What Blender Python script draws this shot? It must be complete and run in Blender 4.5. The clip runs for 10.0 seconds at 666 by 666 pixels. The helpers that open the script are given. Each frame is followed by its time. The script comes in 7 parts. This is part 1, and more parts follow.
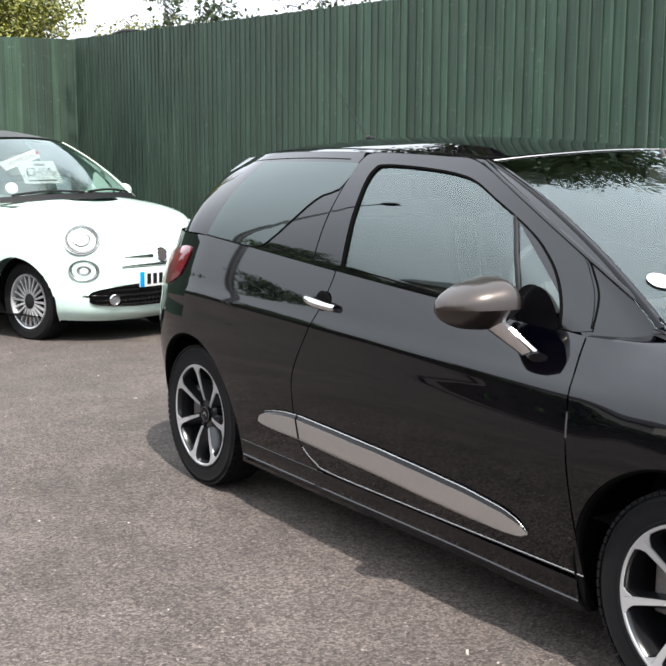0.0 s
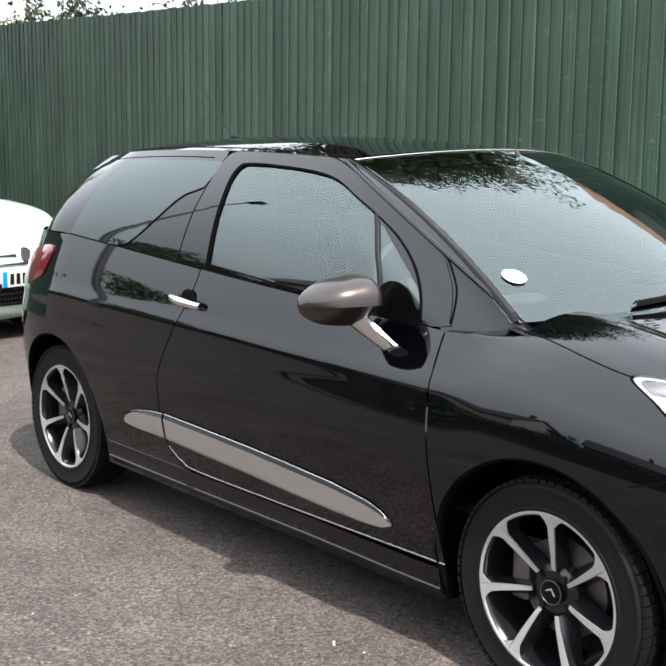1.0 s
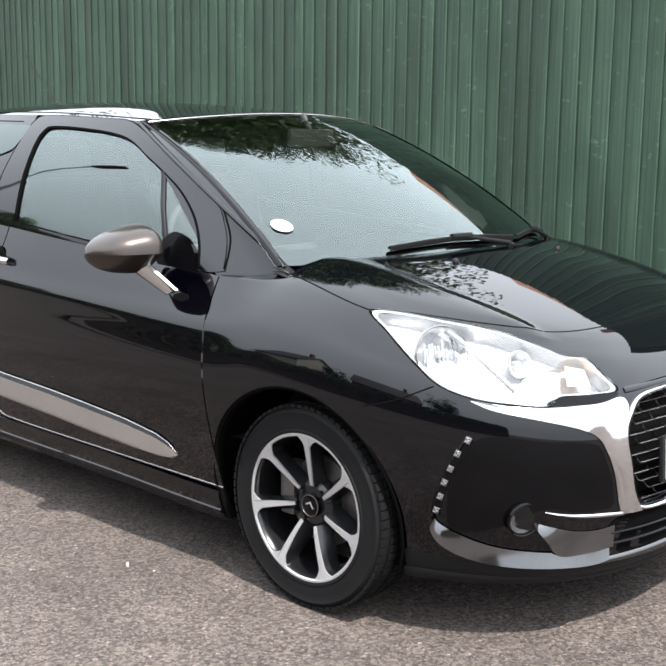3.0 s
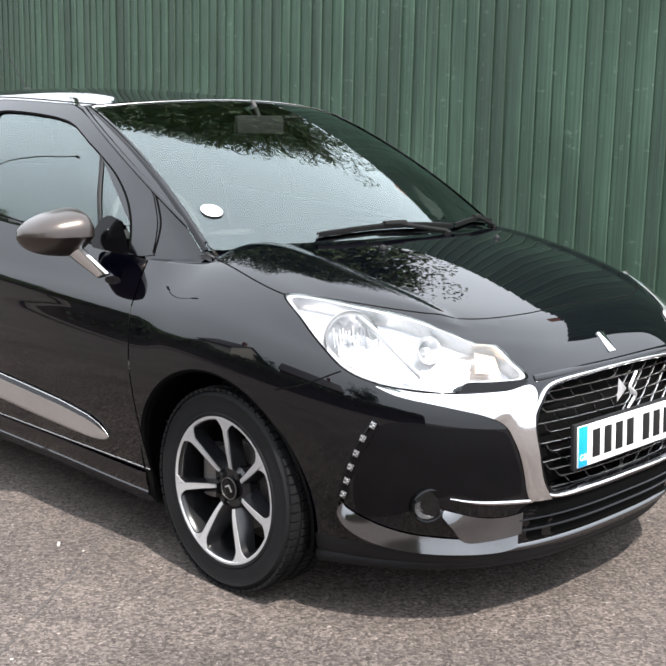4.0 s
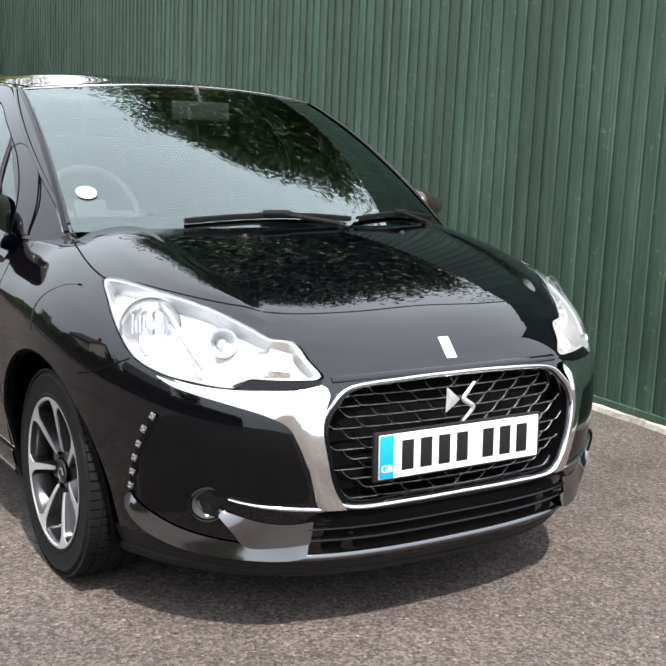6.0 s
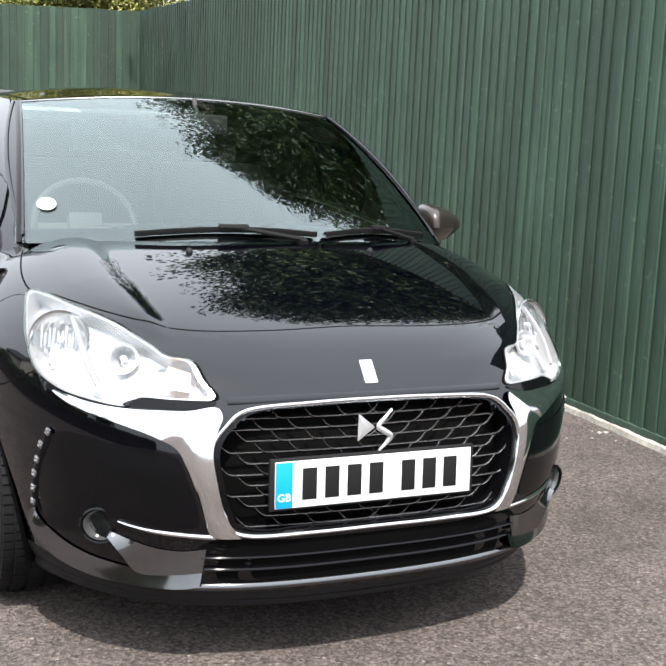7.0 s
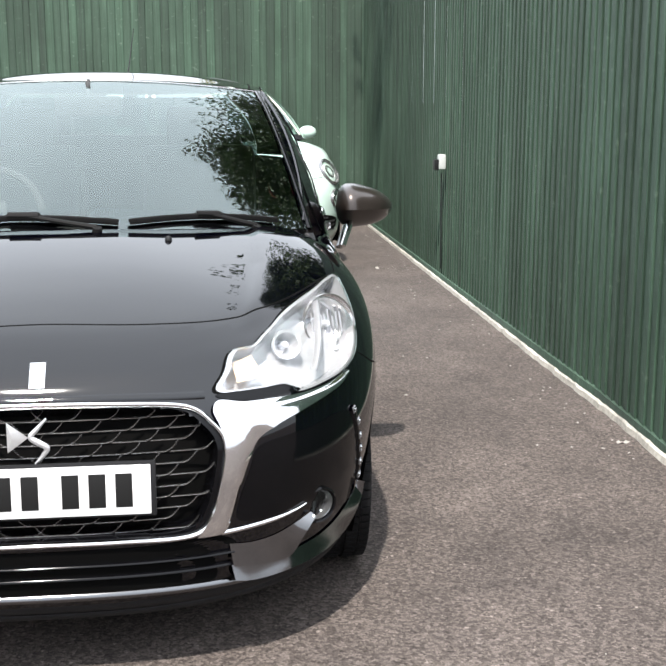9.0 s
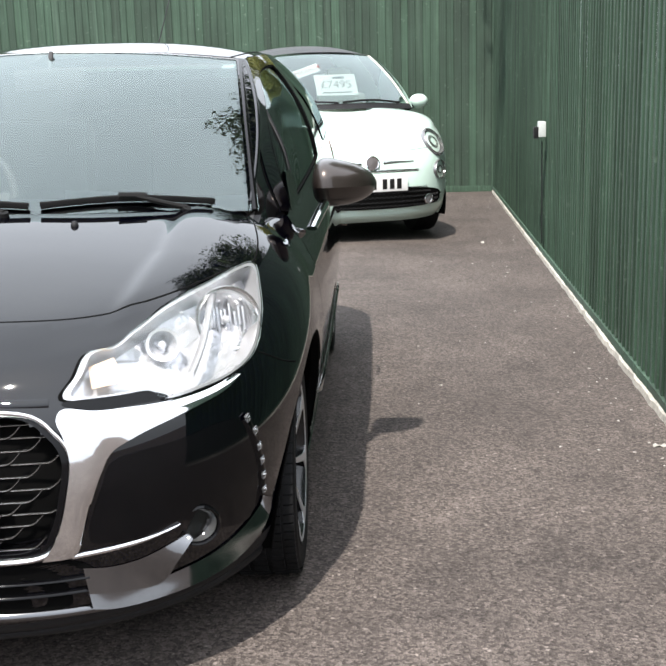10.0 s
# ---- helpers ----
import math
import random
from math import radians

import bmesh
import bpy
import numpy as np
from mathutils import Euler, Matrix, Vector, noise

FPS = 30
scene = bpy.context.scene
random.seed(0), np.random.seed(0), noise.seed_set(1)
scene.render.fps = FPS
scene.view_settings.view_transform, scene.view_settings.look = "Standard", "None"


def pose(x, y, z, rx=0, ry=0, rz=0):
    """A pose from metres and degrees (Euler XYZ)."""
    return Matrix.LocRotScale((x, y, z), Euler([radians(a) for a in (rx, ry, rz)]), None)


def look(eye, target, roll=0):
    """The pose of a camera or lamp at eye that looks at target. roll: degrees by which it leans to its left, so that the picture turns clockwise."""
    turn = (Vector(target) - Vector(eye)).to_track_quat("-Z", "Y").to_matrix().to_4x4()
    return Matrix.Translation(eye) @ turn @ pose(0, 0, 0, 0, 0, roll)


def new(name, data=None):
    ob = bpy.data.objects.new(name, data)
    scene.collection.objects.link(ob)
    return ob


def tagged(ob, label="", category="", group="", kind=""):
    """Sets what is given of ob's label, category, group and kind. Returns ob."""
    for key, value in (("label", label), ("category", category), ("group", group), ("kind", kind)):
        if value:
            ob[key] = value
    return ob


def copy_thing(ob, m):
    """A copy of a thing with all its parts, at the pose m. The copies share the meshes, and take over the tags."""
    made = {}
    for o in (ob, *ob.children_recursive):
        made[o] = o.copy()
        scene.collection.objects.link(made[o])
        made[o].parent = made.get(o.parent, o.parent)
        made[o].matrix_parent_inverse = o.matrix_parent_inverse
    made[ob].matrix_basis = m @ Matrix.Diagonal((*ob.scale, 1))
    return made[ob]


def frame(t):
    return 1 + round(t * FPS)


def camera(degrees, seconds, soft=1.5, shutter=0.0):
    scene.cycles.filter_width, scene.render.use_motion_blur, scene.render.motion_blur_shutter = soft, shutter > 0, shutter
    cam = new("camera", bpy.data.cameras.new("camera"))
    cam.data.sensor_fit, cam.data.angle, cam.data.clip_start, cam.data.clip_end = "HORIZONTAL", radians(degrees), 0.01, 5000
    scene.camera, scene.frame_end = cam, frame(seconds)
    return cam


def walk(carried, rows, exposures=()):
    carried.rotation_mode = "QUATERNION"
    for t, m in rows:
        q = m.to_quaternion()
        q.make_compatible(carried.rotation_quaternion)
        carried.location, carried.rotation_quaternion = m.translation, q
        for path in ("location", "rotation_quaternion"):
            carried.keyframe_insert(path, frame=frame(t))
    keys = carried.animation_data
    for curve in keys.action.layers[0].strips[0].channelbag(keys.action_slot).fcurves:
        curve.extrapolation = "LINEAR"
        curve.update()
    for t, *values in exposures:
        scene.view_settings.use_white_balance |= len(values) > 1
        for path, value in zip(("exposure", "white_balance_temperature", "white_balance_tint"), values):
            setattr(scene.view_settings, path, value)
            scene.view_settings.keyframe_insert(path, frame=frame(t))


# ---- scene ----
cam = camera(32.8, 10.0, 2.0)

PATH = [
    (0, (4.108, -2.985, 1.389), (2.488, -1.856, 1.072), 0.3),
    (0.5, (4.125, -2.989, 1.389), (2.533, -1.82, 1.072), 0.2),
    (1, (4.145, -2.986, 1.385), (2.664, -1.679, 1.07), 0.7),
    (1.5, (4.187, -2.976, 1.382), (2.805, -1.565, 1.063), 0.9),
    (2, (4.325, -2.976, 1.367), (2.971, -1.54, 1.042), 0.6),
    (3.5, (4.739, -2.955, 1.33), (3.391, -1.522, 0.969), 0.8),
    (4, (4.859, -2.76, 1.325), (3.473, -1.366, 0.961), 1.2),
    (4.5, (5.042, -2.593, 1.319), (3.562, -1.301, 0.946), 1.4),
    (5, (5.243, -2.402, 1.336), (3.713, -1.17, 0.956), 1.8),
    (5.5, (5.325, -2.114, 1.317), (3.768, -0.918, 0.938), 2.4),
    (5.7, (5.373, -1.996, 1.314), (3.787, -0.837, 0.9371), 2.5),
    (6.8, (5.618, -1.312, 1.3), (3.836, -0.486, 0.944), 2.5),
    (7, (5.633, -1.175, 1.312), (3.838, -0.374, 0.9608), 2.6),
    (7.5, (5.723, -0.831, 1.3), (3.895, -0.111, 0.9463), 2.3),
    (8, (5.745, -0.474, 1.339), (3.876, 0.109, 0.955), 1.9),
    (8.5, (5.702, -0.051, 1.333), (3.781, 0.3175, 0.943), 0.7),
    (9, (5.686, 0.378, 1.332), (3.747, 0.6085, 0.931), 0.0),
    (9.5, (5.572, 0.734, 1.318), (3.625, 0.835, 0.9036), -0.9),
    (10, (5.364, 1.043, 1.316), (3.422, 0.965, 0.8672), -1.6),
]
walk(cam, [(t, look(eye, target, roll)) for t, eye, target, roll in PATH], [(0, 0.80), (1, 0.83), (2, 1.05), (3.5, 1.06), (4.5, 1.01), (5.5, 0.91), (7, 0.91), (8.5, 0.92), (9.5, 0.83), (10, 0.80)])

# ---------------------------------------------------------------- light
SUN = Vector((0.60, -0.17, 1.0)).normalized()
world = bpy.data.worlds.new("sky")
scene.world = world
world.use_nodes = True
wn = world.node_tree
wn.nodes.clear()


def wnode(kind, **sockets):
    n = wn.nodes.new(kind)
    for k, v in sockets.items():
        n.inputs[k].default_value = v
    return n


sky = wnode("ShaderNodeTexSky")
sky.sky_type = "NISHITA"
sky.sun_disc = False
sky.sun_elevation = math.asin(SUN.z)
sky.sun_rotation = math.atan2(SUN.x, SUN.y)
sky.air_density, sky.dust_density = 1.2, 2.5
coords = wnode("ShaderNodeTexCoord")
stretch = wnode("ShaderNodeMapping")
stretch.inputs["Scale"].default_value = (1.0, 1.0, 2.2)
clouds = wnode("ShaderNodeTexNoise", Scale=1.7, Detail=7.0, Roughness=0.55)
cover = wnode("ShaderNodeValToRGB")
cover.color_ramp.elements[0].position, cover.color_ramp.elements[0].color = 0.34, (0.88, 0.88, 0.88, 1)
cover.color_ramp.elements[1].position, cover.color_ramp.elements[1].color = 0.66, (1, 1, 1, 1)
mixer = wn.nodes.new("ShaderNodeMix")
mixer.data_type = "RGBA"
mixer.inputs["B"].default_value = (11.3, 12.0, 13.0, 1)
back = wnode("ShaderNodeBackground", Strength=0.094)
wout = wnode("ShaderNodeOutputWorld")
wn.links.new(coords.outputs["Generated"], stretch.inputs["Vector"])
wn.links.new(stretch.outputs["Vector"], clouds.inputs["Vector"])
wn.links.new(clouds.outputs["Fac"], cover.inputs["Fac"])
wn.links.new(cover.outputs["Color"], mixer.inputs["Factor"])
wn.links.new(sky.outputs["Color"], mixer.inputs["A"])
split = wnode("ShaderNodeSeparateXYZ")
rise = wnode("ShaderNodeMapRange")
rise.inputs["From Min"].default_value, rise.inputs["From Max"].default_value = 0.05, 0.60
rise.inputs["To Min"].default_value, rise.inputs["To Max"].default_value = 0.80, 1.60
higher = wnode("ShaderNodeVectorMath")
higher.operation = "SCALE"
wn.links.new(coords.outputs["Generated"], split.inputs[0])
wn.links.new(split.outputs["Z"], rise.inputs["Value"])
wn.links.new(mixer.outputs["Result"], higher.inputs[0])
wn.links.new(rise.outputs[0], higher.inputs["Scale"])
wn.links.new(higher.outputs[0], back.inputs["Color"])
wn.links.new(back.outputs["Background"], wout.inputs["Surface"])

sun_data = bpy.data.lights.new("sun", "SUN")
sun_data.energy, sun_data.angle, sun_data.color = 5.0, radians(1.0), (1.0, 0.95, 0.88)
sun = new("sun", sun_data)
sun.matrix_world = look(SUN * 40, (0, 0, 0))


# ---------------------------------------------------------------- materials
def material(name):
    m = bpy.data.materials.new(name)
    m.use_nodes = True
    return m, m.node_tree, m.node_tree.nodes["Principled BSDF"]


def plain(name, colour, rough=0.5, metal=0.0, coat=0.0, speckle=0.0, scale=60.0, bump=0.0, emit=None):
    """A surface of one colour with fine grain: speckle varies its colour and roughness, bump its relief."""
    m, t, b = material(name)
    b.inputs["Base Color"].default_value = (*colour, 1)
    b.inputs["Roughness"].default_value = rough
    b.inputs["Metallic"].default_value = metal
    b.inputs["Coat Weight"].default_value = coat
    b.inputs["Coat Roughness"].default_value = 0.03
    if speckle or bump:
        tc = t.nodes.new("ShaderNodeTexCoord")
        n = t.nodes.new("ShaderNodeTexNoise")
        n.inputs["Scale"].default_value, n.inputs["Detail"].default_value = scale, 6
        t.links.new(tc.outputs["Object"], n.inputs["Vector"])
        if speckle:
            big = t.nodes.new("ShaderNodeTexNoise")
            big.inputs["Scale"].default_value = scale / 14
            t.links.new(tc.outputs["Object"], big.inputs["Vector"])
            add = t.nodes.new("ShaderNodeMath")
            add.operation = "ADD"
            t.links.new(n.outputs["Fac"], add.inputs[0])
            t.links.new(big.outputs["Fac"], add.inputs[1])
            r = t.nodes.new("ShaderNodeMapRange")
            r.inputs["From Min"].default_value, r.inputs["From Max"].default_value = 0.6, 1.4
            r.inputs["To Min"].default_value, r.inputs["To Max"].default_value = 1 - speckle, 1 + speckle
            t.links.new(add.outputs[0], r.inputs["Value"])
            mul = t.nodes.new("ShaderNodeVectorMath")
            mul.operation = "SCALE"
            mul.inputs[0].default_value = colour
            t.links.new(r.outputs[0], mul.inputs["Scale"])
            t.links.new(mul.outputs[0], b.inputs["Base Color"])
        if bump:
            k = t.nodes.new("ShaderNodeBump")
            k.inputs["Strength"].default_value, k.inputs["Distance"].default_value = bump, 0.004
            t.links.new(n.outputs["Fac"], k.inputs["Height"])
            t.links.new(k.outputs[0], b.inputs["Normal"])
    return m


def glass(name, tint, gloss=1.5):
    """A thin pane: clear through, mirror-like by Fresnel."""
    m, t, b = material(name)
    t.nodes.remove(b)
    out = t.nodes["Material Output"]
    clear, shine, mix, fres = (t.nodes.new("ShaderNode" + k) for k in ("BsdfTransparent", "BsdfGlossy", "MixShader", "Fresnel"))
    clear.inputs[0].default_value = (*tint, 1)
    shine.inputs["Roughness"].default_value = 0.004
    shine.inputs["Color"].default_value = (0.82, 0.93, 0.91, 1)
    fres.inputs["IOR"].default_value = gloss
    t.links.new(fres.outputs[0], mix.inputs[0])
    t.links.new(clear.outputs[0], mix.inputs[1])
    t.links.new(shine.outputs[0], mix.inputs[2])
    t.links.new(mix.outputs[0], out.inputs["Surface"])
    return m


BLACK_PAINT = plain("black_paint", (0.0003, 0.0003, 0.0012), 0.5, 0.0, 1.0, 0.25, 400)
BLACK_PAINT.node_tree.nodes["Principled BSDF"].inputs["Specular IOR Level"].default_value = 0.0
BLACK_PAINT.node_tree.nodes["Principled BSDF"].inputs["Coat Roughness"].default_value = 0.022
BLACK_PAINT.node_tree.nodes["Principled BSDF"].inputs["Coat IOR"].default_value = 1.53
BLACK_PLASTIC = plain("black_plastic", (0.008, 0.008, 0.009), 0.6, speckle=0.2, scale=300, bump=0.15)
BLACK_PLASTIC.node_tree.nodes["Principled BSDF"].inputs["Specular IOR Level"].default_value = 0.22
GLOSS_BLACK = plain("gloss_black", (0.002, 0.002, 0.0025), 0.08, speckle=0.2, scale=200)
GLOSS_BLACK.node_tree.nodes["Principled BSDF"].inputs["Specular IOR Level"].default_value = 0.2
GAP = plain("panel_gap", (0.002, 0.002, 0.002), 0.9)
GAP.node_tree.nodes["Principled BSDF"].inputs["Specular IOR Level"].default_value = 0.05
# dark metal stands in for bright sky mirrored in gloss black
BLADE = plain("dark_mirror_metal", (0.18, 0.18, 0.185), 0.09, 1.0, speckle=0.05, scale=60)
CHROME = plain("chrome", (0.72, 0.72, 0.73), 0.07, 1.0, speckle=0.04, scale=40)
SATIN = plain("satin_metal", (0.30, 0.296, 0.292), 0.26, 0.85, speckle=0.06, scale=80)
MOULDING = plain("satin_moulding", (0.60, 0.585, 0.57), 0.30, 0.85, speckle=0.05, scale=80)
RUBBER = plain("tyre_rubber", (0.006, 0.006, 0.0065), 0.68, speckle=0.3, scale=120, bump=0.2)
RUBBER.node_tree.nodes["Principled BSDF"].inputs["Specular IOR Level"].default_value = 0.16
ALLOY = plain("diamond_cut_alloy", (0.52, 0.52, 0.53), 0.34, 0.65, speckle=0.06, scale=120)
ALLOY_DARK = plain("black_alloy", (0.006, 0.006, 0.007), 0.22, speckle=0.3, scale=90)
DISC = plain("brake_disc", (0.17, 0.16, 0.155), 0.4, 0.8, speckle=0.3, scale=90)
BRONZE = plain("bronze_paint", (0.040, 0.031, 0.027), 0.30, 0.65, 0.6, 0.1, 500)
WHITE_PLATE = plain("plate_white", (0.62, 0.62, 0.62), 0.35, speckle=0.03, scale=60)
PLATE_BLUE = plain("plate_blue", (0.0, 0.24, 0.56), 0.35, speckle=0.05, scale=60)
INK = plain("black_ink", (0.008, 0.008, 0.008), 0.6)
INK.node_tree.nodes["Principled BSDF"].inputs["Specular IOR Level"].default_value = 0.15
GLASS = glass("window_glass", (0.60, 0.68, 0.67), 2.05)
DARK_GLASS = glass("privacy_glass", (0.05, 0.065, 0.065), 1.85)
LENS = glass("clear_lens", (0.93, 0.93, 0.94), 1.4)
REFLECTOR = plain("lamp_reflector", (0.72, 0.72, 0.74), 0.14, 0.9, speckle=0.05, scale=60)
CABIN = plain("cabin_trim", (0.028, 0.027, 0.028), 0.7, speckle=0.3, scale=90, bump=0.2)


# ---------------------------------------------------------------- building helpers
def finish(name, verts, faces, mat, sharp=35.0):
    me = bpy.data.meshes.new(name)
    me.from_pydata([tuple(v) for v in verts], [], faces)
    me.materials.append(mat)
    me.shade_smooth()
    me.set_sharp_from_angle(angle=radians(sharp))
    return new(name, me)


def under(ob, parent, label=""):
    ob.parent = parent
    if label:
        ob["label"] = label
    return ob


def part(name, bm, mat, parent, label="", sharp=35.0):
    """Links a bmesh as one mesh object under a thing or part."""
    me = bpy.data.meshes.new(name)
    bm.to_mesh(me)
    bm.free()
    me.materials.append(mat)
    me.shade_smooth()
    me.set_sharp_from_angle(angle=radians(sharp))
    return under(new(name, me), parent, label)


def spline(knots, u):
    """Catmull-Rom through a list of tuples, u from 0 to 1."""
    n = len(knots) - 1
    k = min(max(u, 0.0), 1.0) * n
    i = min(int(k), n - 1)
    f = k - i
    a, b, c, d = (knots[min(max(j, 0), n)] for j in (i - 1, i, i + 1, i + 2))
    return tuple(0.5 * (2 * q + (r - p) * f + (2 * p - 5 * q + 4 * r - s) * f * f + (3 * q - p - 3 * r + s) * f ** 3) for p, q, r, s in zip(a, b, c, d))


def lerp(a, b, f):
    return a + (b - a) * f


def smooth01(x):
    x = min(max(x, 0.0), 1.0)
    return x * x * (3 - 2 * x)


def sheet(fn, us, vs, flip=False):
    """Vertices and quads of fn(u, v) over two lists of parameters."""
    verts = [Vector(fn(u, v)) for u in us for v in vs]
    m = len(vs)
    faces = []
    for i in range(len(us) - 1):
        for j in range(m - 1):
            q = (i * m + j, (i + 1) * m + j, (i + 1) * m + j + 1, i * m + j + 1)
            faces.append(q[::-1] if flip else q)
    return verts, faces


def steps(a, b, n):
    return [lerp(a, b, i / n) for i in range(n + 1)]


def normal_of(fn, u, v, e=1e-3):
    p = Vector(fn(u, v))
    a, b = Vector(fn(u + e, v)) - Vector(fn(u - e, v)), Vector(fn(u, v + e)) - Vector(fn(u, v - e))
    n = a.cross(b)
    return p, (n.normalized() if n.length > 1e-12 else Vector((0, 0, 1)))


def inverse(fn, target, ur, vr):
    """The (u, v) at which fn comes nearest to a point."""
    target = Vector(target)
    best, bu, bv = 1e9, 0, 0
    du, dv = (ur[1] - ur[0]) / 24, (vr[1] - vr[0]) / 24
    for i in range(25):
        for j in range(25):
            u, v = ur[0] + du * i, vr[0] + dv * j
            d = (Vector(fn(u, v)) - target).length_squared
            if d < best:
                best, bu, bv = d, u, v
    for _ in range(14):
        for i, j in ((1, 0), (-1, 0), (0, 1), (0, -1), (1, 1), (-1, -1), (1, -1), (-1, 1)):
            u, v = bu + i * du, bv + j * dv
            d = (Vector(fn(u, v)) - target).length_squared
            if d < best:
                best, bu, bv = d, u, v
                break
        else:
            du, dv = du / 2, dv / 2
    return bu, bv


def closed(pts, n, curve=True):
    """n points round a closed outline of 2-tuples; curve: rounded through them."""
    m = len(pts)
    out = []
    for k in range(n):
        f = k / n * m
        i, g = int(f), f - int(f)
        if curve:
            a, b, c, d = (pts[(i + j) % m] for j in (-1, 0, 1, 2))
            out.append(tuple(0.5 * (2 * q + (r - p) * g + (2 * p - 5 * q + 4 * r - s) * g * g + (3 * q - p - 3 * r + s) * g ** 3) for p, q, r, s in zip(a, b, c, d)))
        else:
            b, c = pts[i], pts[(i + 1) % m]
            out.append(tuple(lerp(p, q, g) for p, q in zip(b, c)))
    return out


def oriented(fn, u, v, out):
    """Point and normal of fn, the normal turned to point the way out(point) does."""
    p, n = normal_of(fn, u, v)
    return p, (n if n.dot(out(p)) >= 0 else -n)


def patch(name, fn, outline, mat, lift, out, n=96, rings=8, curve=True, edge=0.0, dome=0.0):
    """A panel over the part of a surface inside an outline in its parameters, lifted off it; edge turns its rim down to the surface, dome swells its middle."""
    rim = closed(outline, n, curve)
    cu, cv = sum(p[0] for p in rim) / n, sum(p[1] for p in rim) / n
    verts, faces = [], []

    def put(u, v, h):
        p, nn = oriented(fn, u, v, out)
        verts.append(p + nn * h)

    for r in range(rings):
        f = 1 - r / rings
        for u, v in rim:
            put(cu + (u - cu) * f, cv + (v - cv) * f, lift + dome * (1 - f * f))
    put(cu, cv, lift + dome)
    for r in range(rings - 1):
        for i in range(n):
            j = (i + 1) % n
            faces.append((r * n + i, r * n + j, (r + 1) * n + j, (r + 1) * n + i))
    r = rings - 1
    faces += [(r * n + i, r * n + (i + 1) % n, rings * n) for i in range(n)]
    if edge:
        base = len(verts)
        for u, v in rim:
            put(u, v, lift - edge)
        faces += [(base + i, base + (i + 1) % n, (i + 1) % n, i) for i in range(n)]
    nn = oriented(fn, cu, cv, out)[1]
    f = faces[len(faces) // 2 if not edge else n * (rings - 1)]
    a, b, c = (verts[k] for k in f[:3])
    if (b - a).cross(c - a).dot(nn) < 0:
        faces = [q[::-1] for q in faces]
    return finish(name, verts, faces, mat)


def ring(name, fn, outer, inner, mat, lift, out, n=120, rows=4, depth=0.0, curve=True):
    """A frame on a surface between two outlines given point for point; depth turns its inner edge in."""
    a, b = closed(outer, n, curve), closed(inner, n, curve)
    verts, faces = [], []
    for r in range(rows + 1):
        f = r / rows
        for (u0, v0), (u1, v1) in zip(a, b):
            p, nn = oriented(fn, lerp(u0, u1, f), lerp(v0, v1, f), out)
            verts.append(p + nn * lift)
    if depth:
        for u, v in b:
            p, nn = oriented(fn, u, v, out)
            verts.append(p + nn * (lift - depth))
        rows += 1
    for r in range(rows):
        for i in range(n):
            j = (i + 1) % n
            faces.append((r * n + i, r * n + j, (r + 1) * n + j, (r + 1) * n + i))
    return finish(name, verts, faces, mat)


def ribbon(name, path, ways, widths, mat, height, profile=6, cap=True):
    """A strip along points: ways are the outward normals, widths its width at each point, swelling to height in the middle."""
    verts, faces = [], []
    n = len(path)
    m = profile + 1
    for i, (p, nn) in enumerate(zip(path, ways)):
        p = Vector(p)
        t = (Vector(path[min(i + 1, n - 1)]) - Vector(path[max(i - 1, 0)])).normalized()
        side = t.cross(nn).normalized()
        for k in range(m):
            a = math.pi * k / profile
            verts.append(p + side * (math.cos(a) * widths[i] / 2) + nn * (math.sin(a) * height - 0.001))
    for i in range(n - 1):
        for k in range(profile):
            faces.append((i * m + k, i * m + k + 1, (i + 1) * m + k + 1, (i + 1) * m + k))
    return finish(name, verts, faces, mat, 50)


def trace(fn, uvs, n, out, lift=0.0):
    """n + 1 points and normals on a surface along a curve through parameters."""
    pts, ways = [], []
    for i in range(n + 1):
        u, v = spline(uvs, i / n)
        p, nn = oriented(fn, u, v, out)
        pts.append(p + nn * lift)
        ways.append(nn)
    return pts, ways


def lathe(profile, n, axis="Y"):
    """A bmesh turned round the y axis from (radius, y) pairs."""
    bm = bmesh.new()
    rows = []
    for i in range(n):
        a = 2 * math.pi * i / n
        rows.append([bm.verts.new((r * math.cos(a), y, r * math.sin(a))) for r, y in profile])
    for i in range(n):
        for k in range(len(profile) - 1):
            bm.faces.new((rows[i][k], rows[(i + 1) % n][k], rows[(i + 1) % n][k + 1], rows[i][k + 1]))
    bmesh.ops.recalc_face_normals(bm, faces=bm.faces)
    return bm


def box(bm, size, at=(0, 0, 0), turn=None, bevel=0.0):
    """Adds a bevelled block to a bmesh."""
    m = Matrix.Translation(at) @ (turn.to_4x4() if turn else Matrix.Identity(4)) @ Matrix.Diagonal((*size, 1))
    r = bmesh.ops.create_cube(bm, size=1, matrix=m)
    if bevel:
        edges = list({e for v in r["verts"] for e in v.link_edges})
        bmesh.ops.bevel(bm, geom=edges, offset=bevel, segments=2, affect="EDGES", profile=0.6)
    return bm


def rod(bm, a, b, r0, r1=None, n=10, cap=True):
    """Adds a tapered rod to a bmesh."""
    a, b = Vector(a), Vector(b)
    d = b - a
    m = Matrix.Translation((a + b) / 2) @ d.to_track_quat("Z", "Y").to_matrix().to_4x4()
    bmesh.ops.create_cone(bm, cap_ends=cap, segments=n, radius1=r0, radius2=r0 if r1 is None else r1, depth=d.length, matrix=m)
    return bm


def anchor(name, at=(0, 0, 0), label="", category="", group="", kind=""):
    ob = new(name)
    ob.location = at
    ob.empty_display_size = 0.1
    return tagged(ob, label, category, group, kind)


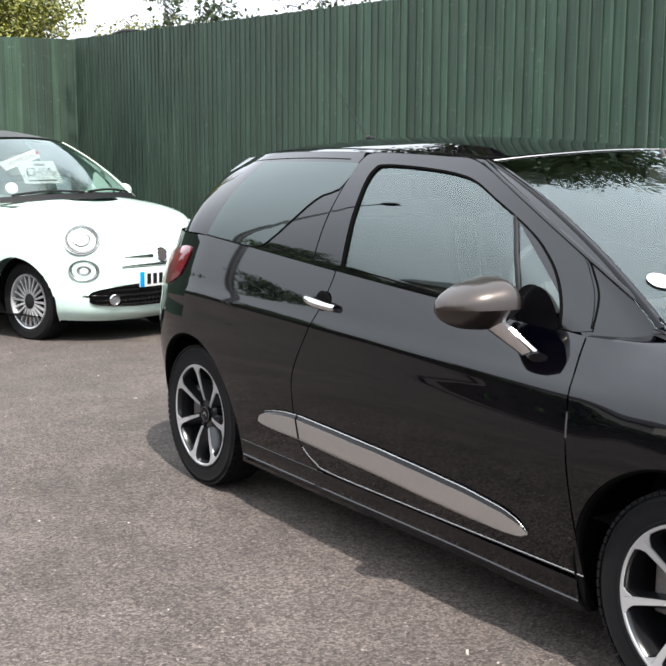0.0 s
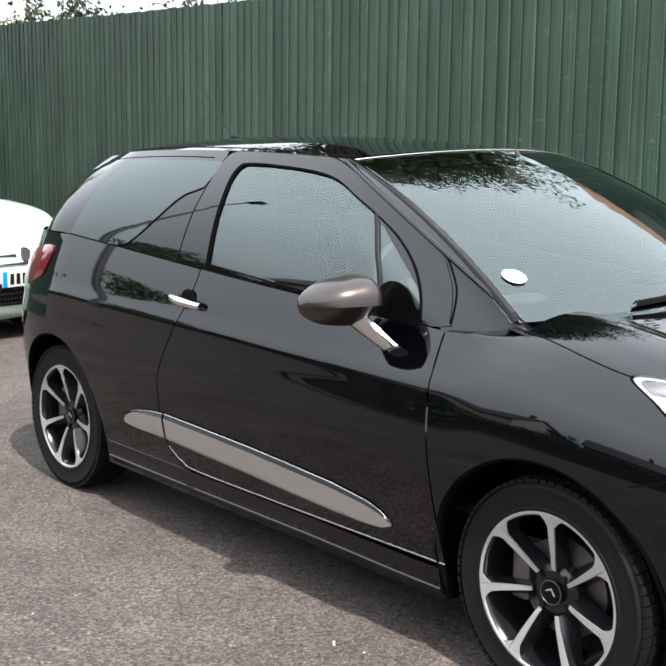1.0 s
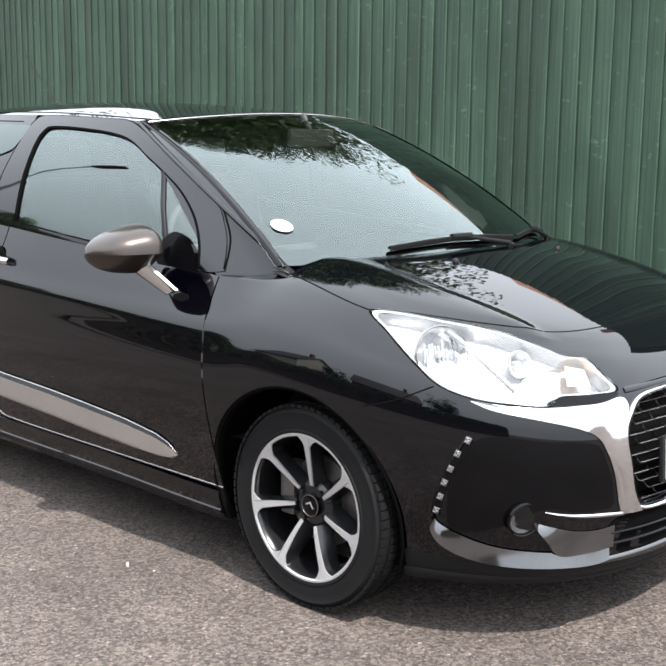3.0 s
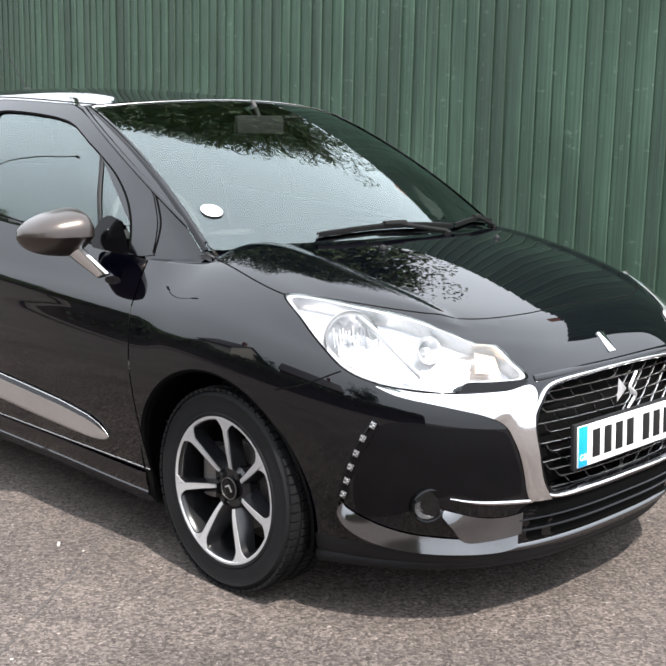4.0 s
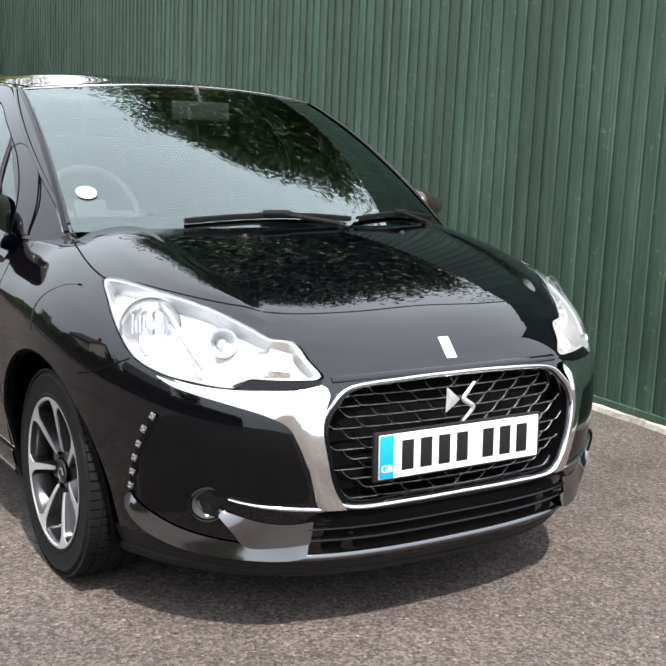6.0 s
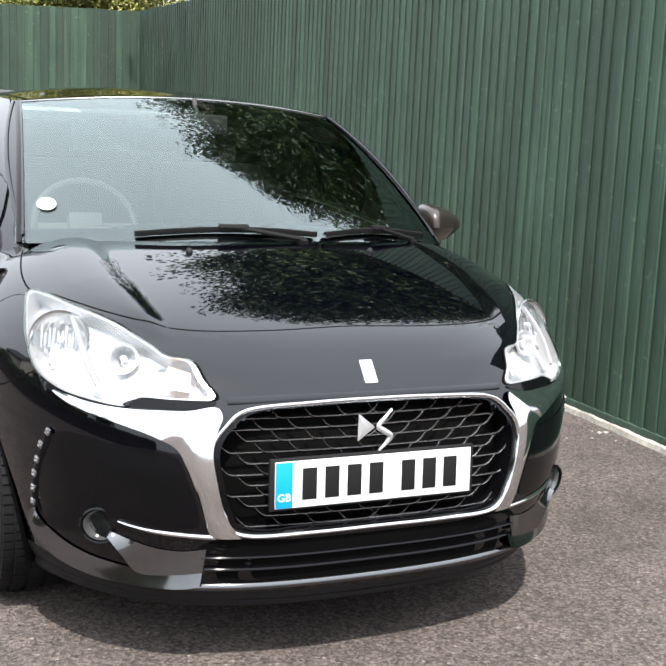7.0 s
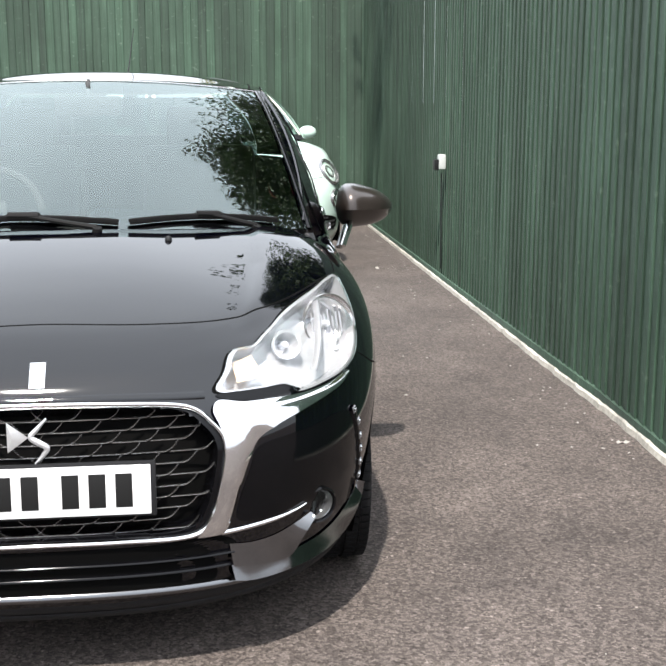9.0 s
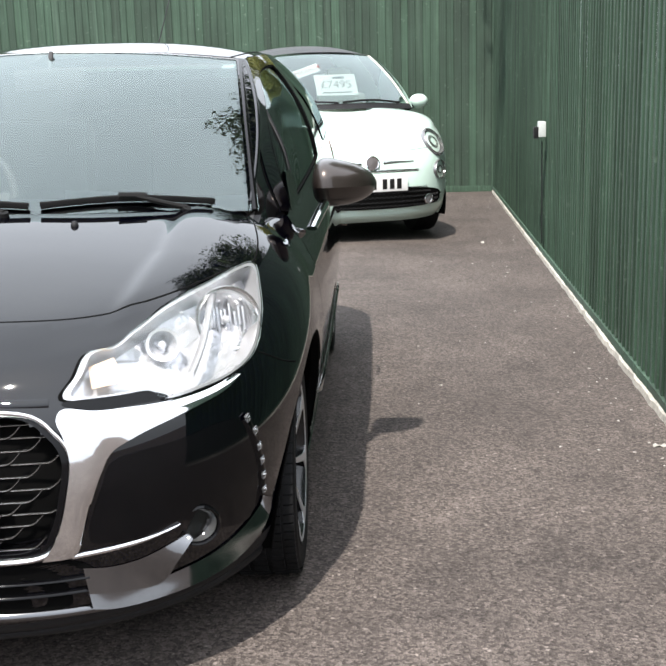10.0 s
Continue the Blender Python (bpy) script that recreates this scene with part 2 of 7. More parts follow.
def ground_z(x, y=0.0):
    """Ground height fitted to the camera's view: it falls towards the far end, earlier along the fence."""
    lane = -0.023 * max(0.0, -x - 0.4) * smooth01((-x - 0.4) / 1.5)
    edge = -0.0235 * max(0.0, 1.5 - x) * smooth01((1.6 - x) / 1.2)
    return lerp(lane, edge, smooth01((y - 0.9) / 1.15))


def fence_y(x):
    return 2.20 - 0.042 * x


def fence_top(x):
    return 2.395 - 0.0365 * x


# ---------------------------------------------------------------- ground
def asphalt_material():
    m, t, b = material("asphalt")
    tc = t.nodes.new("ShaderNodeTexCoord")

    def noise_at(scale, detail=4.0, rough=0.6):
        n = t.nodes.new("ShaderNodeTexNoise")
        n.inputs["Scale"].default_value, n.inputs["Detail"].default_value, n.inputs["Roughness"].default_value = scale, detail, rough
        t.links.new(tc.outputs["Object"], n.inputs["Vector"])
        return n

    def ramp(src, stops):
        r = t.nodes.new("ShaderNodeValToRGB")
        el = r.color_ramp.elements
        while len(el) < len(stops):
            el.new(0.5)
        for e, (p, c) in zip(el, stops):
            e.position, e.color = p, (*c, 1)
        t.links.new(src, r.inputs["Fac"])
        return r

    def mixed(kind, a, b_, f):
        x = t.nodes.new("ShaderNodeMix")
        x.data_type, x.blend_type = "RGBA", kind
        x.inputs["Factor"].default_value = f
        t.links.new(a, x.inputs["A"])
        t.links.new(b_, x.inputs["B"])
        return x.outputs["Result"]

    stones = t.nodes.new("ShaderNodeTexVoronoi")
    stones.inputs["Scale"].default_value = 125
    t.links.new(tc.outputs["Object"], stones.inputs["Vector"])
    grains = ramp(stones.outputs["Color"], [(0.0, (0.020, 0.016, 0.0145)), (0.45, (0.068, 0.057, 0.052)), (0.90, (0.132, 0.113, 0.104)), (1.0, (0.25, 0.220, 0.203))])
    grit = ramp(noise_at(260, 3).outputs["Fac"], [(0.32, (0.30, 0.30, 0.30)), (0.66, (1.46, 1.44, 1.41))])
    patches = ramp(noise_at(1.1, 5, 0.65).outputs["Fac"], [(0.30, (0.66, 0.645, 0.64)), (0.68, (1.16, 1.14, 1.13))])
    stain = ramp(noise_at(5.5, 6, 0.7).outputs["Fac"], [(0.32, (0.82, 0.82, 0.83)), (0.6, (1.06, 1.06, 1.06))])
    c = mixed("MULTIPLY", grains.outputs["Color"], grit.outputs["Color"], 0.8)
    c = mixed("MULTIPLY", c, patches.outputs["Color"], 1.0)
    c = mixed("MULTIPLY", c, stain.outputs["Color"], 1.0)
    t.links.new(c, b.inputs["Base Color"])
    b.inputs["Roughness"].default_value = 0.88
    b.inputs["Specular IOR Level"].default_value = 0.3
    k = t.nodes.new("ShaderNodeBump")
    k.inputs["Strength"].default_value, k.inputs["Distance"].default_value = 0.45, 0.004
    t.links.new(stones.outputs["Distance"], k.inputs["Height"])
    t.links.new(k.outputs[0], b.inputs["Normal"])
    return m


ASPHALT = asphalt_material()
xs = [-900, -200, -60, -25, -14] + steps(-10, 8, 90) + [12, 25, 60, 200, 900]
ys = [-900, -200, -60, -25, -12, -8, -6] + steps(-5, 0.5, 11) + steps(0.8, 2.4, 16) + [3, 4, 6, 9, 14, 30, 80, 300, 900]
v, f = sheet(lambda x, y: (x, y, ground_z(max(x, -14.0), y)), xs, ys)
ground = tagged(finish("ground", v, f, ASPHALT), "worn grey-brown asphalt yard with light chippings", "ground", kind="structure")


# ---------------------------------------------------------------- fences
def fence_material(name, tone_factor):
    """Green stain on sawn boards; the second argument scales how dark their colour is."""
    m, t, b = material(name)
    tc = t.nodes.new("ShaderNodeTexCoord")
    info = t.nodes.new("ShaderNodeObjectInfo")
    shift = t.nodes.new("ShaderNodeVectorMath")
    shift.operation = "MULTIPLY_ADD"
    scale = t.nodes.new("ShaderNodeCombineXYZ")
    for k in range(3):
        t.links.new(info.outputs["Random"], scale.inputs[k])
    shift.inputs[1].default_value = (31, 17, 53)
    t.links.new(scale.outputs[0], shift.inputs[0])
    t.links.new(tc.outputs["Object"], shift.inputs[2])
    grain_map = t.nodes.new("ShaderNodeMapping")
    grain_map.inputs["Scale"].default_value = (90, 90, 2.2)
    t.links.new(shift.outputs[0], grain_map.inputs["Vector"])
    grain = t.nodes.new("ShaderNodeTexNoise")
    grain.inputs["Scale"].default_value, grain.inputs["Detail"].default_value = 1.0, 5
    t.links.new(grain_map.outputs[0], grain.inputs["Vector"])
    wear_map = t.nodes.new("ShaderNodeMapping")
    wear_map.inputs["Scale"].default_value = (14, 14, 1.6)
    t.links.new(shift.outputs[0], wear_map.inputs["Vector"])
    wear = t.nodes.new("ShaderNodeTexNoise")
    wear.inputs["Scale"].default_value, wear.inputs["Detail"].default_value = 1.0, 6
    t.links.new(wear_map.outputs[0], wear.inputs["Vector"])
    r = t.nodes.new("ShaderNodeValToRGB")
    el = r.color_ramp.elements
    el[0].position, el[0].color = 0.30, (0.0130, 0.0290, 0.0190, 1)
    el[1].position, el[1].color = 0.70, (0.0345, 0.0655, 0.0445, 1)
    t.links.new(grain.outputs["Fac"], r.inputs["Fac"])
    r2 = t.nodes.new("ShaderNodeValToRGB")
    el = r2.color_ramp.elements
    el[0].position, el[0].color = 0.56, (0, 0, 0, 1)
    el[1].position, el[1].color = 0.90, (1, 1, 1, 1)
    t.links.new(wear.outputs["Fac"], r2.inputs["Fac"])
    pale = t.nodes.new("ShaderNodeMix")
    pale.data_type = "RGBA"
    pale.inputs["B"].default_value = (0.068, 0.108, 0.082, 1)
    t.links.new(r2.outputs["Color"], pale.inputs["Factor"])
    t.links.new(r.outputs["Color"], pale.inputs["A"])
    knot_map = t.nodes.new("ShaderNodeMapping")
    knot_map.inputs["Scale"].default_value = (22, 22, 75)
    t.links.new(shift.outputs[0], knot_map.inputs["Vector"])
    knot = t.nodes.new("ShaderNodeTexNoise")
    knot.inputs["Scale"].default_value, knot.inputs["Detail"].default_value = 0.8, 3
    t.links.new(knot_map.outputs[0], knot.inputs["Vector"])
    r3 = t.nodes.new("ShaderNodeValToRGB")
    r3.color_ramp.elements[0].position, r3.color_ramp.elements[0].color = 0.64, (0, 0, 0, 1)
    r3.color_ramp.elements[1].position, r3.color_ramp.elements[1].color = 0.80, (0.55, 0.55, 0.55, 1)
    t.links.new(knot.outputs["Fac"], r3.inputs["Fac"])
    scuff = t.nodes.new("ShaderNodeMix")
    scuff.data_type = "RGBA"
    scuff.inputs["B"].default_value = (0.13, 0.165, 0.135, 1)
    t.links.new(r3.outputs["Color"], scuff.inputs["Factor"])
    t.links.new(pale.outputs["Result"], scuff.inputs["A"])
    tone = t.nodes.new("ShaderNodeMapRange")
    tone.inputs["To Min"].default_value, tone.inputs["To Max"].default_value = 0.88 * tone_factor, 1.28 * tone_factor
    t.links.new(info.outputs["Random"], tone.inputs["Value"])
    sc = t.nodes.new("ShaderNodeVectorMath")
    sc.operation = "SCALE"
    where = t.nodes.new("ShaderNodeNewGeometry")
    streak_map = t.nodes.new("ShaderNodeMapping")
    streak_map.inputs["Scale"].default_value = (1.5, 1.5, 0.8)
    t.links.new(where.outputs["Position"], streak_map.inputs["Vector"])
    weather = t.nodes.new("ShaderNodeTexNoise")
    weather.inputs["Scale"].default_value, weather.inputs["Detail"].default_value, weather.inputs["Roughness"].default_value = 1.3, 7, 0.68
    t.links.new(streak_map.outputs[0], weather.inputs["Vector"])
    r4 = t.nodes.new("ShaderNodeValToRGB")
    r4.color_ramp.elements[0].position, r4.color_ramp.elements[0].color = 0.34, (0.66, 0.76, 0.68, 1)
    r4.color_ramp.elements[1].position, r4.color_ramp.elements[1].color = 0.66, (1.24, 1.28, 1.22, 1)
    t.links.new(weather.outputs["Fac"], r4.inputs["Fac"])
    aged = t.nodes.new("ShaderNodeMix")
    aged.data_type, aged.blend_type = "RGBA", "MULTIPLY"
    aged.inputs["Factor"].default_value = 1.0
    t.links.new(scuff.outputs["Result"], aged.inputs["A"])
    t.links.new(r4.outputs["Color"], aged.inputs["B"])
    t.links.new(aged.outputs["Result"], sc.inputs[0])
    t.links.new(tone.outputs[0], sc.inputs["Scale"])
    t.links.new(sc.outputs[0], b.inputs["Base Color"])
    b.inputs["Roughness"].default_value = 0.72
    k = t.nodes.new("ShaderNodeBump")
    k.inputs["Strength"].default_value, k.inputs["Distance"].default_value = 0.5, 0.003
    t.links.new(grain.outputs["Fac"], k.inputs["Height"])
    t.links.new(k.outputs[0], b.inputs["Normal"])
    return m


FENCE, FENCE_DARKER = fence_material("green_stained_wood", 1.0), fence_material("darker_green_stained_wood", 0.74)
CONCRETE = plain("pale_concrete", (0.50, 0.49, 0.45), 0.85, speckle=0.35, scale=60, bump=0.4)


def board_mesh(seed, mat):
    """One feather-edged board, a metre high, thick along one side and thin along the other, with a slightly uneven face."""
    rnd = random.Random(seed)
    w, thick, thin = 0.122, 0.0125, 0.005
    verts, faces = [], []
    for k in range(9):
        z = k / 8
        j = rnd.uniform(-0.0015, 0.0015)
        verts += [(w - 0.006, 0, z), (0, 0, z), (j, -thin, z), (w - 0.045 + j, -thick + 0.0012, z), (w - 0.005 + j, -thick, z), (w + j, -thick + 0.0035, z)]
    for k in range(8):
        for i in range(6):
            a, b = k * 6 + i, k * 6 + (i + 1) % 6
            faces.append((a, b, b + 6, a + 6))
    faces += [(5, 4, 3, 2, 1, 0), (48, 49, 50, 51, 52, 53)]
    me = bpy.data.meshes.new("board")
    me.from_pydata(verts, [], faces)
    me.materials.append(mat)
    return me


BOARDS = [board_mesh(s, FENCE) for s in range(6)]
DARKER_BOARDS = [board_mesh(s, FENCE_DARKER) for s in range(6)]


def fence(name, start, end, top, foot, label, deep=lambda p: 0.0):
    """A close-boarded fence between two points on plan; its boarded side lies on the left of start to end."""
    a, b = Vector((*start, 0)), Vector((*end, 0))
    d = (b - a).normalized()
    angle = math.atan2(d.y, d.x)
    f_ob = anchor(name, (a.x, a.y, foot(a)), label, "fence", kind="structure")
    base = Matrix.Translation((a.x, a.y, foot(a))) @ Matrix.Rotation(angle, 4, "Z")
    inv = base.inverted()
    length, pitch = (b - a).length, 0.0965
    rnd, pick = random.Random(5), random.Random(6)
    for i in range(int(length / pitch) + 1):
        p = a + d * (i * pitch)
        lo, hi = foot(p) + 0.05, top(p) + rnd.uniform(-0.006, 0.006)
        # deep gives the share of boards that take the darker tone
        kind = DARKER_BOARDS if pick.random() < deep(p) else BOARDS
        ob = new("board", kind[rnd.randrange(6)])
        m = Matrix.Translation((p.x, p.y, lo)) @ Matrix.Rotation(angle + rnd.uniform(-0.008, 0.008) - 0.066, 4, "Z")
        m = m @ Matrix.Rotation(rnd.uniform(-0.0025, 0.0025), 4, "Y") @ Matrix.Diagonal((rnd.uniform(0.94, 1.05), 1, hi - lo, 1))
        ob.parent = f_ob
        ob.matrix_basis = Matrix.Translation(-f_ob.location) @ m
    n = Vector((-d.y, d.x, 0))
    bm = bmesh.new()
    for frac in (0.12, 0.5, 0.9):
        q0, q1 = a + n * 0.05, b + n * 0.05
        z0, z1 = lerp(foot(a), top(a), frac), lerp(foot(b), top(b), frac)
        mid = (q0 + q1) / 2
        box(bm, (length, 0.04, 0.09), (mid.x, mid.y, (z0 + z1) / 2), Matrix.Rotation(angle, 3, "Z") @ Matrix.Rotation(-math.atan2(z1 - z0, length), 3, "Y"))
    ob = part("rail", bm, FENCE, f_ob)
    ob.location = -f_ob.location
    bays = max(1, round(length / 2.4))
    for k in range(bays):
        bm = bmesh.new()
        p0, p1 = a.lerp(b, k / bays), a.lerp(b, (k + 1) / bays)
        mid = (p0 + p1) / 2 - n * 0.002
        box(bm, ((p1 - p0).length - 0.003, 0.05, 0.14), (mid.x, mid.y, (foot(p0) + foot(p1)) / 2), Matrix.Rotation(angle, 3, "Z") @ Matrix.Rotation(-math.atan2(foot(p1) - foot(p0), (p1 - p0).length), 3, "Y"), 0.006)
        ob = part("gravel_board", bm, FENCE, f_ob)
        ob.location = -f_ob.location
    return f_ob


CORNER = (-9.5, fence_y(-9.5))
# boards of the darker tone grow more frequent towards the far corner
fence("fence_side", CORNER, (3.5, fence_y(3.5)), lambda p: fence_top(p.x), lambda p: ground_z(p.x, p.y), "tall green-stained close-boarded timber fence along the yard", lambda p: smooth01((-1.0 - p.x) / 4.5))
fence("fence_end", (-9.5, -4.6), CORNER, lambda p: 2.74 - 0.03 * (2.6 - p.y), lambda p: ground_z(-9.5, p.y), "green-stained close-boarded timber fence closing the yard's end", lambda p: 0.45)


# ---------------------------------------------------------------- black hatchback: surfaces
# Plan: rear axle at x = 0, front axle at x = 2.464, right side at negative y.
AXLE_F, HUB_Z, ARCH_R = 2.464, 0.303, 0.345
NOSE_X, NOSE_A = 2.30, 0.99
TAIL_X, TAIL_A = 0.10, 0.86


def half_width(x):
    return 0.857 - 0.008 * ((x - 1.2) / 1.1) ** 2


def z_belt(x):
    return 1.058 - 0.068 * x - 0.004 * max(0, x - 1.2)


def s_belt(x):
    return 0.93 - 0.045 * smooth01((x - 1.1) / 1.0)


def s_low(z):
    return 1 - 0.095 * (max(0.0, 0.6 - z) / 0.44) ** 1.6


def y_side(x, z):
    """Half width of the body's flank at a station and a height."""
    if z < 0.6:
        s = s_low(z)
    else:
        t = (z - 0.6) / (z_belt(x) - 0.6)
        s = 1 - (1 - s_belt(x)) * max(t, 0) ** 2.1
    crease = 0.006 * math.exp(-((z - 0.79 + 0.02 * (x - 1.2)) / 0.035) ** 2)
    return half_width(x) * s + crease


def polar(alpha, a, b, p, q):
    """Radius of the curve (x/a)^p + (y/b)^q = 1 along a direction, alpha from the y axis."""
    sx, cy = abs(math.sin(alpha)) / a, abs(math.cos(alpha)) / b
    lo, hi = 0.3, 1.6
    for _ in range(30):
        m = (lo + hi) / 2
        if (m * sx) ** p + (m * cy) ** q > 1:
            hi = m
        else:
            lo = m
    return lo


SIDE_PROFILE = [(0.895, 0.155), (0.935, 0.24), (0.96, 0.33), (0.984, 0.46), (1.0, 0.60), (0.995, 0.70), (0.965, 0.80), (0.885, 0.888), (0.79, 0.942), (0.45, 0.988), (0.0, 1.003)]
NOSE_PROFILE = [(0.86, 0.15), (0.955, 0.19), (0.972, 0.26), (0.996, 0.38), (1.0, 0.49), (0.985, 0.60), (0.950, 0.668), (0.912, 0.728), (0.83, 0.797), (0.45, 0.93), (0.0, 1.003)]


def averaged(values, r):
    """A list with its ripples averaged over r neighbours on each side, the ends kept."""
    n = len(values) - 1
    out = []
    for i in range(n + 1):
        q = min(r, i, n - i)
        w = [1 + math.cos(math.pi * k / (q + 1)) for k in range(-q, q + 1)]
        out.append(sum(a * values[i + k] for a, k in zip(w, range(-q, q + 1))) / sum(w))
    return out


def smoothed(profile, start):
    """A table of a profile, evenly curved along its length: 601 points by parameter."""
    rough = [spline(profile, i / 600) for i in range(601)]
    first = list(zip(averaged([p[0] for p in rough], 24), averaged([p[1] for p in rough], 24)))
    # the bonnet: one arc whose slope eases evenly to its back
    (s8, z8), rise = profile[8], profile[10][1] - profile[8][1]
    low_a, high_a = -20.0, 40.0
    for _ in range(40):
        a1 = (low_a + high_a) / 2
        arc, z = [], z8
        for i in range(1, 25):
            z += s8 / 24 * math.tan(radians(lerp(start, a1, (i - 0.5) / 24)))
            arc.append((s8 * (1 - i / 24), z))
        if z - z8 > rise:
            high_a = a1
        else:
            low_a = a1
    profile = profile[:9] + arc
    run = [0.0]
    for a, b in zip(profile, profile[1:]):
        run.append(run[-1] + math.dist(a, b))
    fine, k = [], 0
    for i in range(801):
        d = run[-1] * i / 800
        while k < len(profile) - 2 and run[k + 1] < d:
            k += 1
        f = (d - run[k]) / (run[k + 1] - run[k])
        fine.append((lerp(profile[k][0], profile[k + 1][0], f), lerp(profile[k][1], profile[k + 1][1], f)))
    low = list(zip(averaged([p[0] for p in fine], 24), averaged([p[1] for p in fine], 24)))
    high = list(zip(*(averaged(averaged([p[m] for p in fine], 46), 46) for m in (0, 1))))
    even = []
    for a, b in zip(low, high):
        f = smooth01((a[1] - 0.50) / 0.14)
        even.append((lerp(a[0], b[0], f), lerp(a[1], b[1], f)))
    place, at_k = [], 0
    for p in first:
        best = min(range(max(0, at_k - 5), min(801, at_k + 60)), key=lambda q: math.dist(even[q], p))
        at_k = best
        place.append(float(best))
    place[0], place[-1] = 0.0, 800.0
    place = averaged(averaged(place, 26), 26)
    out = []
    for d in place:
        q = min(int(d), 799)
        f = d - q
        out.append(tuple(lerp(even[q][m], even[q + 1][m], f) for m in (0, 1)))
    return out


SIDE_TABLE, NOSE_TABLE = smoothed(SIDE_PROFILE, 8.5), smoothed(NOSE_PROFILE, 25.0)


def profile_at(table, v):
    k = min(max(v, 0.0), 1.0) * 600
    i = min(int(k), 599)
    f = k - i
    return tuple(lerp(p, q, f) for p, q in zip(table[i], table[i + 1]))


def front(c, v):
    """The front clip. c runs round the nose: 0 its middle, 1 the left flank, -1 the right; v from the sill to the bonnet's back."""
    k = abs(c)
    sgn = 1 if c >= 0 else -1
    s0, z0 = profile_at(SIDE_TABLE, v)

    def raised(x, y, z):
        yc = 0.503 - 0.13 * max(0.0, x - 2.72)
        ridge = 0.0105 * smooth01((abs(y) - yc + 0.021) / 0.042) * (1 - smooth01((abs(y) - yc - 0.03) / 0.13))
        return (x, y, z + (0.003 + ridge) * smooth01((v - 0.755) / 0.05) * (1 - smooth01((v - 0.83) / 0.09)) * (1 - smooth01((abs(y) - 0.62) / 0.06)))

    if k <= 1:
        al = (1 - k) * math.pi / 2
        s1, z1 = profile_at(NOSE_TABLE, v)
        w = 1 - (math.cos(al) ** 2) ** lerp(1.0, 1.7, smooth01((v - 0.71) / 0.20))
        s, z = lerp(s0, s1, w), lerp(z0, z1, w)
        r = polar(al, NOSE_A, 0.85, 2.5, 3.0) * s
        return raised(NOSE_X + r * math.sin(al), sgn * r * math.cos(al), z)
    return raised(NOSE_X - (k - 1), sgn * 0.85 * s0, z0)


def rear(c, v):
    """The rear clip up to the belt line, c as in front()."""
    k = abs(c)
    sgn = 1 if c >= 0 else -1
    if k >= 1:
        x = TAIL_X + (k - 1)
        z = lerp(0.17, z_belt(x), v)
        return (x, sgn * y_side(x, z), z)
    al = (1 - k) * math.pi / 2
    z = lerp(0.17 + 0.06 * math.sin(al) ** 2, z_belt(TAIL_X), v)
    s = y_side(TAIL_X, z) / half_width(TAIL_X)
    s -= math.sin(al) ** 2 * 0.14 * max(0.0, z - 0.72) / 0.34
    r = polar(al, TAIL_A, half_width(TAIL_X), 2.6, 3.2) * s
    return (TAIL_X - r * math.sin(al), sgn * r * math.cos(al), z)


def door_front(z):
    return 2.075 + 0.075 * (0.91 - z) / 0.66


def door_rear(z):
    return 0.80 + 0.19 * smooth01((z - 0.55) / 0.45) + 0.14 * max(0.0, (0.40 - z) / 0.15) ** 2


def flank(u, v):
    """The door's skin: u from its rear edge to its front edge, v from its foot to the belt; sign added by the caller."""
    z = lerp(0.279, z_belt(lerp(0.98, 2.08, u)) - 0.002, v)
    x = lerp(door_rear(z), door_front(z), u)
    return (x, -y_side(x, z), z)


def out_of(p):
    """Outward from the car's middle."""
    return Vector((max(p.x - 2.3, 0) * 1.2 + min(p.x - 0.1, 0) * 1.2, p.y, (p.z - 0.55) * 0.9))


def arch_cut(fn, us, vs, centres):
    """A sheet with round wheel openings cut into it, its edge drawn to the circles."""
    verts, faces = sheet(fn, us, vs)
    m = len(vs)

    def deep(p):
        return min(math.hypot(p[0] - cx, p[2] - HUB_Z) - ARCH_R for cx in centres)

    inside = [deep(p) < 0 and abs(p[1]) > 0.5 for p in verts]
    moved = set()
    for i in range(len(us)):
        for j in range(m):
            n = i * m + j
            if not inside[n]:
                continue
            for di, dj in ((0, 1), (1, 0), (-1, 0), (0, -1), (1, 1), (-1, 1), (1, -1), (-1, -1)):
                a, b = i + di, j + dj
                if 0 <= a < len(us) and 0 <= b < m and not inside[a * m + b]:
                    lo, hi = 0.0, 1.0
                    for _ in range(18):
                        h = (lo + hi) / 2
                        if deep(fn(lerp(us[i], us[a], h), lerp(vs[j], vs[b], h))) < 0:
                            lo = h
                        else:
                            hi = h
                    verts[n] = Vector(fn(lerp(us[i], us[a], hi), lerp(vs[j], vs[b], hi)))
                    moved.add(n)
                    break
    faces = [q for q in faces if all(not inside[k] or k in moved for k in q)]
    return verts, faces


# Glass house: one side between the belt and the roof rail, p from the screen's foot to the tail.
def house_foot(p):
    x = 2.265 - 2.70 * p + 0.12 * smooth01((p - 0.74) / 0.26)
    y = half_width(x) * s_belt(x)
    y -= 0.085 * smooth01((x - 2.0) / 0.27) + 0.27 * smooth01((-0.05 - x) / 0.5) ** 1.3
    z = z_belt(max(x, 0.0)) + 0.06 * smooth01((x - 2.02) / 0.24)
    return Vector((x, y, z))


def house_rail(p):
    x = 1.47 - 1.62 * p + 0.05 * smooth01((p - 0.72) / 0.28)
    y = 0.585 + 0.022 * math.sin(math.pi * min(p * 1.3, 1)) - 0.09 * smooth01((p - 0.75) / 0.25)
    z = 1.365 + 0.03 * math.sin(math.pi * min(p * 0.9 + 0.02, 1)) - 0.012 * p
    return Vector((x, y, z))


